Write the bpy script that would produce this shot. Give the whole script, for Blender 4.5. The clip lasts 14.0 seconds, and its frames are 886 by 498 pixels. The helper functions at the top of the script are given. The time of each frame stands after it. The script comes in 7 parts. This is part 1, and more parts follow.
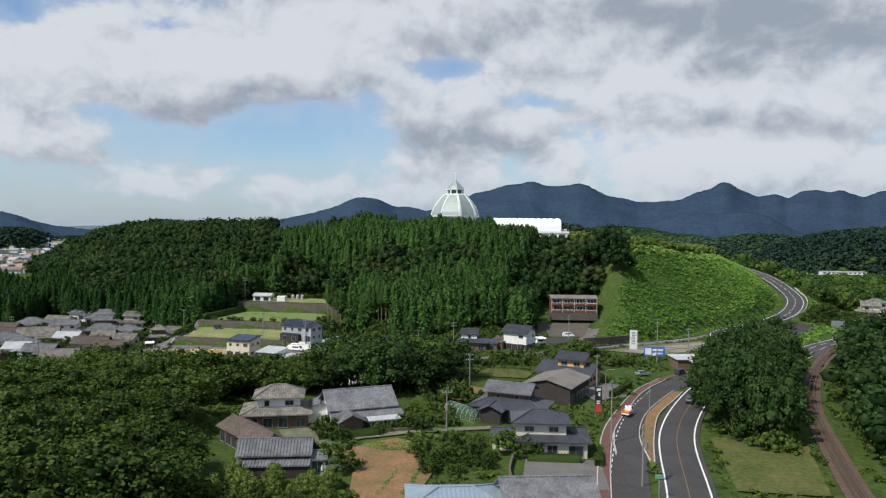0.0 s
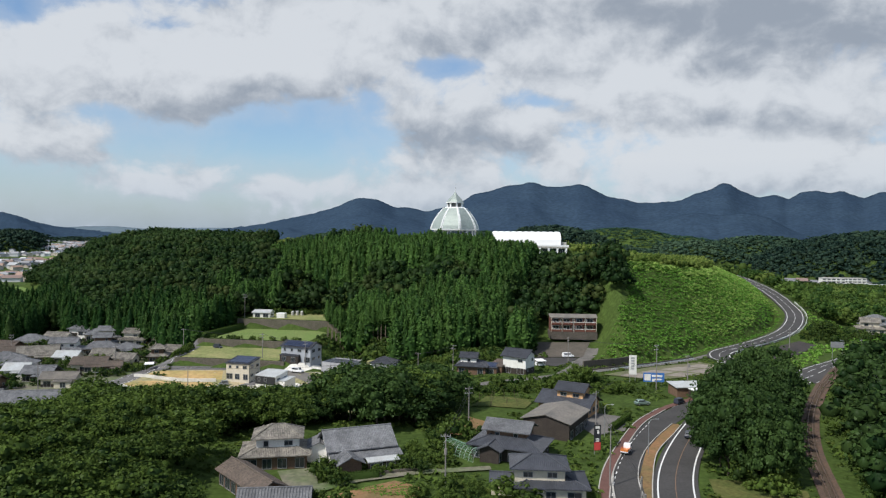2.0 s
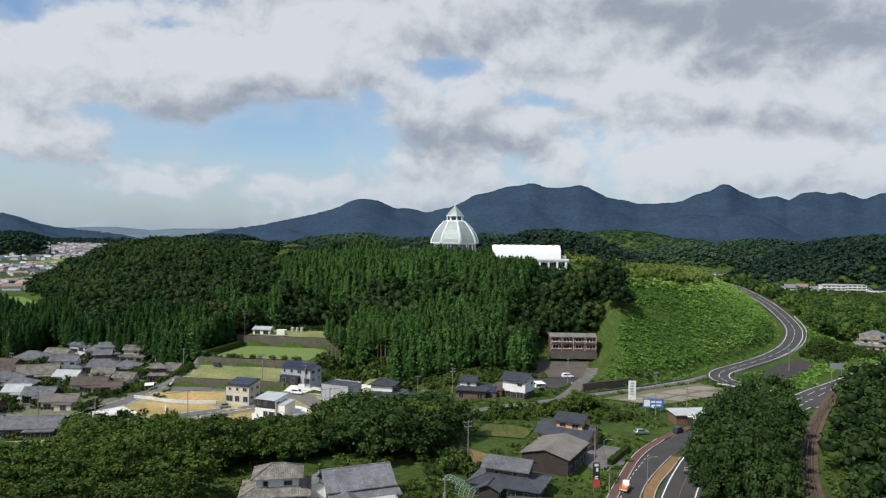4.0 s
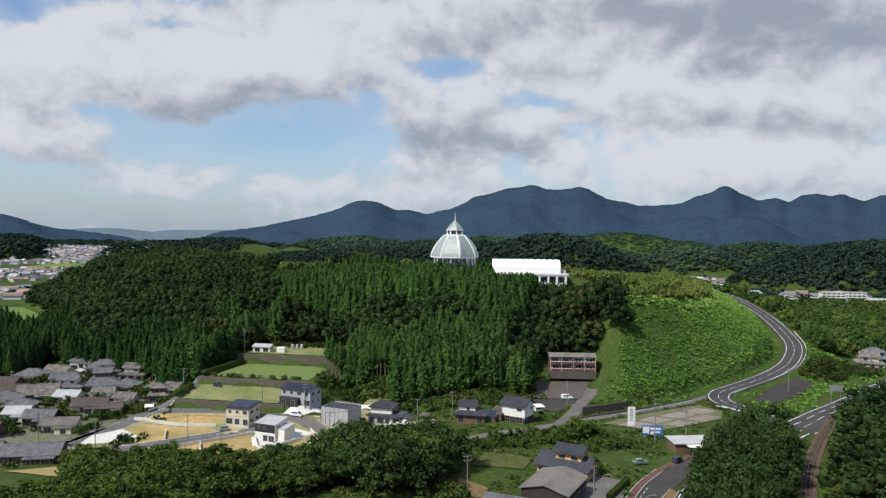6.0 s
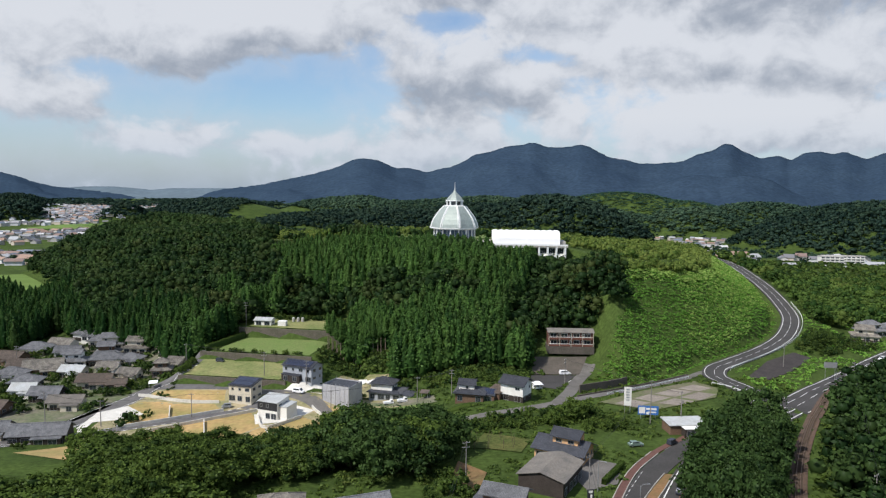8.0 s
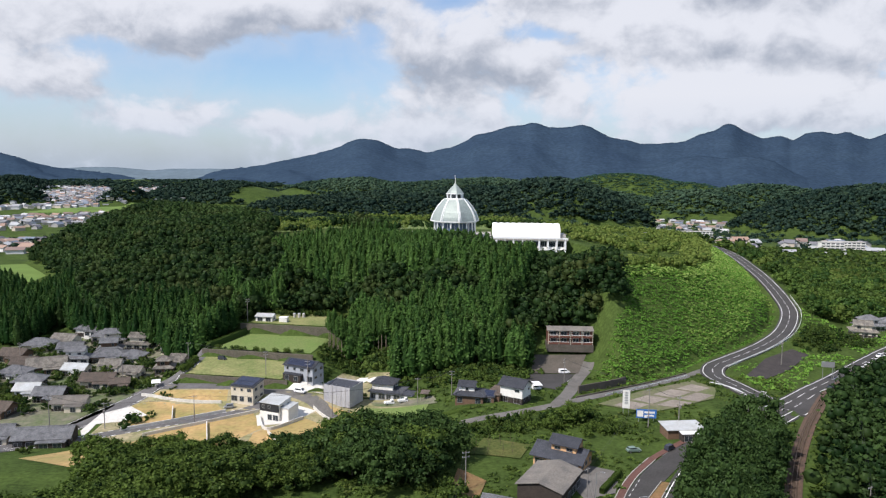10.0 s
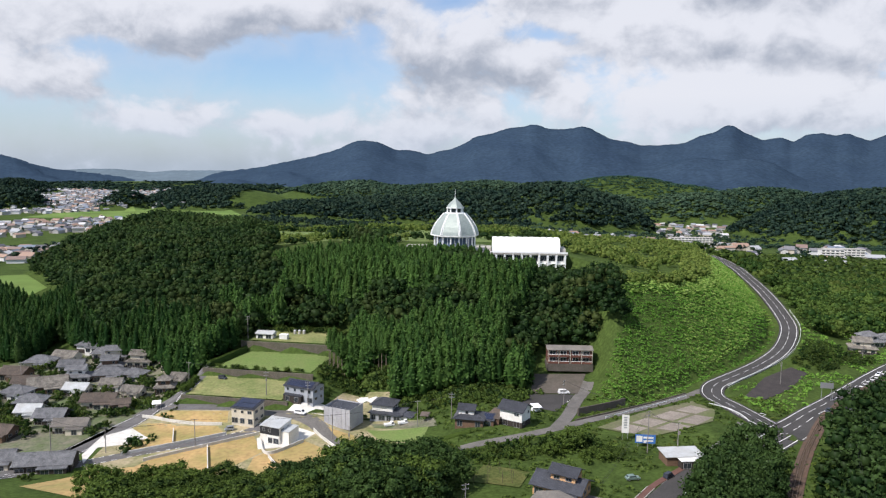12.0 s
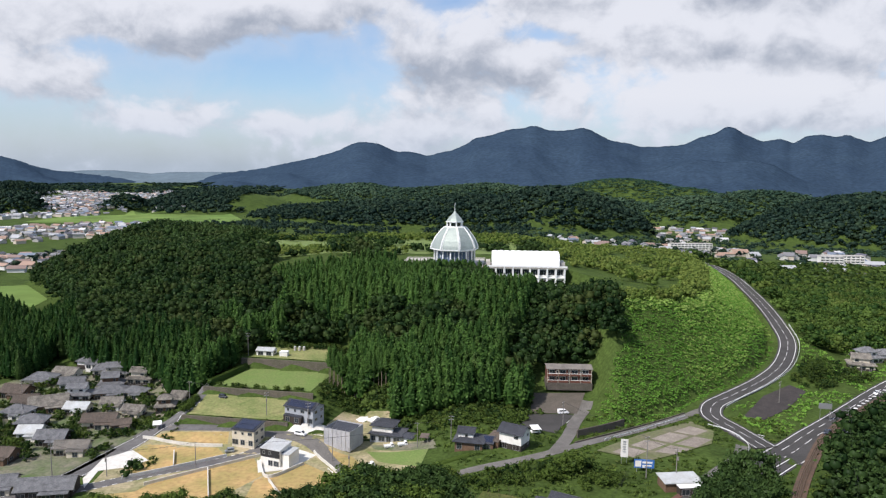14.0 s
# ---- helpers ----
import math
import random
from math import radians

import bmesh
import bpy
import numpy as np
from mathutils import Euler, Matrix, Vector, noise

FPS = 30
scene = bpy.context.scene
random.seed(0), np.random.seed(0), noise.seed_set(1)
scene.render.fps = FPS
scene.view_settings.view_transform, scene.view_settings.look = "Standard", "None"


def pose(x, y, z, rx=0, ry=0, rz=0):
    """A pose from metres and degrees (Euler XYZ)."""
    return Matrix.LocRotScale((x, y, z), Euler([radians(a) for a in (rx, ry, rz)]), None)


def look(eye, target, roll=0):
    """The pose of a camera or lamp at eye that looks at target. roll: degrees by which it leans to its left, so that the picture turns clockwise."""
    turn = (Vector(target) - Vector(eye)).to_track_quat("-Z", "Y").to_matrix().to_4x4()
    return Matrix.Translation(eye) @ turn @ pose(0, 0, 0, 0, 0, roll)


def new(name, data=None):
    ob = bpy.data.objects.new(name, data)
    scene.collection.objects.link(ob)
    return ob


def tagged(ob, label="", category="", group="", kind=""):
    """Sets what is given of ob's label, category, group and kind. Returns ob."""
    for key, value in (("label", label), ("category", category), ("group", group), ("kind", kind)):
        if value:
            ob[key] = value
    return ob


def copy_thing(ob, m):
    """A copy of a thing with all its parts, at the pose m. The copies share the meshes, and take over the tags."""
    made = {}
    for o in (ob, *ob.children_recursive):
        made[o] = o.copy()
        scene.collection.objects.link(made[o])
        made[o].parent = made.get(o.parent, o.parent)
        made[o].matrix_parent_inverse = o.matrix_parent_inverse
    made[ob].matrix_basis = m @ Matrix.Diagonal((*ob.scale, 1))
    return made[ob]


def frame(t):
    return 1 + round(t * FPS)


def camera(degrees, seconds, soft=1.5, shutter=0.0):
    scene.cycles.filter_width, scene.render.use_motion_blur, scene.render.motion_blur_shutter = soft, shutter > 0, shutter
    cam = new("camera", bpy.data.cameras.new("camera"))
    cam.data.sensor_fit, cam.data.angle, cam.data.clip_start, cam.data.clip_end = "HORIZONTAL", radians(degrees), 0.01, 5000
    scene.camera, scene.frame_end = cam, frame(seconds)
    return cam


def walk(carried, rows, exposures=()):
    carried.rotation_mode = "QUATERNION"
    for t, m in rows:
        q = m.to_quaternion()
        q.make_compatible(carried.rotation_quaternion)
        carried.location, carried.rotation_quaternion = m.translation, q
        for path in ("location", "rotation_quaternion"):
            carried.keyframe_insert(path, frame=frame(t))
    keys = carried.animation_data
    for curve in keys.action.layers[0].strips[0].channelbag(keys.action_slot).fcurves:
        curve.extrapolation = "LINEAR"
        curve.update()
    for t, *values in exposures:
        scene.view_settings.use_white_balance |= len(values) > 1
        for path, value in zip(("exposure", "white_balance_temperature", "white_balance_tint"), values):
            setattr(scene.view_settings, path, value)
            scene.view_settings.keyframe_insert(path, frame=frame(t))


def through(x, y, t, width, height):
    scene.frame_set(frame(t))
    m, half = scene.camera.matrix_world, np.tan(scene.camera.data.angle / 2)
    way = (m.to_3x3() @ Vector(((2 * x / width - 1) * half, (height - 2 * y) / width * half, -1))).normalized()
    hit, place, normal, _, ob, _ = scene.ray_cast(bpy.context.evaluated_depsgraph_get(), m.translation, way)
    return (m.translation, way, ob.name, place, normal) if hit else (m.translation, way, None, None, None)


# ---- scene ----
cam = camera(64.08, 14.0, 1.25)
# seconds, eye x, y, z, yaw, pitch, roll: a steady climb at 4 m/s with one tilt of the lens
ROWS = [
    (0, -0.0, 0.0, 36, 0.0, -1.3, -0.59),
    (0.5, 0.04, 0.02, 38.0, 0.0, -1.31, -0.59),
    (1, 0.07, 0.05, 40, 0.01, -1.32, -0.6),
    (1.5, 0.11, 0.08, 42.0, 0.01, -1.33, -0.61),
    (2, 0.13, 0.1, 44, 0.01, -1.34, -0.61),
    (2.5, 0.16, 0.1, 46.0, 0.02, -1.36, -0.62),
    (3, 0.18, 0.08, 48, 0.02, -1.37, -0.62),
    (5.5, 0.29, -0.07, 58.0, 0.05, -1.34, -0.68),
    (6, 0.31, -0.11, 60, 0.05, -1.33, -0.68),
    (6.5, 0.34, -0.15, 62.0, 0.06, -1.33, -0.68),
    (7, 0.38, -0.2, 64, 0.06, -1.45, -0.68),
    (7.5, 0.42, -0.24, 66.0, 0.06, -2.6, -0.68),
    (8, 0.45, -0.26, 68, 0.06, -4.8, -0.68),
    (8.2, 0.46, -0.26, 68.8, 0.06, -5.55, -0.68),
    (8.5, 0.48, -0.26, 70.0, 0.07, -6.28, -0.68),
    (8.9, 0.5, -0.25, 71.6, 0.08, -6.47, -0.67),
    (10.5, 0.61, -0.19, 78.0, 0.13, -6.46, -0.64),
    (11, 0.63, -0.17, 80, 0.13, -6.45, -0.63),
    (11.5, 0.65, -0.15, 82.0, 0.14, -6.44, -0.63),
    (12, 0.66, -0.13, 84, 0.14, -6.43, -0.63),
    (12.5, 0.67, -0.13, 86.0, 0.15, -6.43, -0.62),
    (13, 0.69, -0.12, 88, 0.14, -6.42, -0.62),
    (13.5, 0.7, -0.13, 90.0, 0.14, -6.42, -0.62),
    (14, 0.71, -0.13, 92, 0.14, -6.41, -0.62),
]
walk(cam, [(t, pose(x, y, z, 90 + pitch, roll, yaw)) for t, x, y, z, yaw, pitch, roll in ROWS],
     [(0.0, -0.11, 6380, 10), (7.0, -0.12, 6380, 10), (8.0, -0.06, 6380, 12), (10.5, 0.12, 6400, 15), (14.0, 0.10, 6400, 15)])

# ---------------------------------------------------------------- sky and sun
SUN_AZ, SUN_EL = radians(232), radians(50)     # behind the camera's left shoulder


def sky():
    w = bpy.data.worlds.new("sky")
    scene.world = w
    w.use_nodes = True
    n, l = w.node_tree.nodes, w.node_tree.links
    n.clear()

    def node(kind, **sets):
        q = n.new(kind)
        for k, v in sets.items():
            q.inputs[k].default_value = v
        return q

    def math_node(op, a, b=None, clamp=False):
        q = n.new("ShaderNodeMath")
        q.operation, q.use_clamp = op, clamp
        for i, v in enumerate((a, b)):
            if v is None:
                continue
            if isinstance(v, (int, float)):
                q.inputs[i].default_value = v
            else:
                l.new(v, q.inputs[i])
        return q.outputs[0]

    out, back = n.new("ShaderNodeOutputWorld"), n.new("ShaderNodeBackground")
    tex = n.new("ShaderNodeTexSky")
    tex.sky_type, tex.sun_disc, tex.sun_elevation, tex.sun_rotation = "NISHITA", False, SUN_EL, SUN_AZ
    tex.air_density, tex.dust_density, tex.ozone_density = 1.0, 1.2, 1.6
    co = n.new("ShaderNodeTexCoord")
    split = n.new("ShaderNodeSeparateXYZ")
    l.new(co.outputs["Generated"], split.inputs[0])

    def spots(total, u, v, places):
        for x, z, wide, tall, amount in places:
            a = math_node("DIVIDE", math_node("SUBTRACT", u, x), wide)
            b = math_node("DIVIDE", math_node("SUBTRACT", v, z), tall)
            r = math_node("ADD", math_node("MULTIPLY", a, a), math_node("MULTIPLY", b, b))
            g = math_node("MULTIPLY", math_node("POWER", 2.718, math_node("MULTIPLY", r, -1.0)), amount)
            total = g if total is None else math_node("ADD", total, g)
        return total

    def way(shift):
        add = n.new("ShaderNodeVectorMath")
        add.inputs[1].default_value = shift
        l.new(co.outputs["Generated"], add.inputs[0])
        sp = n.new("ShaderNodeSeparateXYZ")
        l.new(add.outputs[0], sp.inputs[0])
        ahead = math_node("MAXIMUM", sp.outputs["Y"], 0.05)
        return add.outputs[0], math_node("DIVIDE", sp.outputs["X"], ahead), math_node("DIVIDE", sp.outputs["Z"], ahead)

    def cover(shift):
        """How thick the cloud is along the way, looked up a little aside."""
        here, u, v = way(shift)
        total = None
        for scale, tall, detail, rough, amount, off in ((5.0, 1.5, 3, 0.5, 0.26, (3.1, 1.7, 0.4)), (11.0, 1.35, 9, 0.55, 0.46, (7.2, 4.4, 1.0)), (33.0, 1.25, 6, 0.6, 0.14, (1.3, 2.4, 5.0))):
            m = n.new("ShaderNodeMapping")
            m.inputs["Location"].default_value, m.inputs["Scale"].default_value = off, (scale, scale, scale * tall)
            l.new(here, m.inputs["Vector"])
            q = node("ShaderNodeTexNoise", Scale=1.0, Detail=detail, Roughness=rough, Distortion=0.35)
            l.new(m.outputs[0], q.inputs["Vector"])
            t = math_node("MULTIPLY", q.outputs["Fac"], amount)
            total = t if total is None else math_node("ADD", total, t)
        return total, spots(None, u, v, SKY_SPOTS)

    def ramp(value, lo, hi, a=0.0, b=1.0):
        q = n.new("ShaderNodeMapRange")
        q.interpolation_type = "SMOOTHSTEP"
        for key, val in (("From Min", lo), ("From Max", hi), ("To Min", a), ("To Max", b)):
            q.inputs[key].default_value = val
        l.new(value, q.inputs["Value"])
        return q.outputs[0]

    (puffs, mass), (puffs_up, mass_up) = cover((0, 0, 0)), cover((-0.012, 0, 0.024))
    here = math_node("ADD", puffs, mass)
    mask = ramp(here, 0.425, 0.535)
    # tops thin out upwards and are lit; bases have cloud above them and turn grey
    _, u0, v0 = way((0, 0, 0))
    relief = math_node("ADD", math_node("SUBTRACT", puffs, puffs_up), math_node("MULTIPLY", math_node("SUBTRACT", mass, mass_up), 0.35))
    relief = math_node("SUBTRACT", relief, math_node("MULTIPLY", math_node("SUBTRACT", puffs, 0.43), 0.30))
    lit = ramp(math_node("SUBTRACT", relief, spots(None, u0, v0, GREY_SPOTS)), -0.17, 0.06)
    body = n.new("ShaderNodeMixRGB")
    body.inputs[1].default_value, body.inputs[2].default_value = (0.345, 0.39, 0.455, 1), (0.735, 0.765, 0.80, 1)
    l.new(lit, body.inputs["Fac"])
    strong = n.new("ShaderNodeMixRGB")
    strong.blend_type, strong.inputs["Fac"].default_value = "MULTIPLY", 1.0
    strong.inputs[2].default_value = (SKY_GAIN * 0.88, SKY_GAIN * 0.98, SKY_GAIN * 1.06, 1)
    l.new(tex.outputs[0], strong.inputs[1])
    # thin veil over the blue
    veil = n.new("ShaderNodeMixRGB")
    veil.inputs[2].default_value = (0.60, 0.66, 0.74, 1)
    l.new(ramp(here, 0.25, 0.5, 0.0, 0.38), veil.inputs["Fac"])
    l.new(strong.outputs[0], veil.inputs[1])
    mix = n.new("ShaderNodeMixRGB")
    l.new(math_node("MULTIPLY", mask, 0.96), mix.inputs["Fac"])
    l.new(veil.outputs[0], mix.inputs[1])
    l.new(body.outputs[0], mix.inputs[2])
    # pale haze band over the horizon
    low = n.new("ShaderNodeMapRange")
    low.inputs["From Min"].default_value, low.inputs["From Max"].default_value = 0.10, -0.01
    low.inputs["To Min"].default_value, low.inputs["To Max"].default_value = 0.0, 0.6
    l.new(split.outputs["Z"], low.inputs["Value"])
    mix2 = n.new("ShaderNodeMixRGB")
    mix2.inputs[2].default_value = (0.46, 0.56, 0.68, 1)
    l.new(low.outputs[0], mix2.inputs["Fac"])
    l.new(mix.outputs[0], mix2.inputs[1])
    l.new(mix2.outputs[0], back.inputs["Color"])
    back.inputs["Strength"].default_value = 1.0
    l.new(back.outputs[0], out.inputs[0])


# cloud masses (and gaps): x and z of the way (x, 1, z), width, height, amount
SKY_SPOTS = [(-0.27, 0.235, 0.16, 0.065, 0.26), (-0.52, 0.235, 0.14, 0.07, 0.22), (-0.02, 0.30, 0.20, 0.06, 0.20), (0.05, 0.145, 0.12, 0.055, 0.16), (0.42, 0.30, 0.30, 0.07, 0.26), (0.40, 0.19, 0.26, 0.045, 0.22),
             (0.40, 0.10, 0.26, 0.045, 0.22), (0.20, 0.22, 0.10, 0.05, 0.12), (-0.41, 0.066, 0.10, 0.018, 0.13), (-0.22, 0.06, 0.08, 0.018, 0.12), (-0.02, 0.055, 0.06, 0.016, 0.10), (-0.56, 0.12, 0.10, 0.03, 0.10),
             (-0.20, 0.135, 0.085, 0.04, -0.17), (-0.33, 0.13, 0.09, 0.025, -0.12), (-0.48, 0.165, 0.05, 0.018, -0.12), (-0.60, 0.31, 0.05, 0.03, -0.16), (-0.40, 0.285, 0.05, 0.012, -0.14), (0.14, 0.185, 0.05, 0.014, -0.14), (0.01, 0.235, 0.05, 0.016, -0.10)]
# where the cloud is thick enough to turn grey
GREY_SPOTS = [(0.50, 0.30, 0.26, 0.06, 0.13), (0.30, 0.33, 0.20, 0.05, 0.08), (0.02, 0.125, 0.14, 0.03, 0.13), (-0.26, 0.165, 0.16, 0.025, 0.10), (-0.40, 0.11, 0.16, 0.025, 0.07), (0.40, 0.16, 0.26, 0.018, 0.08), (-0.25, 0.245, 0.14, 0.03, -0.09), (0.30, 0.205, 0.2, 0.025, -0.06), (0.36, 0.12, 0.24, 0.03, -0.08), (-0.55, 0.25, 0.12, 0.05, -0.05)]
SKY_GAIN = 0.14
sky()
sun = new("sun", bpy.data.lights.new("sun", "SUN"))
sun.data.energy, sun.data.angle, sun.data.color = 4.9, radians(0.6), (1.0, 0.95, 0.87)
sun.matrix_world = look((0, 0, 0), (-math.sin(SUN_AZ) * math.cos(SUN_EL), -math.cos(SUN_AZ) * math.cos(SUN_EL), -math.sin(SUN_EL)))
scene.view_settings.exposure = 0.0

# ---------------------------------------------------------------- materials


def material(name, rgb, rough=0.8, scale=1.0, vary=0.25, bump=0.0, metal=0.0, other=None, fine=9.0, by_object=0.0, spec=0.3):
    """A surface with stains at one scale and grain at another."""
    m = bpy.data.materials.new(name)
    m.use_nodes = True
    n, l = m.node_tree.nodes, m.node_tree.links
    b = n["Principled BSDF"]
    b.inputs["Roughness"].default_value, b.inputs["Metallic"].default_value, b.inputs["Specular IOR Level"].default_value = rough, metal, spec
    co = n.new("ShaderNodeTexCoord")
    one, two = n.new("ShaderNodeTexNoise"), n.new("ShaderNodeTexNoise")
    one.inputs["Scale"].default_value, one.inputs["Detail"].default_value, one.inputs["Roughness"].default_value = scale, 5, 0.65
    two.inputs["Scale"].default_value, two.inputs["Detail"].default_value = scale * fine, 3
    l.new(co.outputs["Object"], one.inputs["Vector"])
    l.new(co.outputs["Object"], two.inputs["Vector"])
    mix = n.new("ShaderNodeMixRGB")
    far = other or tuple(c * (1 - vary) for c in rgb)
    mix.inputs[1].default_value, mix.inputs[2].default_value = (*rgb, 1), (*far, 1)
    r = n.new("ShaderNodeMapRange")
    r.inputs["From Min"].default_value, r.inputs["From Max"].default_value = 0.36, 0.66
    l.new(one.outputs["Fac"], r.inputs["Value"])
    l.new(r.outputs[0], mix.inputs["Fac"])
    hsv = n.new("ShaderNodeHueSaturation")
    r2 = n.new("ShaderNodeMapRange")
    r2.inputs["From Min"].default_value, r2.inputs["From Max"].default_value = 0.3, 0.7
    r2.inputs["To Min"].default_value, r2.inputs["To Max"].default_value = 1 - vary, 1 + vary
    l.new(two.outputs["Fac"], r2.inputs["Value"])
    last = r2.outputs[0]
    if by_object:
        info = n.new("ShaderNodeObjectInfo")
        r3 = n.new("ShaderNodeMapRange")
        r3.inputs["To Min"].default_value, r3.inputs["To Max"].default_value = 1 - by_object, 1 + by_object
        l.new(info.outputs["Random"], r3.inputs["Value"])
        mul = n.new("ShaderNodeMath")
        mul.operation = "MULTIPLY"
        l.new(last, mul.inputs[0])
        l.new(r3.outputs[0], mul.inputs[1])
        last = mul.outputs[0]
    l.new(last, hsv.inputs["Value"])
    l.new(mix.outputs[0], hsv.inputs["Color"])
    l.new(hsv.outputs[0], b.inputs["Base Color"])
    if bump:
        bp = n.new("ShaderNodeBump")
        bp.inputs["Strength"].default_value, bp.inputs["Distance"].default_value = min(1, bump), bump
        l.new(two.outputs["Fac"], bp.inputs["Height"])
        l.new(bp.outputs[0], b.inputs["Normal"])
    return m


def foliage(name, dark, light, through=0.3, warm=(0.16, 0.17, 0.03)):
    """Leaves: each one and each tree has its own tone, inner crown bodies a painted shade, and light passes through."""
    m = bpy.data.materials.new(name)
    m.use_nodes = True
    n, l = m.node_tree.nodes, m.node_tree.links
    n.clear()
    out, geo, at = n.new("ShaderNodeOutputMaterial"), n.new("ShaderNodeNewGeometry"), n.new("ShaderNodeAttribute")
    at.attribute_name = "tint"
    mix, mix2 = n.new("ShaderNodeMixRGB"), n.new("ShaderNodeMixRGB")
    mix.inputs[1].default_value, mix.inputs[2].default_value, mix2.inputs[2].default_value = (*dark, 1), (*light, 1), (*warm, 1)
    a = n.new("ShaderNodeMath")
    a.operation = "MULTIPLY_ADD"
    a.inputs[1].default_value = 0.28
    info = n.new("ShaderNodeObjectInfo")
    own = n.new("ShaderNodeMath")
    own.operation = "MULTIPLY_ADD"
    own.inputs[1].default_value, own.inputs[2].default_value = 0.5, -0.15
    l.new(info.outputs["Random"], own.inputs[0])
    l.new(geo.outputs["Random Per Island"], a.inputs[0])
    sep = n.new("ShaderNodeSeparateXYZ")
    l.new(at.outputs["Vector"], sep.inputs[0])
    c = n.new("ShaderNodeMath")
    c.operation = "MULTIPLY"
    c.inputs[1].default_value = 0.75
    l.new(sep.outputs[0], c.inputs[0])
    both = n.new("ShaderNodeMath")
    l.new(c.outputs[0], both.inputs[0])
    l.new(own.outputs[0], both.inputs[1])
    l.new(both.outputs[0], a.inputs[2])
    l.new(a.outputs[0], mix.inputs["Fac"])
    l.new(mix.outputs[0], mix2.inputs[1])
    l.new(sep.outputs[1], mix2.inputs["Fac"])
    d, t, mx, g, mg = n.new("ShaderNodeBsdfDiffuse"), n.new("ShaderNodeBsdfTranslucent"), n.new("ShaderNodeMixShader"), n.new("ShaderNodeBsdfGlossy"), n.new("ShaderNodeMixShader")
    g.inputs["Roughness"].default_value = 0.45
    g.inputs["Color"].default_value = (0.5, 0.55, 0.5, 1)
    l.new(mix2.outputs[0], d.inputs[0])
    l.new(mix2.outputs[0], t.inputs[0])
    mx.inputs[0].default_value, mg.inputs[0].default_value = through, 0.008
    l.new(d.outputs[0], mx.inputs[1])
    l.new(t.outputs[0], mx.inputs[2])
    l.new(mx.outputs[0], mg.inputs[1])
    l.new(g.outputs[0], mg.inputs[2])
    l.new(mg.outputs[0], out.inputs[0])
    return m


GRASS = material("meadow_grass", (0.060, 0.092, 0.022), 0.95, 0.06, 0.3, 0.15, other=(0.036, 0.058, 0.015), fine=14, spec=0.05)
LAWN = material("mown_lawn", (0.12, 0.18, 0.045), 0.95, 0.12, 0.18, 0.05, other=(0.14, 0.18, 0.055), fine=12)
ROUGHLAWN = material("worn_terrace_grass", (0.13, 0.165, 0.05), 0.95, 0.11, 0.22, 0.05, other=(0.25, 0.24, 0.10), fine=9)
DRYEARTH = material("bare_pale_earth", (0.36, 0.30, 0.19), 0.95, 0.10, 0.22, 0.05, other=(0.15, 0.16, 0.06), fine=9)
DRYGRASS = material("dry_building_plot", (0.43, 0.285, 0.125), 0.95, 0.09, 0.22, 0.05, other=(0.25, 0.215, 0.075), fine=8)
SOIL = material("tilled_soil", (0.235, 0.13, 0.062), 0.95, 0.2, 0.25, 0.1, other=(0.13, 0.105, 0.042), fine=8)
ASPHALT = material("worn_asphalt", (0.060, 0.057, 0.055), 0.85, 0.15, 0.2, 0.01, other=(0.043, 0.041, 0.039), fine=20)
MIDROAD = material("grey_estate_road", (0.135, 0.13, 0.128), 0.9, 0.2, 0.18, 0.01, other=(0.095, 0.09, 0.088), fine=14)
OLDROAD = material("pale_village_road", (0.155, 0.146, 0.135), 0.9, 0.2, 0.18, 0.01, other=(0.11, 0.103, 0.094), fine=14)
CONCRETE = material("weathered_concrete", (0.44, 0.42, 0.385), 0.85, 0.25, 0.2, 0.01, other=(0.33, 0.31, 0.28), fine=9)
PALEWALL = material("pale_new_concrete", (0.64, 0.62, 0.57), 0.85, 0.3, 0.12, 0.01, other=(0.52, 0.50, 0.45), fine=9)
STONEWALL = material("mossy_block_retaining_wall", (0.13, 0.11, 0.09), 0.9, 0.35, 0.25, 0.03, other=(0.09, 0.085, 0.06), fine=7)
PAINT = material("road_paint", (0.72, 0.72, 0.70), 0.7, 1.5, 0.12)
YELLOWPAINT = material("faded_centre_line", (0.20, 0.125, 0.075), 0.7, 1.5, 0.15)
REDPATH = material("red_footway_paving", (0.135, 0.068, 0.055), 0.85, 0.4, 0.2)
BALLAST = material("rusty_ballast", (0.12, 0.075, 0.052), 0.95, 0.5, 0.3, 0.05, other=(0.075, 0.055, 0.042))
RAILSTEEL = material("rusty_rail", (0.23, 0.15, 0.11), 0.5, 2.0, 0.2, metal=0.6)
SLEEPER = material("sleeper_wood", (0.10, 0.075, 0.055), 0.9, 1.0, 0.2)
PLASTER = material("white_plaster", (0.76, 0.75, 0.71), 0.85, 0.4, 0.08, other=(0.66, 0.64, 0.59))
CREAM = material("cream_siding", (0.60, 0.54, 0.43), 0.85, 0.4, 0.1, other=(0.52, 0.47, 0.37))
GREYSIDING = material("grey_blue_siding", (0.36, 0.38, 0.41), 0.8, 0.5, 0.1)
DARKWOOD = material("dark_stained_boards", (0.05, 0.04, 0.034), 0.8, 0.8, 0.3, 0.01)
ORANGEWALL = material("orange_clay_plaster", (0.62, 0.37, 0.19), 0.85, 0.4, 0.1)
BROWNWALL = material("brown_boards", (0.16, 0.10, 0.065), 0.85, 0.6, 0.25, 0.01)
BRICKWALL = material("red_brown_siding", (0.15, 0.065, 0.047), 0.8, 0.5, 0.2)
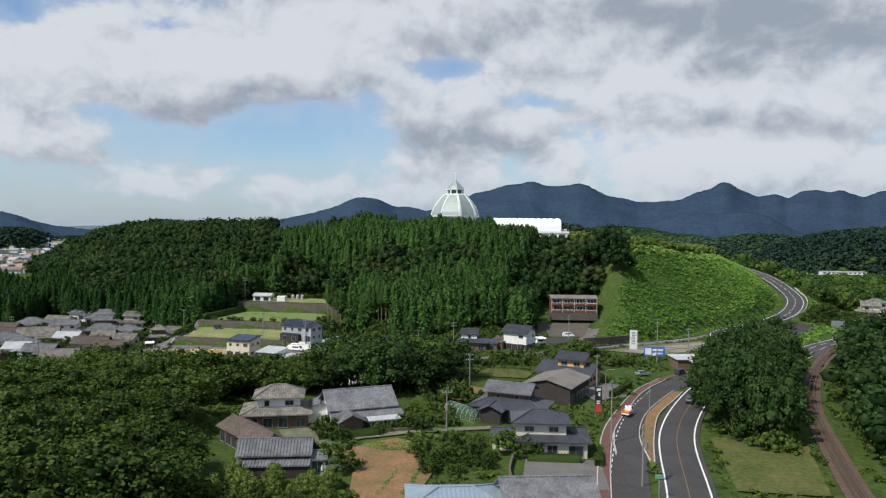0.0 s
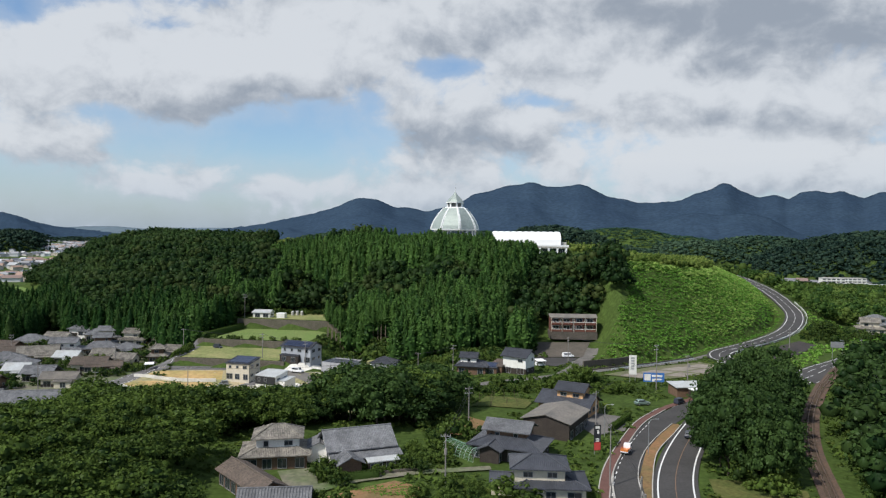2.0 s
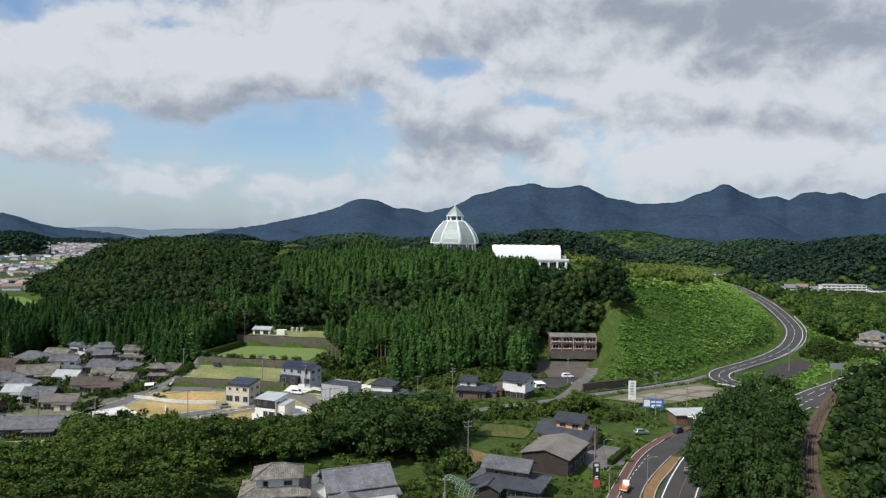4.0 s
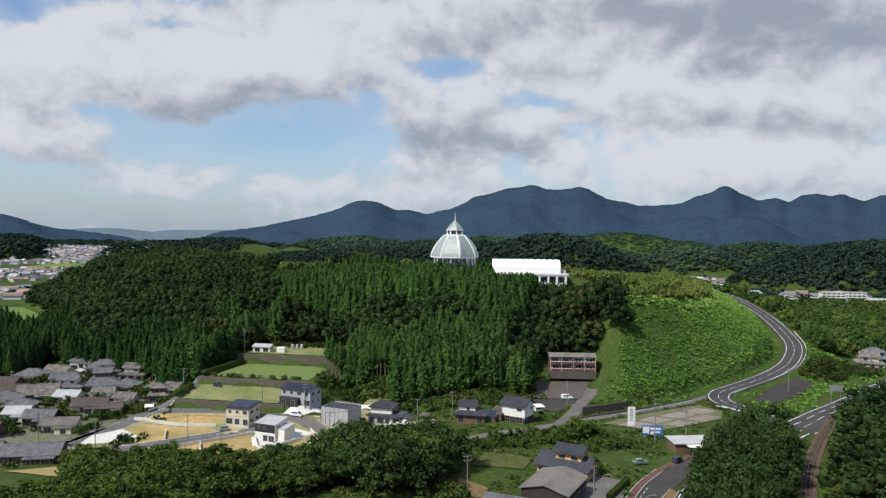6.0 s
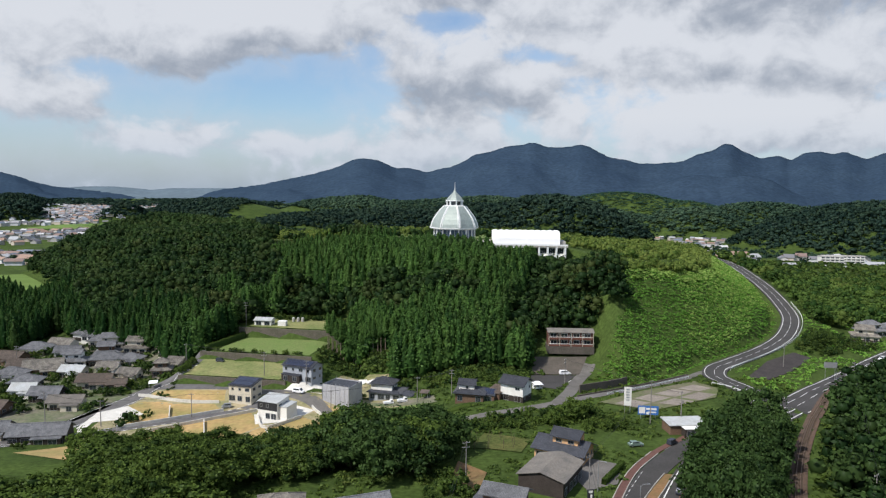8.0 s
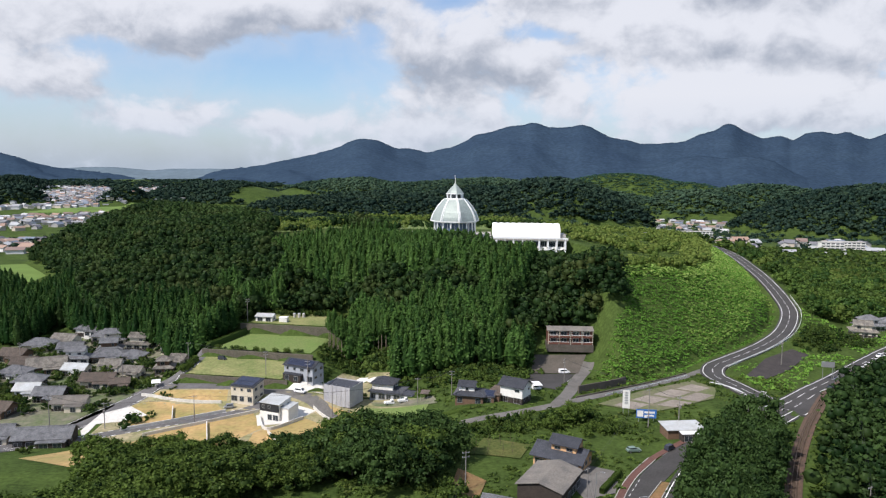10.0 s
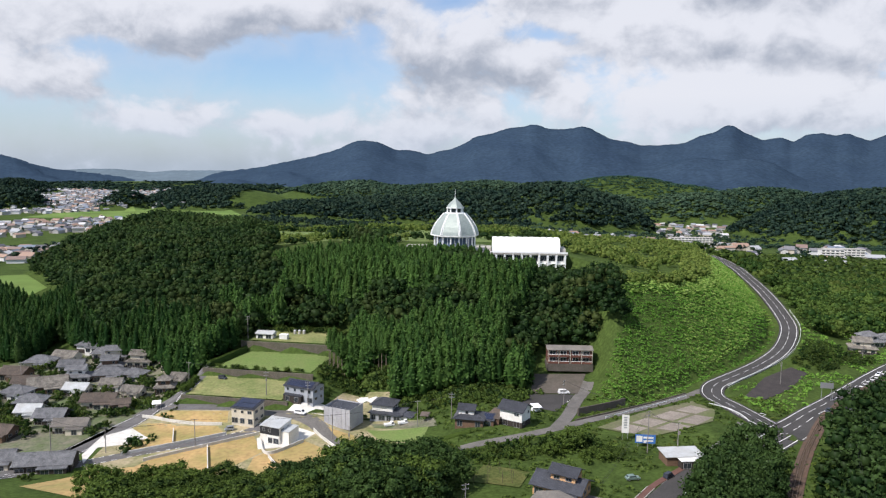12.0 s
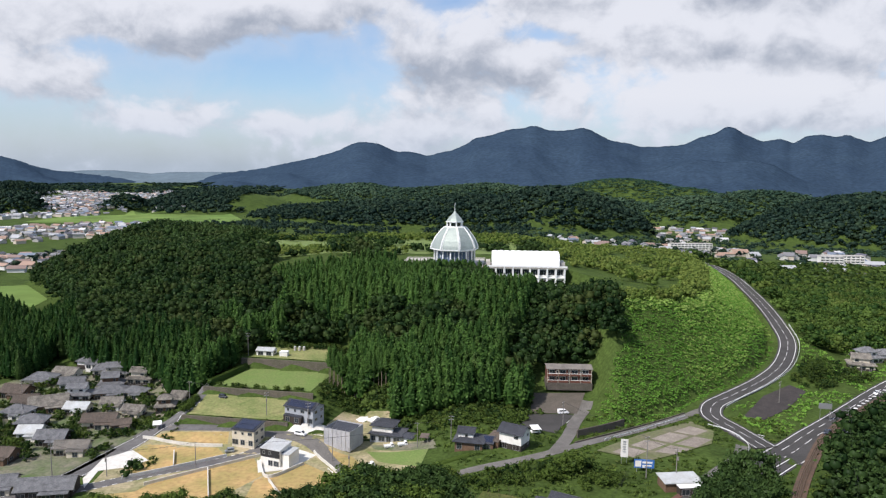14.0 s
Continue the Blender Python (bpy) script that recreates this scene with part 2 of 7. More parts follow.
BLACKSIDING = material("black_siding", (0.028, 0.030, 0.034), 0.6, 0.5, 0.2)
TILE = material("grey_roof_tile", (0.175, 0.178, 0.185), 0.6, 0.5, 0.28, 0.01, other=(0.095, 0.097, 0.102), fine=6, by_object=0.15)
TILEDARK = material("dark_roof_tile", (0.062, 0.066, 0.078), 0.55, 0.5, 0.2, 0.01, other=(0.042, 0.045, 0.053), fine=6, by_object=0.15)
TILEOLD = material("lichen_grey_old_tile", (0.24, 0.22, 0.185), 0.8, 0.5, 0.3, 0.01, other=(0.10, 0.092, 0.082), fine=5, by_object=0.12)
TILEBROWN = material("brown_old_tile", (0.135, 0.105, 0.085), 0.8, 0.5, 0.25, 0.01, other=(0.09, 0.075, 0.062), fine=5, by_object=0.15)
TIN = material("pale_sheet_roof", (0.52, 0.54, 0.54), 0.5, 0.3, 0.12, metal=0.2, other=(0.42, 0.42, 0.40))
SLATE = material("grey_slate_sheet", (0.20, 0.18, 0.155), 0.8, 0.3, 0.2, other=(0.13, 0.122, 0.11))
BLUETIN = material("blue_grey_sheet_roof", (0.24, 0.30, 0.35), 0.5, 0.3, 0.1, metal=0.1, other=(0.20, 0.25, 0.29))
VERGE = material("dry_grass_verge", (0.105, 0.105, 0.037), 0.95, 0.15, 0.25, 0.05, other=(0.06, 0.083, 0.024), fine=10, spec=0.05)
WHITEROOF = material("white_membrane", (0.86, 0.86, 0.85), 0.6, 0.3, 0.03)
COPPER = material("patinated_grey_green_metal", (0.33, 0.38, 0.35), 0.5, 0.12, 0.12, metal=0.25, other=(0.27, 0.31, 0.29))
WHITEPAINT = material("white_painted_steel", (0.78, 0.79, 0.78), 0.5, 0.5, 0.05)
WRAP = material("grey_scaffold_sheet", (0.42, 0.42, 0.43), 0.7, 0.3, 0.12, 0.02, other=(0.34, 0.34, 0.36))
STEEL = material("galvanised_steel", (0.45, 0.46, 0.47), 0.45, 0.8, 0.1, metal=0.7)
POLEGREY = material("concrete_pole", (0.22, 0.205, 0.19), 0.85, 0.6, 0.12)
CABLE = material("black_cable", (0.03, 0.03, 0.03), 0.6, 1.0, 0.1)
GLASS = material("dark_window_glass", (0.03, 0.038, 0.045), 0.08, 0.4, 0.1, spec=0.8)
BLUEGLASS = material("blue_grey_glazing", (0.10, 0.14, 0.20), 0.1, 0.4, 0.15, spec=0.8)
ALU = material("window_frame_grey", (0.30, 0.30, 0.30), 0.5, 0.8, 0.1, metal=0.3)
PANEL = material("solar_panel", (0.02, 0.025, 0.05), 0.15, 0.5, 0.15, spec=0.7)
BARK = material("bark", (0.10, 0.075, 0.055), 0.9, 1.0, 0.3, 0.03)
PALEBARK = material("pale_cedar_bark", (0.20, 0.165, 0.12), 0.9, 1.0, 0.3, 0.03)
RUBBER = material("tyre", (0.02, 0.02, 0.02), 0.8, 2, 0.2)
CARWHITE = material("car_white", (0.80, 0.80, 0.80), 0.25, 0.5, 0.03)
CARSILVER = material("car_silver", (0.45, 0.47, 0.48), 0.25, 0.5, 0.04, metal=0.6)
CARDARK = material("car_dark", (0.04, 0.045, 0.06), 0.25, 0.5, 0.04)
CARGREEN = material("car_green_grey", (0.22, 0.30, 0.27), 0.3, 0.5, 0.04, metal=0.4)
CARBLUE = material("car_blue", (0.15, 0.36, 0.45), 0.3, 0.5, 0.04)
ORANGE = material("truck_orange", (0.62, 0.20, 0.05), 0.4, 0.5, 0.05)
SIGNRED = material("sign_red", (0.55, 0.07, 0.06), 0.5, 0.5, 0.08)
SIGNBLUE = material("sign_blue", (0.05, 0.16, 0.45), 0.5, 0.5, 0.08)
NET = material("green_netting", (0.16, 0.30, 0.20), 0.7, 0.5, 0.1)
CEDAR = foliage("cedar_needles", (0.015, 0.044, 0.011), (0.078, 0.155, 0.034), 0.25, (0.10, 0.085, 0.03))
BROAD = foliage("broad_leaves", (0.018, 0.040, 0.011), (0.098, 0.150, 0.030), 0.3, (0.13, 0.13, 0.03))
# Brighter copy of the broad leaves, with sunlight put into the colour
MIDLEAF = foliage("sunlit_broad_leaves", (0.026, 0.060, 0.014), (0.105, 0.170, 0.036), 0.3, (0.16, 0.17, 0.04))
DARKLEAF = foliage("dark_evergreen_leaves", (0.012, 0.029, 0.009), (0.050, 0.090, 0.025), 0.25, (0.08, 0.10, 0.03))
VINE = foliage("vine_leaves", (0.080, 0.195, 0.030), (0.19, 0.36, 0.06), 0.35, (0.20, 0.25, 0.07))
MEADOW = foliage("pale_bank_grass", (0.16, 0.28, 0.05), (0.30, 0.42, 0.11), 0.35, (0.28, 0.32, 0.12))
YOUNG = foliage("young_park_trees", (0.068, 0.115, 0.022), (0.18, 0.235, 0.055), 0.35, (0.19, 0.20, 0.055))
# Haze blue is mixed into these three greens; FARWOOD also carries cloud shade
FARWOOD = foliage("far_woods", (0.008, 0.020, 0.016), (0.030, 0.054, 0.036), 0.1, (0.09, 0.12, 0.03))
HAZEWOOD = foliage("hazed_far_woods", (0.020, 0.042, 0.028), (0.058, 0.098, 0.058), 0.1, (0.10, 0.13, 0.05))
GREENHILL = foliage("hazed_plantation_green", (0.026, 0.060, 0.042), (0.048, 0.095, 0.062), 0.1, (0.07, 0.12, 0.06))
# Haze blue painted into the forest colour, kept dark for cloud shade
MOUNTAIN = material("hazed_forest_mountain", (0.027, 0.046, 0.074), 0.95, 0.004, 0.18, other=(0.033, 0.055, 0.084), fine=12, spec=0.0)
OVERGROWN = material("overgrown_concrete", (0.15, 0.135, 0.09), 0.9, 0.09, 0.2, 0.02, other=(0.10, 0.125, 0.04), fine=10)
GRAVEL = material("village_gravel", (0.18, 0.16, 0.125), 0.95, 0.08, 0.25, 0.03, other=(0.07, 0.11, 0.032), fine=12)
DARKLOT = material("dark_cinder_lot", (0.052, 0.044, 0.042), 0.95, 0.3, 0.25, 0.02, other=(0.036, 0.032, 0.03))
SLOPEWALL = material("stained_concrete_slope", (0.105, 0.09, 0.075), 0.9, 0.3, 0.2, 0.02, other=(0.075, 0.068, 0.055))
CONCRETE_OLD = material("old_brown_concrete", (0.27, 0.235, 0.20), 0.9, 0.2, 0.2, 0.01, other=(0.19, 0.165, 0.135), by_object=0.1)
# Forest ridge whose colour is painted as distance haze
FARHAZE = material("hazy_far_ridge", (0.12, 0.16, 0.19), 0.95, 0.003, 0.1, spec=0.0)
RANGE_WEST = [(-1.3, 60), (-0.95, 170), (-0.70, 200), (-0.624, 157), (-0.604, 136), (-0.585, 108), (-0.565, 83), (-0.542, 66), (-0.506, 49), (-0.454, 30), (-0.427, 9), (-0.387, -3), (-0.34, -38)]
RANGE_MAIN = [(-0.40, -40), (-0.363, 0), (-0.307, 67), (-0.267, 87), (-0.228, 125), (-0.188, 164), (-0.15, 213), (-0.128, 264), (-0.115, 276), (-0.093, 263), (-0.069, 213), (-0.049, 214), (-0.024, 190), (0.01, 228), (0.026, 254), (0.041, 305), (0.067, 328), (0.088, 362), (0.108, 370), (0.124, 392), (0.146, 357), (0.175, 362), (0.192, 381), (0.208, 357), (0.231, 300), (0.259, 280), (0.275, 259), (0.302, 264), (0.332, 276), (0.353, 321), (0.376, 351), (0.391, 395), (0.401, 399), (0.419, 349), (0.444, 304), (0.473, 323), (0.487, 291), (0.506, 343), (0.53, 355), (0.546, 337), (0.563, 356), (0.595, 304), (0.615, 348), (0.75, 350), (0.95, 260), (1.3, 140)]
RANGE_SPUR = [(0.20, -45), (0.249, 53), (0.272, 98), (0.3, 112), (0.319, 132), (0.335, 155), (0.358, 164), (0.378, 159), (0.39, 152), (0.422, 167), (0.441, 159), (0.462, 141), (0.482, 103), (0.511, 60), (0.56, 20), (0.62, -45)]
RANGE_FAR = [(-1.2, 60), (-0.628, 40), (-0.538, 62), (-0.506, 71), (-0.466, 73), (-0.434, 63), (-0.411, 53), (-0.387, 66), (-0.347, 68), (-0.307, 70), (-0.22, 50)]
# ---------------------------------------------------------------- the lie of the land
# upper road: centre line x, y, z, from the junction up the embankment
CLIMB = [(113, 236, -2.5), (109, 255, -2.6), (106.5, 268, -2.7), (111, 280, -2.6), (121, 290, -2.4), (133, 300.5, -2.0), (146, 312.5, -1.3), (161, 329, 0.0), (173, 347, 1.6), (183, 367, 3.6), (190, 393, 7.0), (198, 428, 10.2), (209, 477, 12.0), (220, 530, 13.2), (226, 580, 13.5), (226, 660, 12.0)]
# bottom edge of the planted embankment, from the lane to the road
FOOT = [(-400, 262), (34, 256), (46, 243), (53, 246), (68, 256), (89.5, 271.5), (103, 286), (116, 298), (129, 308), (142, 320), (155, 336), (165, 352), (175, 371), (182.5, 396), (190.5, 430), (201, 479), (212, 532), (218, 582), (218, 660), (210, 780)]


def S(a, b, v):
    u = np.clip((v - a) / (b - a), 0, 1)
    return u * u * (3 - 2 * u)


def hump(x, y, cx, cy, rx, ry, h, turn=0.0):
    c, s = math.cos(turn), math.sin(turn)
    u, v = (x - cx) * c + (y - cy) * s, (y - cy) * c - (x - cx) * s
    return h * np.exp(-(u / rx) ** 2 - (v / ry) ** 2)


def near_line(pts, x, y):
    """Distance to a broken line (positive on its left) and, where the line has heights, the height beside it."""
    best, side, high = np.full(np.shape(x), 1e9), np.ones(np.shape(x)), np.zeros(np.shape(x))
    for p, q in zip(pts[:-1], pts[1:]):
        dx, dy = q[0] - p[0], q[1] - p[1]
        u = np.clip(((x - p[0]) * dx + (y - p[1]) * dy) / (dx * dx + dy * dy), 0, 1)
        d = np.hypot(x - p[0] - u * dx, y - p[1] - u * dy)
        hit = d < best
        side = np.where(hit, np.where(dx * (y - p[1]) - dy * (x - p[0]) >= 0, 1.0, -1.0), side)
        if len(p) > 2:
            high = np.where(hit, p[2] + u * (q[2] - p[2]), high)
        best = np.where(hit, d, best)
    return best * side, high


def brow(x):
    """The hilltop's level, which falls away eastwards."""
    return 36.5 - 0.155 * np.clip(x - 60, 0, 60) - 0.06 * np.clip(x - 120, 0, 110)


def bank_slope(y):
    return 0.74 - 0.27 * S(330, 430, y)


def knoll(x, y, cx, cy, rx, ry, h):
    """A rounded hill with a clear foot."""
    q = np.clip(1 - ((x - cx) / rx) ** 2 - ((y - cy) / ry) ** 2, 0, None)
    return h * q ** 0.8


# hills behind the park: middle x, y, half widths, height; those under evergreen wood painted dark for cloud shade, and
# the haze-paled ones behind
DARK_HILLS = [(255, 1500, 185, 170, 73), (60, 1500, 200, 170, 46), (-110, 1490, 190, 150, 40), (-270, 1460, 130, 110, 22), (-550, 1750, 190, 210, 44), (-705, 1570, 52, 60, 34), (-1400, 2300, 130, 120, 44),
              (-915, 1500, 70, 70, 40), (900, 1420, 300, 250, 88), (1150, 1500, 300, 260, 90), (622, 1410, 52, 60, 26)]
PALE_HILLS = [(-250, 2300, 300, 260, 48), (-20, 2330, 260, 240, 48), (180, 2320, 330, 230, 56), (900, 2000, 240, 220, 76), (670, 1900, 160, 160, 62), (420, 2050, 260, 180, 52), (640, 2550, 330, 240, 106), (800, 2450, 260, 200, 80)]


def rises(hills, x, y):
    total = np.zeros(np.shape(x))
    for k in hills:
        total = np.maximum(total, knoll(x, y, *k))
    return total


def height(x, y):
    """The ground's height over the valley road."""
    x, y = np.asarray(x, float), np.asarray(y, float)
    base = -2.0 - 8.2 * S(165, 215, y) * S(18, -28, x) - 1.6 * S(225, 268, y) * S(10, 40, x)
    base = base + 5.0 * S(-40, -60, x) * S(170, 110, y) * S(20, 90, y)
    base = base - 10.0 * S(480, 900, y) - 7.0 * S(230, 500, x) * S(300, 500, y) - 20.0 * S(120, 420, x) * S(900, 1250, y) + 9.0 * S(-160, -260, x) * S(380, 470, y)
    # terraces behind the houses
    v = y + 0.17 * (x + 96)
    terrace = 3.0 * S(246, 263, v) * S(-118, -104, x) * S(-30, -48, x) + (2.7 * S(265.6, 267, v) + 0.4 * S(268, 290, v) + 2.8 * S(292.6, 294, v)) * S(-108, -101, x) * S(-38, -54, x)
    terrace = terrace + (0.8 * S(295, 318, v) + 4.2 * S(321.6, 323, v)) * S(-104, -95, x) * S(-26, -46, x)
    # the wooded hill with its park on top
    d, _ = near_line(FOOT, x, y)
    left = (x + 238 + 0.78 * np.clip(y - 440, 0, 125)) * 0.48
    front = (y - 274 - 0.62 * np.clip(-70 - x, 0, 400)) * (0.335 - 0.04 * S(-50, -20, x) - 0.035 * S(18, 46, x)) - 20 * S(-108, -96, x) * S(-28, -44, x) * S(374, 338, y) + 9 * S(300, 345, y) * S(-62, -38, x) + 14 * S(394, 404, y) * S(-30, 10, x) + 30 * S(60, 84, x)
    # sunken forecourt of the hall
    court = S(21, 27, x) * S(81, 73, x)
    front = np.minimum(front, 31 - 7.3 * court + 5 * S(84, 112, x) - base + 60 * S(396 + 10.5 * court, 404 + 7 * court, y) + 60 * S(-60, -90, x))
    dr, zr = near_line(CLIMB, x, y)
    right = np.where(x > 40, 2.0 * S(0, 4, d) + d * bank_slope(y) + np.clip(zr - base, 0, None) * S(-2, 5, d) * S(290, 330, y), 200)
    top = brow(x) - 5.5 * S(450, 560, y) * S(150, 60, x) - 13 * S(560, 820, y) + hump(x, y, -255, 622, 85, 62, 11) - 3 * S(-100, -260, x) - 3.2 * S(-70, -105, x) - 1.5 * S(-60, -110, x) * S(470, 400, y)
    lo = np.minimum(np.minimum(np.minimum(left, front), right), (900 - y) * 0.2)
    hill = np.clip(np.minimum(lo, top - base), 0, None)
    knee = np.clip(4.0 - np.abs(lo - (top - base)), 0, None)
    hill = np.clip(hill - knee * knee / 16.0, 0, None)
    z = base + np.maximum(hill, terrace * S(420, 380, y))
    # wooded bank beside the railway, and the wood below the park road
    z = z + hump(x, y, 205, 150, 55, 120, 9) + hump(x, y, 300, 430, 80, 90, 9)
    # the embankment under the climbing road
    a = np.abs(dr)
    w = np.where(dr > 0, S(10.5, 6.6, a), S(26, 7.0, a))
    z = z * (1 - w) + (zr - 0.3) * w
    # plaza cut for the dome and the hall
    z = np.where((np.abs(x - 30) < 52) & (np.abs(y - 418) < 24), np.minimum(z, 36.0), z)
    # hills behind
    return z + rises(DARK_HILLS + PALE_HILLS, x, y)

# ---------------------------------------------------------------- building helpers


def mesh_of(name, verts, faces, mat=None, smooth=False):
    me = bpy.data.meshes.new(name)
    me.from_pydata([tuple(v) for v in verts], [], [tuple(f) for f in faces])
    if mat:
        me.materials.append(mat)
    if smooth:
        me.shade_smooth()
    return me


def big_mesh(name, verts, tris, mat, tint=None, smooth=False):
    """A mesh from arrays; tint gives each vertex its plant's own tone and the shade painted inside crowns."""
    me = bpy.data.meshes.new(name)
    me.vertices.add(len(verts))
    me.vertices.foreach_set("co", np.asarray(verts, np.float32).ravel())
    k = tris.shape[1]
    me.loops.add(tris.size)
    me.loops.foreach_set("vertex_index", tris.astype(np.int32).ravel())
    me.polygons.add(len(tris))
    me.polygons.foreach_set("loop_start", np.arange(0, tris.size, k, dtype=np.int32))
    me.polygons.foreach_set("loop_total", np.full(len(tris), k, np.int32))
    me.update(calc_edges=True)
    if tint is not None:
        at = me.attributes.new("tint", "FLOAT_VECTOR", "POINT")
        at.data.foreach_set("vector", np.asarray(tint, np.float32).ravel())
    me.materials.append(mat)
    if smooth:
        me.shade_smooth()
    return me


def thing(name, label, category, m=None, group="", kind=""):
    ob = new(name)
    if m is not None:
        ob.matrix_world = m
    return tagged(ob, label, category, group, kind)


def part(name, bm, mat, parent, label=""):
    """Links a bmesh (or a mesh) as one object under a thing or a part."""
    if isinstance(bm, bmesh.types.BMesh):
        me = bpy.data.meshes.new(name)
        bmesh.ops.recalc_face_normals(bm, faces=bm.faces)
        bm.to_mesh(me)
        bm.free()
    else:
        me = bm
    if mat and not me.materials:
        me.materials.append(mat)
    ob = new(name, me)
    ob.parent = parent
    return tagged(ob, label)


def box(bm, c, s, turn=0.0, bevel=0.0):
    m = Matrix.Translation(c) @ Matrix.Rotation(turn, 4, "Z") @ Matrix.Diagonal((*s, 1))
    r = bmesh.ops.create_cube(bm, size=1, matrix=m)
    if bevel:
        bmesh.ops.bevel(bm, geom=list({e for v in r["verts"] for e in v.link_edges}), offset=bevel, segments=2, affect="EDGES")
    return bm


def tube(bm, a, b, r, r2=None, n=8):
    a, b = Vector(a), Vector(b)
    d = b - a
    m = Matrix.Translation((a + b) / 2) @ d.to_track_quat("Z", "Y").to_matrix().to_4x4()
    bmesh.ops.create_cone(bm, cap_ends=True, segments=n, radius1=r, radius2=r if r2 is None else r2, depth=d.length, matrix=m)
    return bm


def ground(x, y):
    return float(height(x, y))


def line_points(pts, step=3.0):
    """A smooth line through the points, at even steps."""
    p = np.array(pts, float)
    t = np.concatenate([[0], np.cumsum(np.hypot(*np.diff(p[:, :2], axis=0).T))])
    g = np.gradient(p, t, axis=0) if len(p) > 2 else np.repeat([(p[1] - p[0]) / t[1]], 2, 0)
    s = np.linspace(0, t[-1], max(2, int(t[-1] / step) + 1))
    k = np.clip(np.searchsorted(t, s, "right") - 1, 0, len(t) - 2)
    h = t[k + 1] - t[k]
    u = ((s - t[k]) / h)[:, None]
    h = h[:, None]
    return (2 * u**3 - 3 * u**2 + 1) * p[k] + (u**3 - 2 * u**2 + u) * h * g[k] + (3 * u**2 - 2 * u**3) * p[k + 1] + (u**3 - u**2) * h * g[k + 1]


def ribbon(pts, left, right, lift, thick=0.0, step=3.0, dash=None):
    """A strip along a line between two offsets (metres to its left), laid on the ground. dash: (length, gap)."""
    p = line_points(pts, step)
    d = np.gradient(p[:, :2], axis=0)
    d /= np.maximum(np.hypot(d[:, 0], d[:, 1]), 1e-6)[:, None]
    nrm = np.stack([-d[:, 1], d[:, 0]], 1)
    rows = []
    cols = [left, right] if abs(left - right) < 2.5 else [left, left * 0.67 + right * 0.33, left * 0.33 + right * 0.67, right]
    for off in cols:
        q = p[:, :2] + nrm * off
        z = p[:, 2] if p.shape[1] > 2 else height(q[:, 0], q[:, 1])
        rows.append(np.column_stack([q, z + lift]))
    v = np.stack(rows, 1)
    c, n = len(cols), len(p)
    verts, faces = [tuple(a) for a in v.reshape(-1, 3)], []
    for i in range(n - 1):
        if dash and (i * step) % (dash[0] + dash[1]) >= dash[0]:
            continue
        for j in range(c - 1):
            a = i * c + j
            faces.append((a, a + 1, a + c + 1, a + c))
    if thick:
        k = len(verts)
        verts += [(x, y, z - thick) for x, y, z in verts]
        for i in range(n - 1):
            for a, b in ((i * c, (i + 1) * c), ((i + 1) * c + c - 1, i * c + c - 1)):
                faces.append((a, b, b + k, a + k))
        faces.append(tuple(range(c)) + tuple(range(k + c - 1, k - 1, -1)))
        e = (n - 1) * c
        faces.append(tuple(range(e, e + c)) + tuple(range(k + e + c - 1, k + e - 1, -1)))
    return verts, faces


def inside(poly, x, y):
    hit = np.zeros(np.shape(x), bool)
    for (x1, y1), (x2, y2) in zip(poly, poly[1:] + poly[:1]):
        if y1 != y2:
            hit ^= ((y1 > y) != (y2 > y)) & (x < (x2 - x1) * (y - y1) / (y2 - y1) + x1)
    return hit


COVERED, LINES, SPOTS = [], [], []


def patch(name, poly, mat, label, category, lift=None, cell=2.5, flat=None, kind="structure"):
    """A piece of ground cover cut to an outline and laid on the ground."""
    lift = 0.12 + 0.005 * len(COVERED) if lift is None else lift
    COVERED.append(poly)
    bm = bmesh.new()
    vs = [bm.verts.new((x, y, 0)) for x, y in poly]
    bm.faces.new(vs)
    xs, ys = [p[0] for p in poly], [p[1] for p in poly]
    for lo, hi, no in ((min(xs), max(xs), (1, 0, 0)), (min(ys), max(ys), (0, 1, 0))):
        for c in np.arange(lo + cell, hi, cell):
            bmesh.ops.bisect_plane(bm, geom=bm.faces[:] + bm.edges[:] + bm.verts[:], plane_co=(c * no[0], c * no[1], 0), plane_no=no)
    for v in bm.verts:
        v.co.z = (ground(v.co.x, v.co.y) if flat is None else flat) + lift
    bmesh.ops.recalc_face_normals(bm, faces=bm.faces)
    for f in bm.faces:
        if f.normal.z < 0:
            f.normal_flip()
    me = bpy.data.meshes.new(name)
    bm.to_mesh(me)
    bm.free()
    me.materials.append(mat)
    ob = new(name, me)
    return tagged(ob, label, category, kind=kind)


# ---------------------------------------------------------------- ground and mountains
def steps(lo, fine0, fine1, hi, fine, grow=1.12):
    mid = list(np.arange(fine0, fine1 + 0.1, fine))
    up, s = [], fine
    while (up or mid)[-1] < hi:
        s = min(s * grow, 120)
        up.append((up or mid)[-1] + s)
    dn, s = [], fine
    while (dn or [mid[0]])[-1] > lo:
        s = min(s * grow, 120)
        dn.append((dn or [mid[0]])[-1] - s)
    return np.array(dn[::-1] + mid + up)


gx, gy = steps(-4600, -260, 300, 4600, 3.0, 1.06), steps(-700, 60, 520, 4700, 3.0, 1.04)
X, Y = np.meshgrid(gx, gy)
Z = height(X, Y)
idx = np.arange(X.size).reshape(X.shape)
quads = np.stack([idx[:-1, :-1], idx[:-1, 1:], idx[1:, 1:], idx[1:, :-1]], -1).reshape(-1, 4)
land = new("ground", big_mesh("ground", np.column_stack([X.ravel(), Y.ravel(), Z.ravel()]), quads, GRASS, smooth=True))
tagged(land, "green valley floor with grass, banks and wooded hills", "ground", kind="structure")


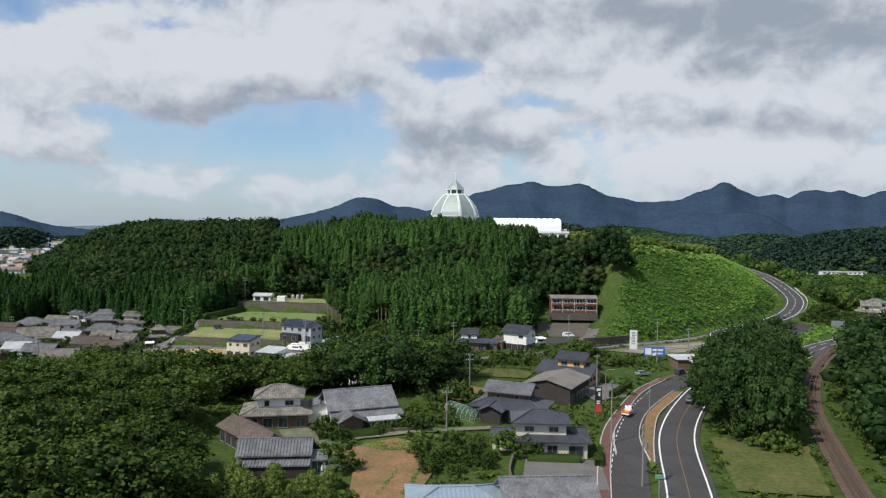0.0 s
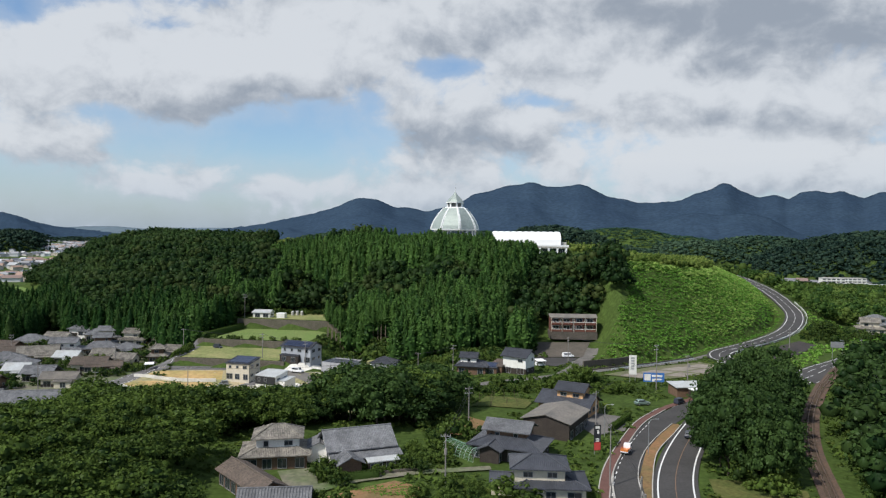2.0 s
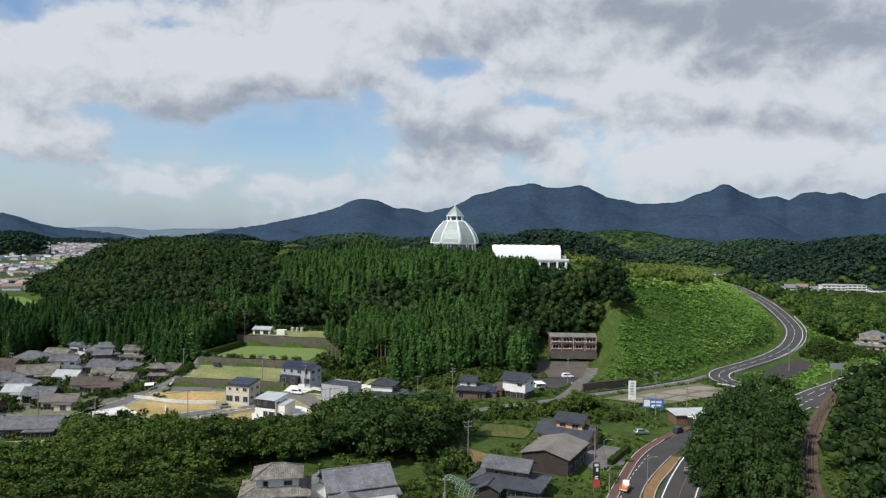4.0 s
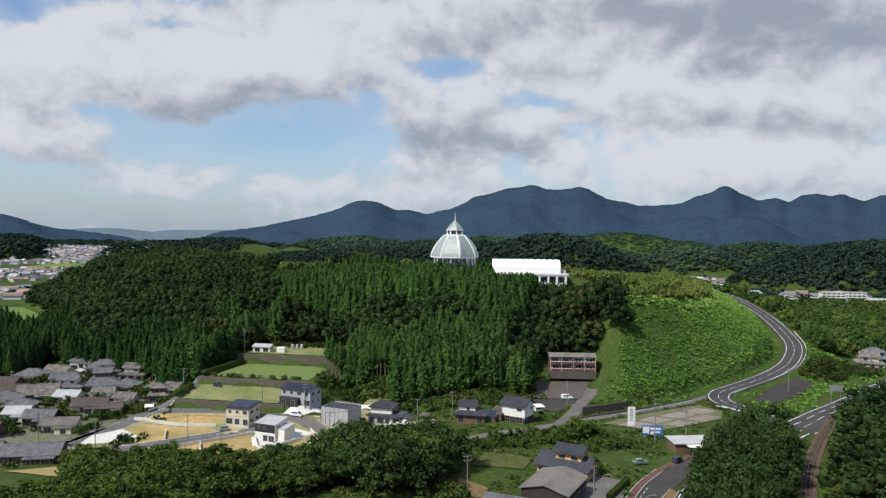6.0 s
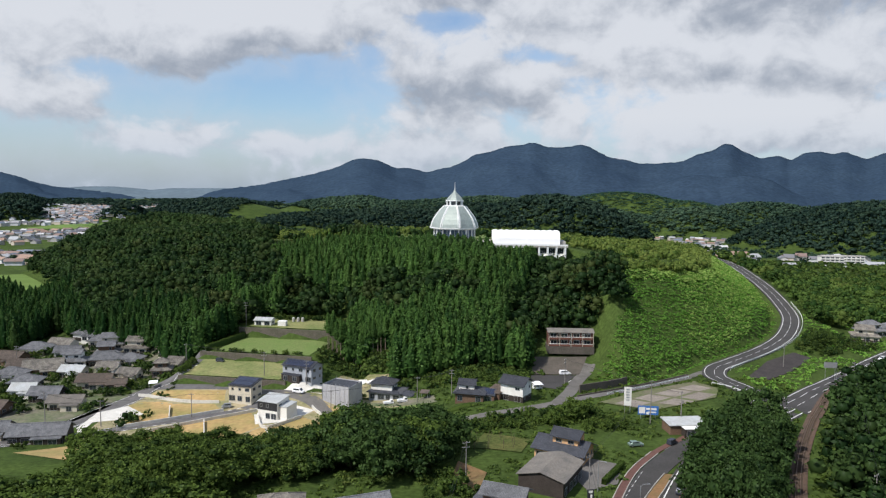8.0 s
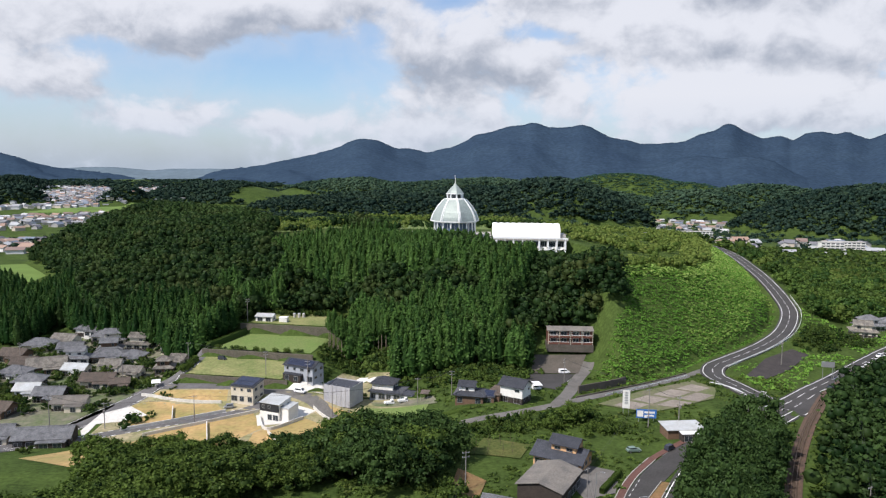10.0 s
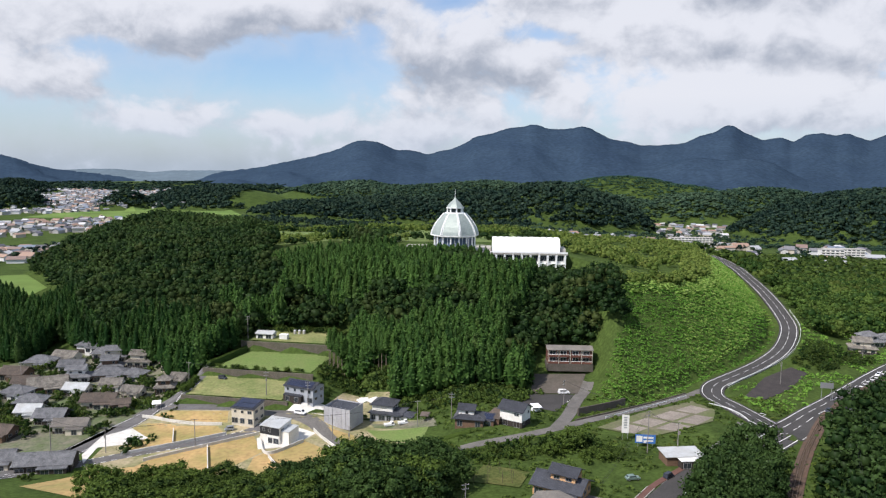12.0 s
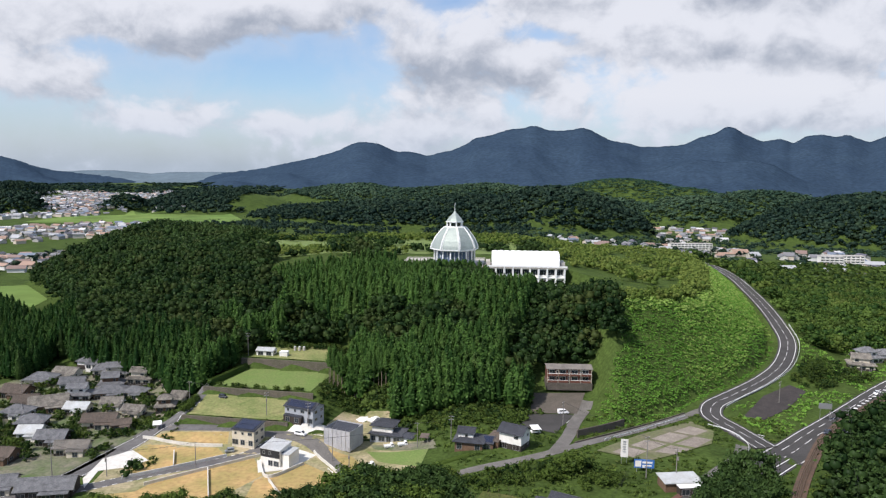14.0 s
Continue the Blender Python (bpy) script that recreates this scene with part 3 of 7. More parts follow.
def ridge(name, dist, peaks, deep, label, rough=14, mat=None):
    """A mountain range: its crest is given as tangents of azimuth and height over the far plain in metres."""
    az = np.linspace(peaks[0][0], peaks[-1][0], 760)
    top = np.interp(az, [p[0] for p in peaks], [p[1] - 10 for p in peaks])
    soft = np.convolve(np.pad(top, 2, mode="edge"), np.ones(5) / 5, "valid")
    rows = np.linspace(0, 1, 26)
    v = []
    for r in rows:
        for a, h in zip(az, soft):
            y = dist - deep * (1 - r)
            fold = noise.fractal((a * 11 + r * 1.2, r * 2.6, dist * 0.01), 1.1, 2.0, 4)
            fine = noise.fractal((a * 150, r * 40.0, dist * 0.02), 1.0, 2.0, 3)
            z = -40 + (h + 40) * (r ** 1.25) + fold * rough * 3.4 * math.sin(math.pi * r) + fine * rough * 0.26 * r ** 3
            v.append((a * y, y + fold * 30, z))
    back = [(a * dist * 1.04, dist * 1.04, -60) for a in az]
    v += back
    n = len(az)
    i = np.arange(len(rows) * n).reshape(len(rows), n)
    i = np.vstack([i, np.arange(len(rows) * n, len(rows) * n + n)])
    q = np.stack([i[:-1, :-1], i[:-1, 1:], i[1:, 1:], i[1:, :-1]], -1).reshape(-1, 4)
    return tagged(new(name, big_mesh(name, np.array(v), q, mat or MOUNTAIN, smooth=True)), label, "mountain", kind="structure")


ridge("mountain_range", 4620, RANGE_MAIN, 1500, "forested mountain range under cloud, haze and shade in its colour")
ridge("western_range", 4640, RANGE_WEST, 1300, "low forested ridge beyond the town, haze blue in its colour")
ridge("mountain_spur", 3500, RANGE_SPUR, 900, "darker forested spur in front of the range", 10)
ridge("far_ridge", 4780, RANGE_FAR, 600, "distant ridge across the plain, paled by haze in its colour", 5, FARHAZE)

# ---------------------------------------------------------------- plants
def leaf_quads(rng, centres, size, up=0.35, out=None, loose=0.55):
    """Small leaf sprays as loose four-sided flakes; out: the way that each one faces, but for some looseness."""
    n = len(centres)
    nrm = rng.normal(size=(n, 3))
    if out is None:
        nrm[:, 2] = np.abs(nrm[:, 2]) + up
    else:
        nrm = nrm * loose + out
        nrm[:, 2] += up
    nrm /= np.linalg.norm(nrm, axis=1)[:, None]
    ref = rng.normal(size=(n, 3))
    a = np.cross(nrm, ref)
    a /= np.linalg.norm(a, axis=1)[:, None]
    b = np.cross(nrm, a)
    s = (size * rng.uniform(0.6, 1.3, n))[:, None]
    droop = nrm * s * 0.25
    v = np.stack([centres - a * s, centres - b * s * 0.7 - droop, centres + a * s, centres + b * s * 0.7 - droop], 1).reshape(-1, 3)
    f = np.arange(4 * n).reshape(n, 4)
    return v, f


def lump(rng, rings, sides, radius_at):
    """A rough closed body round the z axis."""
    v = []
    for k, h in enumerate(rings):
        r = radius_at(h)
        for j in range(sides):
            a = 2 * math.pi * (j + 0.5 * (k % 2)) / sides
            q = r * rng.uniform(0.75, 1.1)
            v.append((q * math.cos(a), q * math.sin(a), h))
    f = []
    for k in range(len(rings) - 1):
        for j in range(sides):
            a, b = k * sides + j, k * sides + (j + 1) % sides
            f.append((a, b, b + sides, a + sides))
    return np.array(v), np.array(f)


def conifer(seed, flakes, size, slim=0.2):
    """Height 1: a pointed body, painted dark as inner shade, under drooping sprays."""
    rng = np.random.default_rng(seed)
    prof = lambda h: slim * (max(0.0, 1 - h ** 2.1) ** 0.8) * (0.6 + 0.4 * min(1, (h - 0.08) / 0.25)) + 0.004
    v, f = lump(rng, [0.12, 0.3, 0.6, 0.85, 1.0], 5, lambda h: prof(h) * 0.75)
    h = 0.2 + 0.8 * rng.uniform(0, 1, flakes) ** 0.85
    a = rng.uniform(0, 2 * math.pi, flakes)
    r = np.array([prof(q) for q in h]) * rng.uniform(0.7, 1.15, flakes)
    c = np.column_stack([r * np.cos(a), r * np.sin(a), h])
    out = np.column_stack([np.cos(a), np.sin(a), np.full(flakes, 0.45)])
    lv, lf = leaf_quads(rng, c, size * (1.2 - 0.65 * h), 0.0, out, 0.45)
    # the body is toned down to paint the shade inside the crown
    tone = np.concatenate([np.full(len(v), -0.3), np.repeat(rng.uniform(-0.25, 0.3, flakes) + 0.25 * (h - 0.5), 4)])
    return np.vstack([v, lv]), np.vstack([f, lf + len(v)]), tone


def broadleaf(seed, clumps, flakes, size, wide=0.5, base=0.2, sides=5):
    """Height 1: a crown of many rounded leaf masses, each with its own tone over a body painted as inner shade, and
    gaps between them.
    """
    rng = np.random.default_rng(seed)
    vs, fs, ts, off = [], [], [], 0
    mid, up = base + (1 - base) * 0.42, (1 - base) * 0.5
    # last value is the tone; the core starts dark as painted inner shade
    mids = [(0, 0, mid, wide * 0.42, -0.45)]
    for k in range(clumps):
        e = 1 - 1.45 * (k + 0.5) / clumps
        a = k * 2.39996 + rng.uniform(-0.4, 0.4)
        ring = math.sqrt(max(0.0, 1 - e * e))
        q = rng.uniform(0.6, 1.35) * 0.95 / math.sqrt(clumps + 1.5)
        far = rng.uniform(0.62, 1.05)
        mids.append((wide * 0.62 * ring * far * math.cos(a), wide * 0.62 * ring * far * math.sin(a), mid + up * e * far, q * (0.35 + 0.5 * wide) * 1.25, rng.uniform(-0.3, 0.3)))
    per = max(1, flakes // len(mids))
    for x, y, h, q, t in mids:
        b, g = lump(rng, [-0.6, 0.1, 0.85], sides, lambda z: math.sqrt(max(0.03, 1 - z * z)) * 0.95)
        b = b * q * np.array([1, 1, 0.8]) * 0.66 + (x, y, h)
        d = rng.normal(size=(per, 3))
        d[:, 2] = d[:, 2] * 0.8 + 0.3
        d /= np.linalg.norm(d, axis=1)[:, None]
        c = d * q * rng.uniform(0.62, 1.25, per)[:, None] * np.array([1, 1, 0.8]) + (x, y, h)
        lv, lf = leaf_quads(rng, c, np.full(per, size), 0.15, d)
        vs += [b, lv]
        fs += [g + off, lf + off + len(b)]
        # inner bodies get a painted shade, well below their leaves' tone
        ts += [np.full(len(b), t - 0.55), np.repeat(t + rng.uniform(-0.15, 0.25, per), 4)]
        off += len(b) + len(lv)
    allv = np.vstack(vs)
    return allv * [1, 1, 1 / allv[:, 2].max()], np.vstack(fs), np.concatenate(ts)


def clump(seed, flakes, size):
    """Height 1: a loose tuft of leaves on the ground."""
    rng = np.random.default_rng(seed)
    a, r = rng.uniform(0, 2 * math.pi, flakes), np.sqrt(rng.uniform(0, 1, flakes)) * 0.9
    c = np.column_stack([r * np.cos(a), r * np.sin(a), (1 - r ** 2) * rng.uniform(0.5, 0.95, flakes) + 0.08])
    return leaf_quads(rng, c, np.full(flakes, size), 0.7)


def scatter(area, gap, seed, keep):
    """Jittered places over a rectangle where keep(x, y) holds."""
    rng = np.random.default_rng(seed)
    x, y = np.meshgrid(np.arange(area[0], area[1], gap), np.arange(area[2], area[3], gap))
    x = x.ravel() + rng.uniform(-0.48, 0.48, x.size) * gap
    y = y.ravel() + rng.uniform(-0.48, 0.48, y.size) * gap
    ok = keep(x, y)
    return x[ok], y[ok]


def wood(name, x, y, kinds, tall, mat, label, seed, sink=0.3, tone=(0.0, 1.0), warm=0.06, wide=(0.85, 1.2), patchy=0.0, thin=None):
    """Many plants joined into one stand."""
    rng = np.random.default_rng(seed)
    z = height(x, y)
    vs, fs, ts, off = [], [], [], 0
    h = rng.uniform(tall[0], tall[1], len(x))
    if thin is not None:
        h = h * thin(x, y)
    for k, kind in enumerate(kinds):
        v, f = kind[:2]
        own = kind[2] if len(kind) > 2 else np.zeros(len(v))
        sel = np.arange(len(x)) % len(kinds) == k
        if not sel.any():
            continue
        m = sel.sum()
        a = rng.uniform(0, 2 * math.pi, m)
        w = h[sel] * rng.uniform(wide[0], wide[1], m)
        c, s = np.cos(a), np.sin(a)
        px = (v[None, :, 0] * c[:, None] - v[None, :, 1] * s[:, None]) * w[:, None] + x[sel][:, None]
        py = (v[None, :, 0] * s[:, None] + v[None, :, 1] * c[:, None]) * w[:, None] + y[sel][:, None]
        pz = v[None, :, 2] * h[sel][:, None] + z[sel][:, None] - sink
        vs.append(np.stack([px, py, pz], -1).reshape(-1, 3))
        fs.append((f[None] + (np.arange(m) * len(v))[:, None, None]).reshape(-1, 4) + off)
        spread = rng.uniform(tone[0], tone[1], m) + (patchy * noise_field(x[sel], y[sel], 0.006) if patchy else 0.0)
        tint = np.column_stack([spread, np.clip(rng.normal(0, warm, m), 0, 0.6), np.zeros(m)])
        tint = np.repeat(tint, len(v), 0)
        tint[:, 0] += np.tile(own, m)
        ts.append(tint)
        off += m * len(v)
    if not vs:
        return None
    ob = new(name, big_mesh(name, np.vstack(vs), np.vstack(fs), mat, np.vstack(ts)))
    return tagged(ob, label, "trees", kind="stuff")


# ---------------------------------------------------------------- woods
def noise_field(x, y, scale):
    return np.array([noise.noise((a * scale, b * scale, 3.7)) for a, b in zip(x, y)])


def foot_line(x):
    return 274 + 0.62 * np.clip(-70 - x, 0, 400)


def bank_depth(x, y):
    """How far in from the bank's foot, and how deep the bank is there."""
    _, zr = near_line(CLIMB, x, y)
    return near_line(FOOT, x, y)[0], (brow(x) - np.maximum(zr * S(290, 330, y), -3.6) - 2) / bank_slope(y)


def on_bank(x, y):
    d, deep = bank_depth(x, y)
    return (x > np.minimum(44 + (y - 241) * 0.6, 78 + (y - 293) * 0.06)) & (d > -2) & (d < deep + 1) & (y < 640)


def on_top(x, y):
    return height(x, y) > brow(x) - 3.5


def in_park(x, y):
    lawn = (y > 455 + 0.10 * np.clip(-x, 0, 300)) & (x > -150 - 0.1 * (y - 450)) & (x < 300)
    plaza = (np.abs(x - 28) < 54) & (y > 392) & (y < 460)
    east = (x > 78) & (y > 380)
    return lawn | plaza | east


def cut(x, y):
    """Yards and terraces cleared out of the wood."""
    apt = (x > 36) & (x < 73) & (y < 305)
    terr = (x > -106 + np.clip((y - 296) * 0.5, 0, 13)) & (x < -34) & (y < 347) & (x < -42)
    spoil = (x > -50) & (x < -19) & (y < 300)
    house = (x > -22) & (x < 26) & (y < 268)
    return apt | terr | spoil | house


def on_hill(x, y):
    left = x + 238 + 0.78 * np.clip(y - 440, 0, 125)
    d, _ = near_line(FOOT, x, y)
    return ((x < 60) | (d > 1)) & (y > foot_line(x)) & (left > 4) & (x < 130) & ~on_bank(x, y) & ~in_park(x, y) & ~cut(x, y)


GLADE = [(26, 284), (30, 314), (39, 326), (52, 376), (90, 376), (90, 276), (43, 280)]
HOLLOW = [(-150, 480), (-112, 430), (-96, 396), (-80, 376), (-90, 357), (-118, 359), (-152, 362), (-168, 348), (-205, 386)]


def leafy_band(x, y):
    """Where the hillside carries broadleaf trees in place of cedars."""
    a = (x > -80) & (x < 18) & (np.abs(y - 354 + 0.36 * (x + 75)) < 10 + 5 * noise_field(np.ravel(x), np.ravel(y), 0.05).reshape(np.shape(x)))
    c = noise_field(np.ravel(x), np.ravel(y), 0.028).reshape(np.shape(x)) > 0.42
    return a | c | inside(GLADE, x, y) | inside(HOLLOW, x, y) | (x > 60) | ((x < -112) & (y > foot_line(x) + 34)) | ((x < -140) & (y > 420))


def slope_growth(x, y):
    """Trees stand tallest at the foot of the hill."""
    return 1 - 0.32 * S(350, 396, y)


cedars = [conifer(10 + k, 130, 0.043, 0.155 + 0.02 * (k % 3)) for k in range(7)]
oaks = [broadleaf(40 + k, 10, 150, 0.060, 0.78 + 0.06 * (k % 3), 0.12, 4) for k in range(7)]
smalloaks = [broadleaf(160 + k, 4, 55, 0.095, 0.8 + 0.08 * (k % 3), 0.08, 4) for k in range(6)]
shrubs = [broadleaf(60 + k, 3, 24, 0.15, 0.9, 0.05, 4) for k in range(4)]
bigoaks = [broadleaf(90 + k, 11, 170, 0.058, 0.85, 0.12, 4) for k in range(5)]
faroaks = [broadleaf(70 + k, 3, 28, 0.13, 0.9, 0.05, 4) for k in range(5)]
canopies = [broadleaf(100 + k, 2, 16, 0.16, 0.95, 0.0, 4) for k in range(7)]

x, y = scatter((-122, 62, 262, 400), 2.7, 1, lambda x, y: on_hill(x, y) & ~((x > 24) & (y > 374)) & ~((x > -14) & (y > 389)) & ~leafy_band(x, y))
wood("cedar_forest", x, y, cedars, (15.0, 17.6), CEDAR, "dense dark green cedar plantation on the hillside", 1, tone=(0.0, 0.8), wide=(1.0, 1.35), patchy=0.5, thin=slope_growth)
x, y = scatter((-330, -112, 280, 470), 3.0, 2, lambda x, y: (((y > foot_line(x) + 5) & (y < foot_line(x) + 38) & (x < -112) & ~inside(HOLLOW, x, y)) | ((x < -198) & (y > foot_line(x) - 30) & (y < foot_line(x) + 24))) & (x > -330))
# low tone paints the cloud and hill shade lying on this belt
wood("cedar_belt", x, y, cedars, (13.0, 17.0), CEDAR, "cedar belt behind the village, painted darker for cloud and hill shade", 2, tone=(-0.5, 0.4), wide=(0.85, 1.15))
x, y = scatter((-480, 130, 262, 740), 6.2, 3, lambda x, y: on_hill(x, y) & ((y < 610) | (x < -140)) & leafy_band(x, y) & ~((x > 46) & (y > 372)) & ~((x > 60) & on_top(x, y)))
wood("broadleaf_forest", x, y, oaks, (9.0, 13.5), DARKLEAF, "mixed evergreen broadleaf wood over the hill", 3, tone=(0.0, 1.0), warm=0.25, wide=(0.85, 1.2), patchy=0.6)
x, y = scatter((170, 470, 285, 560), 8.0, 4, lambda x, y: (near_line(CLIMB, x, y)[0] < -9) & ~((x < 236) & (y < 362)) & (y > 0.9 * x + 100))
x2, y2 = scatter((230, 640, 560, 860), 8.5, 41, lambda x, y: (near_line(CLIMB, x, y)[0] < -9) & (x / y > 0.30) & (x / y < 0.80) & (y < 790))
wood("eastern_wood", x2, y2, faroaks, (8, 12), BROAD, "green wood towards the flats", 41, tone=(0.1, 0.8), warm=0.08, wide=(1.0, 1.4))
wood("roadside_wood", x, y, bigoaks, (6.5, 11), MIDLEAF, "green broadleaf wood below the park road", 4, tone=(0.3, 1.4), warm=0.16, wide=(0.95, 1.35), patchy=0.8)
x, y = scatter((-185, 250, 380, 760), 9.0, 5, lambda x, y: in_park(x, y) & ~((np.abs(x - 28) < 56) & (y > 385) & (y < 462)) & ((noise_field(x, y, 0.014) > 0.14) | (np.abs(y - 690 - 14 * noise_field(x, y, 0.02)) < 20)) & (x < 120) & (near_line(CLIMB, x, y)[0] > 9) & ~on_bank(x, y))
wood("park_trees", x, y, smalloaks, (4, 8), YOUNG, "young light green trees dotted over the park", 5, tone=(0.3, 1.0), warm=0.15)
def crest_strip(x, y, lo, hi):
    d, deep = bank_depth(x, y)
    return (d > deep + lo) & (d < deep + hi) & (near_line(CLIMB, x, y)[0] > 8) & (x > 82) & (y > 318)


x, y = scatter((76, 260, 318, 640), 5.0, 6, lambda x, y: crest_strip(x, y, 1, 11))
x2, y2 = scatter((84, 230, 430, 640), 9.5, 67, lambda x, y: crest_strip(x, y, 12, 200) & (noise_field(x, y, 0.03) > -0.22))
x, y = np.append(x, x2), np.append(y, y2)
wood("crest_trees", x, y, smalloaks, (3.6, 6.2), YOUNG, "light green trees along the top of the bank", 6, tone=(0.1, 1.1), warm=0.12, wide=(1.0, 1.4), patchy=0.5)
x, y = scatter((-160, 90, 452, 640), 17, 65, lambda x, y: in_park(x, y) & (noise_field(x, y, 0.02) > -0.1) & ~((np.abs(x - 28) < 56) & (y < 466)))
wood("park_evergreens", x, y, smalloaks, (5, 9), DARKLEAF, "dark rounded evergreens dotted over the park lawn", 65, warm=0.1, wide=(1.0, 1.4))
x, y = scatter((74, 250, 318, 640), 2.0, 66, lambda x, y: crest_strip(x, y, -5, 12))
wood("crest_grass", x, y, [clump(140 + k, 9, 0.5) for k in range(4)], (0.5, 1.5), MEADOW, "tall yellow-green grass along the top of the bank", 66, sink=0.2, warm=0.15, wide=(1.2, 1.8))
# vines over the embankment
x, y = scatter((60, 240, 258, 640), 1.35, 7, lambda x, y: on_bank(x, y) & (near_line(CLIMB, x, y)[0] > 7))
vines = [clump(80 + k, 16, 0.33) for k in range(6)]
wood("vine_cover", x, y, vines, (0.35, 1.25), VINE, "bright green vines covering the embankment", 7, sink=0.25, tone=(0.3, 0.62), warm=0.06, wide=(1.0, 1.6), patchy=1.0)
x, y = scatter((100, 235, 300, 620), 1.7, 71, lambda x, y: on_bank(x, y) & (near_line(CLIMB, x, y)[0] > 7) & (height(x, y) + 16 * noise_field(x, y, 0.02) > 9) & (x > 108 + 0.12 * (y - 300)))
wood("bank_grass", x, y, vines, (0.5, 1.3), MEADOW, "tall pale grass on the upper bank", 71, sink=0.2, tone=(0.3, 0.65), warm=0.1, patchy=0.6)
# far woods on the hills behind


def on_rise(hills, foot=2.5):
    return lambda x, y: (rises(hills, x, y) > foot + 3 * noise_field(x, y, 0.012)) & (np.abs(x / y) < 0.72)


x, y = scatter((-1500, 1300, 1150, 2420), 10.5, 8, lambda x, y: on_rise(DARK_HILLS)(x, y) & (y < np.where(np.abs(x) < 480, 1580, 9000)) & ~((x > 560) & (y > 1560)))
wood("far_woods", x, y, canopies, (9, 14), FARWOOD, "evergreen woods over the hills behind the park, painted darker for cloud shade", 8, sink=1.5, warm=0.06, wide=(1.15, 1.6), patchy=0.7)
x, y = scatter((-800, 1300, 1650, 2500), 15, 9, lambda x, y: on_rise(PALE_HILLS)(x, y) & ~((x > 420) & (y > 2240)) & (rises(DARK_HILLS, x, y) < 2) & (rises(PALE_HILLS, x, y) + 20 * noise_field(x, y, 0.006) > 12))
wood("pale_woods", x, y, canopies, (9, 14), HAZEWOOD, "woods on the hills beyond, paled by haze in their colour", 9, sink=1.5, warm=0.10, wide=(1.4, 2.0), patchy=0.9)
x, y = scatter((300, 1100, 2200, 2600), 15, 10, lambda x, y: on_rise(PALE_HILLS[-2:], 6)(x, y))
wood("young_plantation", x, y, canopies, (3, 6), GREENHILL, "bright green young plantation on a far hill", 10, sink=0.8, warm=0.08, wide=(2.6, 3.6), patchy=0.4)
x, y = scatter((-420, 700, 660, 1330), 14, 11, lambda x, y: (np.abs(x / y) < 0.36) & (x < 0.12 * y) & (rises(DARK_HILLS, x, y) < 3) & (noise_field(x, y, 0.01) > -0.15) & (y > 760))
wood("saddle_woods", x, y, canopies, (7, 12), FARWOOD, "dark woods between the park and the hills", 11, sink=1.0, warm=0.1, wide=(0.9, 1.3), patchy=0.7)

# ---------------------------------------------------------------- roads
MAIN = [(20, 40), (28, 72), (36.2, 102), (45, 134), (57, 160), (73, 186), (92, 208), (113, 226), (138, 248), (164, 271), (196, 300), (240, 338), (300, 400)]
SIDE = [(26, 96), (31.5, 118), (37, 136), (44.5, 154), (54, 172), (63, 184), (74, 196)]
LOCAL = [(63, 186), (74, 199), (88, 214), (101, 228), (106, 238)]
LANE = [(-8, 210), (3.8, 213.6), (14.6, 216.4), (26, 221.7), (39, 229.2), (51.3, 237.7), (70.5, 250.8), (92, 266.5), (106, 276)]
DRIVE = [(39.1, 229.2), (44.7, 241.6), (52.6, 264), (60.5, 281)]


def road(name, pts, half, mat, label, lift=0.14, thick=0.4):
    LINES.append((pts, half))
    v, f = ribbon(pts, half, -half, lift, thick)
    return tagged(new(name, mesh_of(name, v, f, mat)), label, "road", kind="structure")


def marking(parent, pts, off, wide, mat=PAINT, lift=0.17, dash=None, name="road_marking"):
    v, f = ribbon(pts, off + wide / 2, off - wide / 2, lift, 0.0, 1.5 if dash else 2.5, dash)
    return part(name, mesh_of(name, v, f), mat, parent)


HIGHWAY = [(96, 211), (113, 226), (138, 248), (164, 271), (196, 300), (240, 338), (300, 400)]
highway = road("road", HIGHWAY, 7.2, ASPHALT, "wide asphalt highway with turning lanes at the junction", 0.14)
for off in (6.3, -6.3):
    marking(highway, HIGHWAY, off, 0.3, lift=0.20)
for off in (3.2, -0.2):
    marking(highway, HIGHWAY, off, 0.24, lift=0.20, dash=(6, 4.5))
marking(highway, HIGHWAY[3:], 1.6, 1.4, lift=0.195, dash=(1.5, 3))
main_road = road("road", MAIN[:9], 4.0, ASPHALT, "grey two-lane asphalt road with white edge lines", 0.16)
marking(main_road, MAIN[:8], 3.1, 0.28, lift=0.19)
marking(main_road, MAIN[:8], -3.1, 0.28, lift=0.19)
marking(main_road, MAIN[:8], 0, 0.14, YELLOWPAINT, 0.19)
climb_road = road("road", CLIMB, 4.6, ASPHALT, "curving asphalt road climbing round the green bank", 0.16, 0.6)
for off in (3.6, -3.6):
    marking(climb_road, CLIMB, off, 0.26, lift=0.20)
marking(climb_road, CLIMB, 0, 0.2, lift=0.20, dash=(5, 4))
side_road = road("road", SIDE, 3.1, ASPHALT, "narrow side road with a red footway beside it", 0.12)
local_road = road("road", LOCAL, 2.4, OLDROAD, "pale local road beside the railway grove", 0.11)
lane = road("road", LANE, 2.0, OLDROAD, "narrow pale village lane", 0.12)
drive = road("road", DRIVE, 2.4, OLDROAD, "concrete drive up to the apartments", 0.13)
TRACK = [(50, 66), (61, 102), (69.4, 124.4), (80.5, 152.3), (92.5, 176), (109, 203.5), (120, 220), (133, 238), (151, 258), (180, 283), (230, 325)]
bed = road("railway", TRACK, 2.0, BALLAST, "single railway track on rusty ballast", 0.30, 0.5)
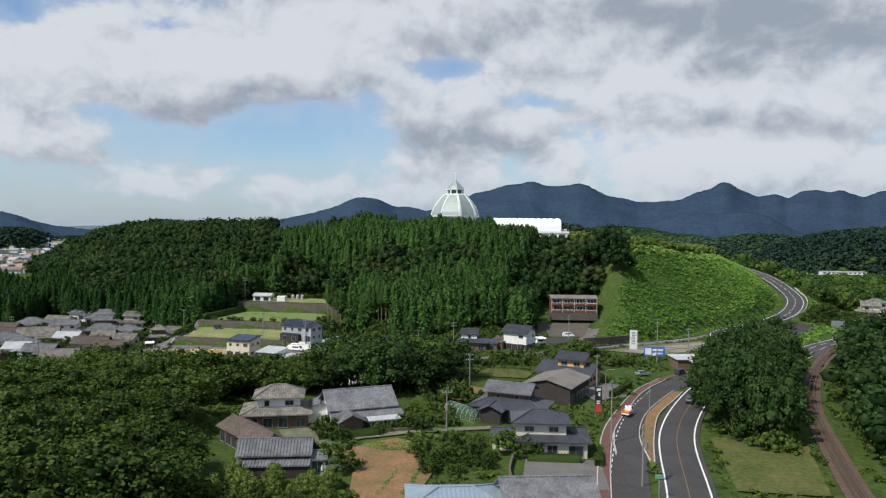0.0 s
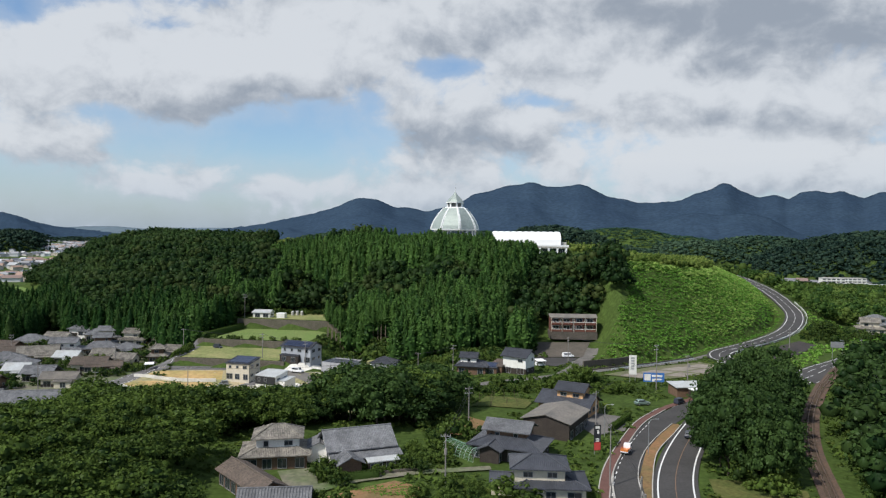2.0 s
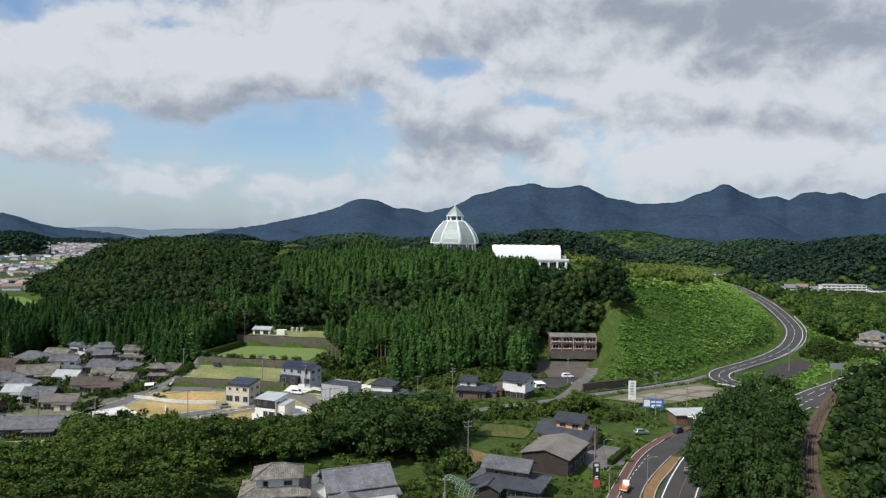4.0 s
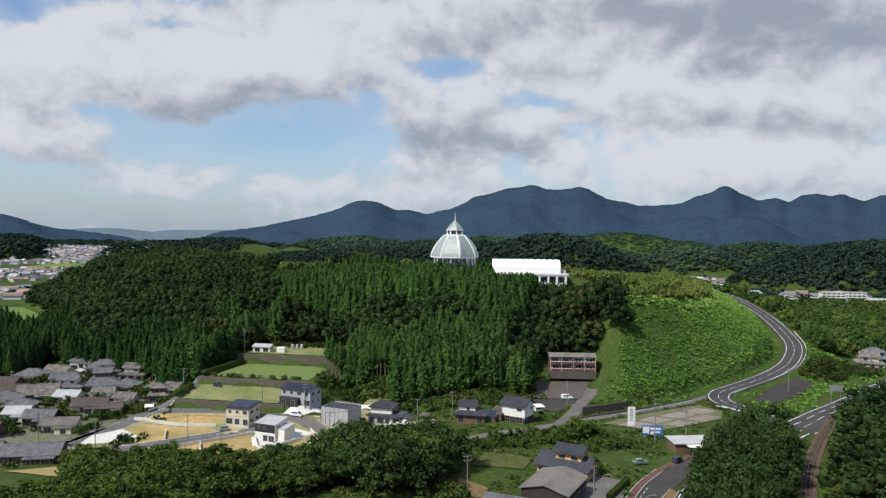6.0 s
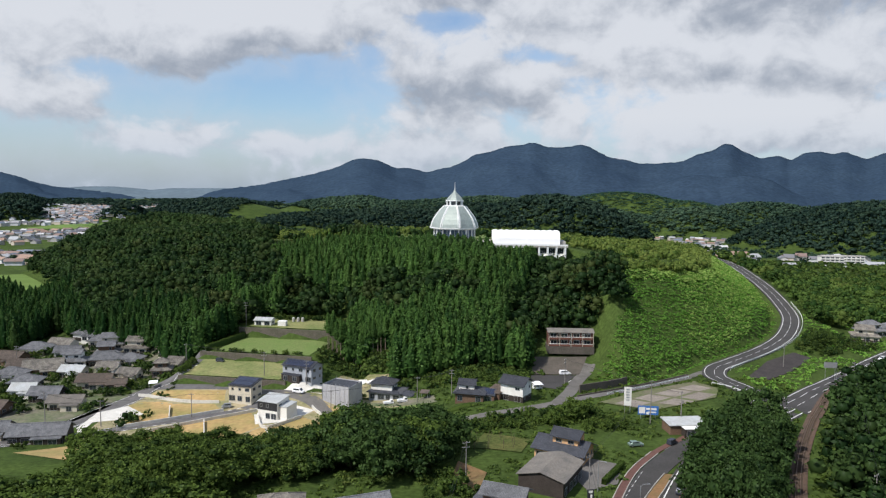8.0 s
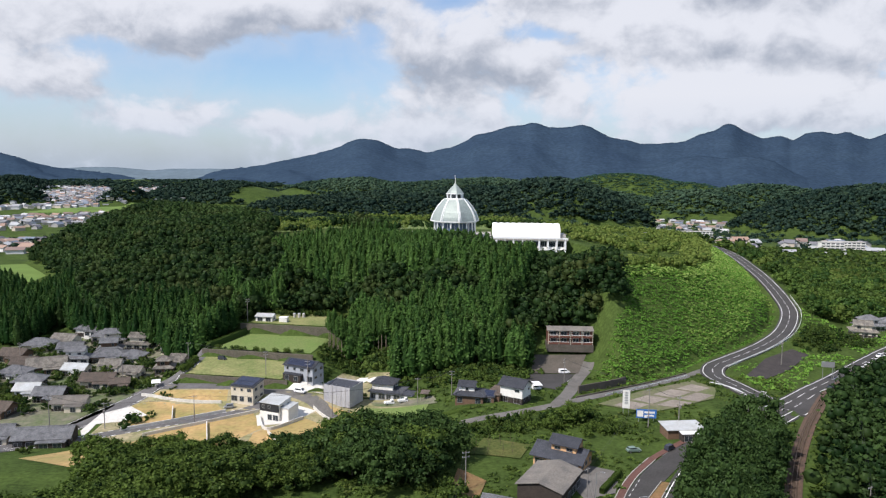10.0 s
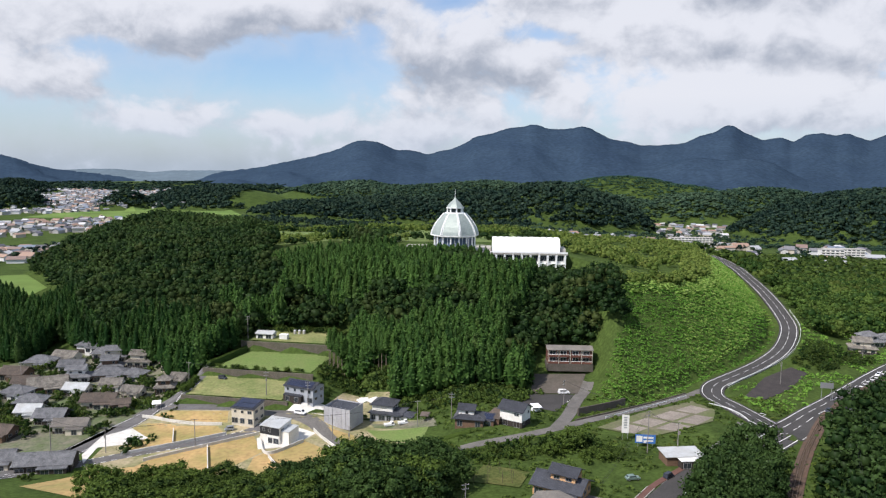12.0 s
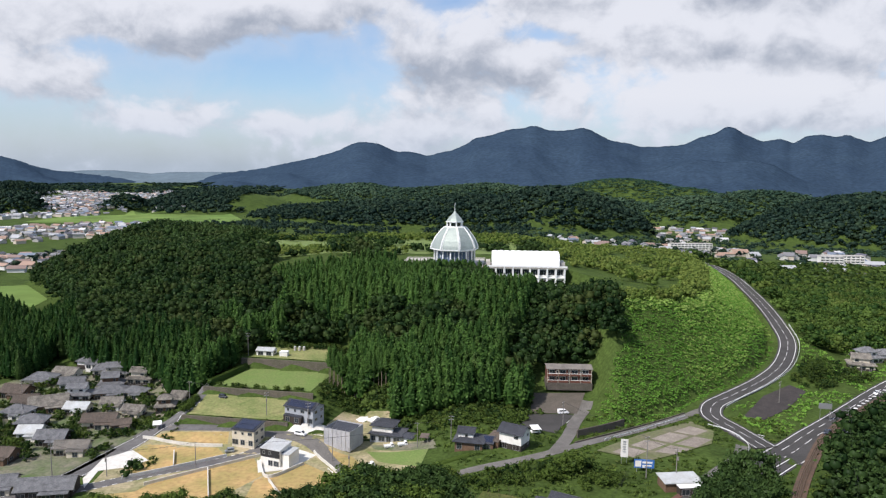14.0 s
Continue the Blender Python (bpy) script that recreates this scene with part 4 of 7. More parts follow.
for off in (0.53, -0.53):
    v, f = ribbon(TRACK, off + 0.06, off - 0.06, 0.62, 0.16)
    part("rail", mesh_of("rail", v, f), RAILSTEEL, bed)
HOUSING = [(-136, 196), (-123.4, 207.9), (-109.1, 217.9), (-93.1, 228.2), (-75.2, 238.1), (-65.3, 245.8), (-58.7, 253.5)]
HOUSING2 = [(-21, 208), (-25, 215.8), (-31.3, 228.6), (-38.9, 240.6), (-49, 251.2), (-59.3, 256), (-70, 257)]
VILLAGE = [(-136, 200), (-127.4, 211.6), (-121.6, 224.4), (-116.7, 241.9), (-110.7, 259), (-104, 270), (-102, 282), (-104, 296), (-110, 312)]
estate_road = road("road", HOUSING, 2.6, MIDROAD, "pale grey road through the new building plots", 0.14)
road("road", HOUSING2, 3.0, OLDROAD, "pale grey road past the new houses", 0.15)
village_road = road("road", VILLAGE, 3.9, MIDROAD, "village road winding between old houses", 0.13)
for off in (2.35, -2.35):
    marking(estate_road, HOUSING, off, 0.3, lift=0.18, dash=(1.2, 1.6))
for off in (3.3, -3.3):
    marking(village_road, VILLAGE[:7], off, 0.2, lift=0.17)


# ---------------------------------------------------------------- houses
def slope(bm, foot_a, foot_b, rise, inward, cut_a, cut_b, tile=0.34, proud=0.07):
    """One roof slope with rolled tile columns, from its eave foot_a-foot_b up by rise over the run inward (a vector). cut_a and
    cut_b: how far along the eave a hip takes to reach the top at either end (0: a gable end)."""
    a, b, run = Vector(foot_a), Vector(foot_b), Vector(inward)
    length = (b - a).length
    along = (b - a) / length
    nrm = along.cross((run + Vector((0, 0, rise))).normalized())
    if nrm.z < 0:
        nrm = -nrm
    n = max(2, int(round(length / tile)))
    rows = []
    for i in range(n):
        for k, lift in ((0.0, 0.0), (0.42, 0.0), (0.55, proud), (0.87, proud), (0.99, 0.0)):
            u = (i + k) * length / n
            t = 1.0
            if cut_a:
                t = min(t, u / cut_a)
            if cut_b:
                t = min(t, (length - u) / cut_b)
            t = max(t, 0.001)
            low = a + along * u + nrm * lift
            rows.append((bm.verts.new(low), bm.verts.new(low + (run + Vector((0, 0, rise))) * t)))
    for p, q in zip(rows[:-1], rows[1:]):
        bm.faces.new((p[0], q[0], q[1], p[1]))


def solid(bm, verts, faces):
    vs = [bm.verts.new(v) for v in verts]
    for f in faces:
        bm.faces.new([vs[i] for i in f])


def roof(kind, w, d, rise, z, tile=0.34, thick=0.16, proud=0.07):
    """A roof over w x d (eaves included), its eaves at z, its ridge along x. Returns it and its ridge line."""
    bm = bmesh.new()
    x, y = w / 2, d / 2
    if kind == "gable":
        slope(bm, (-x, -y, z), (x, -y, z), rise, (0, y, 0), 0, 0, tile, proud)
        slope(bm, (x, y, z), (-x, y, z), rise, (0, -y, 0), 0, 0, tile, proud)
        q = [(s * x, t * y, z - 0.01 - k) for s in (-1, 1) for t in (-1, 1) for k in (0, thick)]
        top = [(-x, 0, z + rise - 0.01), (-x, 0, z + rise - thick), (x, 0, z + rise - 0.01), (x, 0, z + rise - thick)]
        solid(bm, q + top, [(0, 4, 10, 8), (2, 6, 10, 8), (1, 5, 11, 9), (3, 7, 11, 9), (0, 1, 5, 4), (2, 3, 7, 6), (0, 8, 9, 1), (2, 8, 9, 3), (4, 10, 11, 5), (6, 10, 11, 7)])
        return bm, [((-x, 0, z + rise), (x, 0, z + rise))]
    if kind == "hip":
        r = min(y, x - 0.6)
        slope(bm, (-x, -y, z), (x, -y, z), rise, (0, y, 0), r, r, tile, proud)
        slope(bm, (x, y, z), (-x, y, z), rise, (0, -y, 0), r, r, tile, proud)
        slope(bm, (-x, y, z), (-x, -y, z), rise, (r, 0, 0), y, y, tile, proud)
        slope(bm, (x, -y, z), (x, y, z), rise, (-r, 0, 0), y, y, tile, proud)
        box(bm, (0, 0, z - thick / 2 - 0.01), (w - 0.02, d - 0.02, thick))
        e = x - r
        return bm, [((-e, 0, z + rise), (e, 0, z + rise))] + [((s * x, t * y, z), (s * e, 0, z + rise)) for s in (-1, 1) for t in (-1, 1)]
    if kind == "shed":
        slope(bm, (-x, -y, z), (x, -y, z), rise, (0, d, 0), 0, 0, tile, proud)
        q = [(-x, -y, z), (x, -y, z), (x, y, z + rise), (-x, y, z + rise)]
        q += [(a, b, c - thick) for a, b, c in q]
        solid(bm, q, [(4, 5, 6, 7), (0, 1, 5, 4), (1, 2, 6, 5), (2, 3, 7, 6), (3, 0, 4, 7)])
        return bm, []
    box(bm, (0, 0, z + 0.1), (w, d, 0.25), 0, 0.04)
    return bm, []


def walls(w, d, z0, h, top=None, rise=0.0):
    """The body of a storey; under a gable or lean-to its ends rise with the roof."""
    bm = bmesh.new()
    x, y = w / 2, d / 2
    if top == "gable":
        q = [(s * x, t * y, k) for s in (-1, 1) for t in (-1, 1) for k in (z0, z0 + h)] + [(-x, 0, z0 + h + rise), (x, 0, z0 + h + rise)]
        solid(bm, q, [(0, 2, 6, 4), (0, 1, 5, 4), (2, 3, 7, 6), (0, 1, 8, 3, 2), (4, 5, 9, 7, 6), (1, 5, 9, 8), (3, 7, 9, 8)])
    elif top == "shed":
        q = [(-x, -y, z0), (x, -y, z0), (x, y, z0), (-x, y, z0), (-x, -y, z0 + h), (x, -y, z0 + h), (x, y, z0 + h + rise), (-x, y, z0 + h + rise)]
        solid(bm, q, [(0, 1, 2, 3), (4, 5, 6, 7), (0, 1, 5, 4), (1, 2, 6, 5), (2, 3, 7, 6), (3, 0, 4, 7)])
    else:
        box(bm, (0, 0, z0 + h / 2), (w, d, h))
    return bm


def window(parent, x, y, z, w, h, face, frame=ALU, glass=GLASS, bars=1):
    """A framed window on a wall that faces face (0 front, 1 right, 2 back, 3 left)."""
    m = Matrix.Translation((x, y, z)) @ Matrix.Rotation(face * math.pi / 2, 4, "Z")
    bm = bmesh.new()
    t = 0.09
    for cx, cz, sx, sz in ((0, h / 2, w + t, t), (0, -h / 2, w + t, t), (-w / 2, 0, t, h), (w / 2, 0, t, h)):
        box(bm, (cx, -0.05, cz), (sx, 0.14, sz))
    for k in range(bars):
        box(bm, (-w / 2 + w * (k + 1) / (bars + 1), -0.045, 0), (0.06, 0.1, h - t))
    bm.transform(m)
    ob = part("window", bm, frame, parent)
    bm = box(bmesh.new(), (0, -0.015, 0), (w - 0.02, 0.03, h - 0.02))
    bm.transform(m)
    part("pane", bm, glass, ob)
    return ob


def ridge_caps(lines, parent, mat, r=0.16):
    for a, b in lines:
        a, b = Vector(a), Vector(b)
        if (b - a).length < 0.5:
            continue
        bm = tube(bmesh.new(), a + Vector((0, 0, 0.05)), b + Vector((0, 0, 0.05)), r, n=6)
        part("ridge_cap", bm, mat, parent)


def house(x, y, turn, blocks, label, category="house", name="house", z=None, group="", seed=0):
    """blocks: dicts of a block's middle (c), size (s), foot (z), wall height (h), roof kind, rise, eaves, materials and windows."""
    rng = random.Random(seed + int(abs(x * 7 + y * 13)))
    zg = ground(x, y) if z is None else z
    top = thing(name, label, category, pose(x, y, zg, 0, 0, turn), group)
    SPOTS.append((x, y, 0.62 * max(max(b["s"]) for b in blocks) + 1.0))
    for k, b in enumerate(blocks):
        w, d = b["s"]
        cx, cy = b.get("c", (0, 0))
        z0, h, kind, rise, over = b.get("z", 0.0), b["h"], b.get("roof", "gable"), b.get("rise", 1.6), b.get("over", 0.7)
        place = Matrix.Translation((cx, cy, 0)) @ Matrix.Rotation(b.get("turn", 0) * math.pi / 2, 4, "Z")
        deep = 1.5 if z0 == 0 else 0.0
        frac = rise * (d / (d + 2 * over)) if kind == "gable" else rise * d / (d + 2 * over)
        bm = walls(w, d, z0 - deep, h + deep, kind if kind in ("gable", "shed") else None, frac)
        bm.transform(place)
        wall = part("wall", bm, b.get("wall", PLASTER), top)
        if b.get("skirt"):
            bm = box(bmesh.new(), (0, 0, z0 + b["skirt"][0] / 2 - 0.4), (w + 0.06, d + 0.06, b["skirt"][0] + 0.8))
            bm.transform(place)
            part("wall_cladding", bm, b["skirt"][1], top)
        if b.get("band"):
            bz, bh, bmat = b["band"]
            bm = box(bmesh.new(), (0, -d / 2 - 0.03, z0 + bz + bh / 2), (w + 0.04, 0.1, bh))
            bm.transform(place)
            part("cladding_band", bm, bmat, top)
        ez = z0 + h + 0.05 - (rise - frac) * (0.5 if kind in ("gable", "hip") else 0.5)
        bm, lines = roof(kind, w + 2 * over, d + 2 * over, rise, ez, b.get("tile", 0.34), proud=b.get("proud", 0.07))
        bm.transform(place)
        r = part("roof", bm, b.get("cover", TILE), top)
        if kind in ("gable", "hip") and b.get("caps", True):
            ridge_caps([(place @ Vector(p), place @ Vector(q)) for p, q in lines], r, b.get("cover", TILE))
        if b.get("panels"):
            n, m = b["panels"]
            ang = math.atan2(rise, d / 2 + over if kind != "shed" else d + 2 * over)
            run = (d / 2 + over) if kind != "shed" else d + 2 * over
            for i in range(n):
                for j in range(m):
                    pw, ph = (w * 0.86) / n, run / math.cos(ang) * 0.8 / m
                    t = (0.12 + 0.8 * (j + 0.5) / m)
                    q = Matrix.Translation((-w * 0.43 + pw * (i + 0.5), -d / 2 - over + run * t, ez + rise * t + 0.14)) @ Matrix.Rotation(ang, 4, "X")
                    bm = box(bmesh.new(), (0, 0, 0), (pw * 0.95, ph * 0.93, 0.05))
                    bm.transform(place @ q)
                    part("solar_panel", bm, PANEL, r)
        storeys = b.get("floors", 1)
        wins = b.get("wins", "flr")
        for f in range(storeys):
            fz = z0 + f * h / storeys
            for side, key in ((0, "f"), (1, "r"), (3, "l"), (2, "b")):
                if key not in wins:
                    continue
                ln = w if side in (0, 2) else d
                n = max(1, int(ln / b.get("every", 3.0)))
                for i in range(n):
                    if rng.random() < 0.12:
                        continue
                    u = -ln / 2 + ln * (i + 0.5) / n + rng.uniform(-0.2, 0.2)
                    low = z0 == 0 and f == 0
                    ww, wh = (rng.choice((1.7, 2.4)), 1.9) if low and side == 0 else (rng.choice((0.9, 1.6)), rng.choice((0.9, 1.1)))
                    ww = min(ww, ln / n * 0.8)
                    wz = fz + (1.15 if low and side == 0 else h / storeys * 0.55)
                    pos = {0: (u, -d / 2), 1: (w / 2, u), 2: (-u, d / 2), 3: (-w / 2, -u)}[side]
                    v = place @ Vector((pos[0], pos[1], wz))
                    window(wall, v.x, v.y, v.z, ww, min(wh, h / storeys * 0.7), side + b.get("turn", 0), glass=GLASS, bars=1 if ww > 1.2 else 0)
    return top


def old_house(x, y, turn, w, d, cover=TILE, wall=PLASTER, floors=1, label="old grey-tiled village house with plaster walls", hip=False, seed=0, z=None, skirt=DARKWOOD):
    """A farmhouse: a tiled main roof, and with two floors a smaller upper storey above the skirt roof."""
    if floors == 1:
        bl = [dict(s=(w, d), h=3.1, roof="hip" if hip else "gable", rise=0.26 * d + 0.5, over=0.8, wall=wall, cover=cover, skirt=(1.1, skirt))]
        bl.append(dict(c=(w * 0.2, -d / 2 - 0.9), s=(w * 0.5, 1.9), h=2.4, roof="shed", rise=0.6, over=0.4, wall=wall, cover=cover, wins="f"))
    else:
        bl = [dict(s=(w, d), h=2.9, roof="hip", rise=0.2 * d + 0.3, over=0.8, wall=wall, cover=cover, skirt=(1.1, skirt)),
              dict(c=(-w * 0.04, 0.3), s=(w * 0.66, d * 0.68), z=2.9, h=2.9, roof="hip" if hip else "gable", rise=0.2 * d + 0.4, over=0.8, wall=wall, cover=cover)]
    return house(x, y, turn, bl, label, seed=seed, z=z)


# farm in front
house(-16.8, 141.5, 22, [dict(s=(12.5, 8.0), h=3.9, roof="gable", rise=3.0, over=0.9, wall=PLASTER, cover=TILE, wins="lr"),
                         dict(c=(0.4, -5.3), s=(13.0, 2.6), h=2.7, roof="shed", rise=1.0, over=0.6, wall=DARKWOOD, cover=TILE, wins="f", every=2.2),
                         dict(c=(-3.6, -7.4), s=(3.6, 4.2), h=2.7, roof="gable", rise=1.3, over=0.7, wall=BROWNWALL, cover=TILE, wins="f", turn=1),
                         dict(c=(3.0, -8.1), s=(6.0, 1.6), h=2.3, roof="shed", rise=0.35, over=0.2, wall=DARKWOOD, cover=TIN, wins="f", proud=0.02)],
      "large farmhouse with a grey tiled gable roof and porch")
house(-32.5, 139.5, 10, [dict(s=(12.0, 8.4), h=2.9, roof="hip", rise=1.7, over=0.9, wall=BROWNWALL, cover=TILEOLD),
                         dict(c=(0.4, 0.7), s=(8.2, 5.8), z=2.9, h=2.9, roof="hip", rise=1.9, over=0.9, wall=PLASTER, cover=TILEOLD),
                         dict(c=(8.4, 1.5), s=(5.2, 4.6), h=3.0, roof="gable", rise=1.2, over=0.5, wall=PLASTER, cover=TILE, turn=1, wins="")],
      "two-storey farmhouse with weathered hipped tile roofs and white walls")
house(-33.0, 123.0, -50, [dict(s=(15.5, 5.2), h=2.9, roof="gable", rise=1.5, over=0.6, wall=BROWNWALL, cover=TILEBROWN, every=2.4)], "long brown shed with a worn tiled roof", "shed", "shed")
house(-26.2, 112.0, 6, [dict(s=(10.6, 5.0), h=3.3, roof="gable", rise=1.9, over=0.6, wall=DARKWOOD, cover=TILE, wins="r", tile=0.5, proud=0.11),
                        dict(c=(0, -3.4), s=(10.8, 1.8), h=2.1, roof="shed", rise=0.6, over=0.3, wall=DARKWOOD, cover=TILE, wins="", tile=0.5, proud=0.1),
                        dict(c=(6.7, -1.0), s=(2.4, 3.0), h=2.4, roof="gable", rise=0.9, over=0.4, wall=PLASTER, cover=TILE, wins="f")],
      "barn with ribbed grey tile roof and black boards", "barn", "barn")
house(2.0, 94.5, 4, [dict(s=(12.5, 8), h=2.6, roof="hip", rise=1.3, over=0.5, wall=GREYSIDING, cover=BLUETIN, proud=0.03, tile=0.6)], "storehouse with a pale blue-grey sheet roof", "storehouse", "storehouse")
house(14.2, 94.0, 4, [dict(s=(11.5, 7.5), h=3.3, roof="gable", rise=2.4, over=0.8, wall=PLASTER, cover=TILE)], "house with a grey tiled gable roof below the camera")
# beside the road
house(18.6, 123.5, -4, [dict(s=(11.5, 8.0), c=(0.8, 0), h=2.9, roof="hip", rise=1.3, over=0.8, wall=CREAM, cover=TILEDARK),
                        dict(c=(-1.2, 0.6), s=(8.6, 6.2), z=2.9, h=2.8, roof="hip", rise=1.5, over=0.9, wall=CREAM, cover=TILEDARK),
                        dict(c=(-7.5, 1.5), s=(4.0, 4.5), h=2.5, roof="gable", rise=0.9, over=0.4, wall=CREAM, cover=TILEDARK, wins="")],
      "two-storey cream house with dark blue-grey hipped tile roof")
house(14.6, 145.8, -22, [dict(s=(14.0, 9.0), h=3.0, roof="hip", rise=1.9, over=0.9, wall=DARKWOOD, cover=TILEDARK),
                         dict(c=(-0.5, 1.2), s=(8.6, 5.2), z=3.0, h=2.6, roof="gable", rise=1.5, over=0.9, wall=BROWNWALL, cover=TILE),
                         dict(c=(-2.5, -5.0), s=(3.2, 4.0), h=2.7, roof="gable", rise=1.2, over=0.7, wall=DARKWOOD, cover=TILEDARK, turn=1, wins="f")],
      "dark wooden house with grey tile roofs in two tiers")
house(27.0, 164.5, -28, [dict(s=(14.5, 11.0), h=4.0, roof="gable", rise=1.5, over=0.5, wall=DARKWOOD, wins="f", cover=SLATE, tile=1.1, proud=0.02, turn=1, caps=False)], "workshop with a faded grey sheet roof", "workshop", "workshop")
house(33.0, 181.5, -30, [dict(s=(13.0, 9.0), h=3.1, roof="gable", rise=2.3, over=0.9, wall=ORANGEWALL, cover=TILEDARK),
                         dict(c=(1.0, 0.5), s=(6.8, 5.2), z=3.6, h=2.7, roof="gable", rise=1.5, over=0.8, wall=ORANGEWALL, cover=TILEDARK, turn=0),
                         dict(c=(3.5, -5.3), s=(5.0, 2.0), h=2.4, roof="shed", rise=0.6, over=0.3, wall=DARKWOOD, cover=TILEDARK, wins="f")],
      "orange-walled new house with dark tiled gable roofs")
house(25.6, 233.5, -32, [dict(s=(8.2, 6.6), h=5.9, floors=2, roof="gable", rise=2.1, over=0.8, wall=PLASTER, cover=TILEDARK, skirt=(2.0, DARKWOOD)),
                         dict(c=(-6.2, -1.5), s=(4.8, 6.5), h=2.4, roof="shed", rise=1.0, over=0.4, wall=BROWNWALL, cover=TILEBROWN, wins="f")],
      "white two-storey house with grey tiled gable and brown lean-to")
house(10.5, 234.5, -12, [dict(s=(9.5, 7.2), h=3.0, roof="hip", rise=1.7, over=0.8, wall=BROWNWALL, cover=TILEDARK),
                         dict(c=(-1.2, 0.4), s=(5.2, 4.6), z=3.2, h=2.3, roof="gable", rise=1.3, over=0.6, wall=PLASTER, cover=TILEDARK),
                         dict(c=(6.2, 0), s=(4.0, 4.6), h=2.5, roof="shed", rise=0.9, over=0.3, wall=BROWNWALL, cover=TILEDARK, panels=(4, 1))],
      "dark tiled house with a small dormer storey and roof panels")
# new estate
house(-19.5, 258.5, -14, [dict(s=(12.0, 8.0), h=2.9, roof="hip", rise=1.2, over=0.7, wall=GREYSIDING, cover=TILEDARK),
                          dict(c=(-1.5, 0.4), s=(8.0, 6.6), z=2.9, h=2.9, roof="hip", rise=1.9, over=0.8, wall=PLASTER, cover=TILEDARK),
                          dict(c=(8.0, -1.0), s=(4.6, 5.0), h=2.4, roof="hip", rise=1.1, over=0.5, wall=PLASTER, cover=TILEDARK)],
      "grey and white two-storey house with dark hipped roof")
house(-57.0, 237.0, -22, [dict(s=(7.8, 7.0), h=6.0, floors=2, roof="shed", rise=1.0, over=0.25, wall=PLASTER, cover=TIN, proud=0.03, tile=0.5, every=2.6, band=(3.1, 2.7, BLACKSIDING)),
                          dict(c=(5.4, 0.5), s=(3.2, 6.0), h=4.6, roof="shed", rise=0.5, over=0.1, wall=PLASTER, cover=TIN, proud=0.03, wins="f")],
      "new white house with black upper band and pale mono-pitch roof")
house(-70.5, 251.0, -16, [dict(s=(9.0, 7.4), h=5.8, floors=2, roof="shed", rise=1.3, over=0.4, wall=CREAM, cover=TILEDARK, panels=(5, 2), every=2.8)], "new cream house under a dark roof of solar panels")
house(-52.5, 264.5, -24, [dict(s=(13.0, 7.2), h=5.6, floors=2, roof="gable", rise=1.7, over=0.5, wall=GREYSIDING, cover=TILEDARK, panels=(6, 2), every=2.8),
                          dict(c=(-2.0, -4.4), s=(8.0, 1.6), h=2.5, roof="shed", rise=0.3, over=0.1, wall=DARKWOOD, cover=TILEDARK, wins="f")],
      "new grey-blue house with dark solar-panelled gable roof")
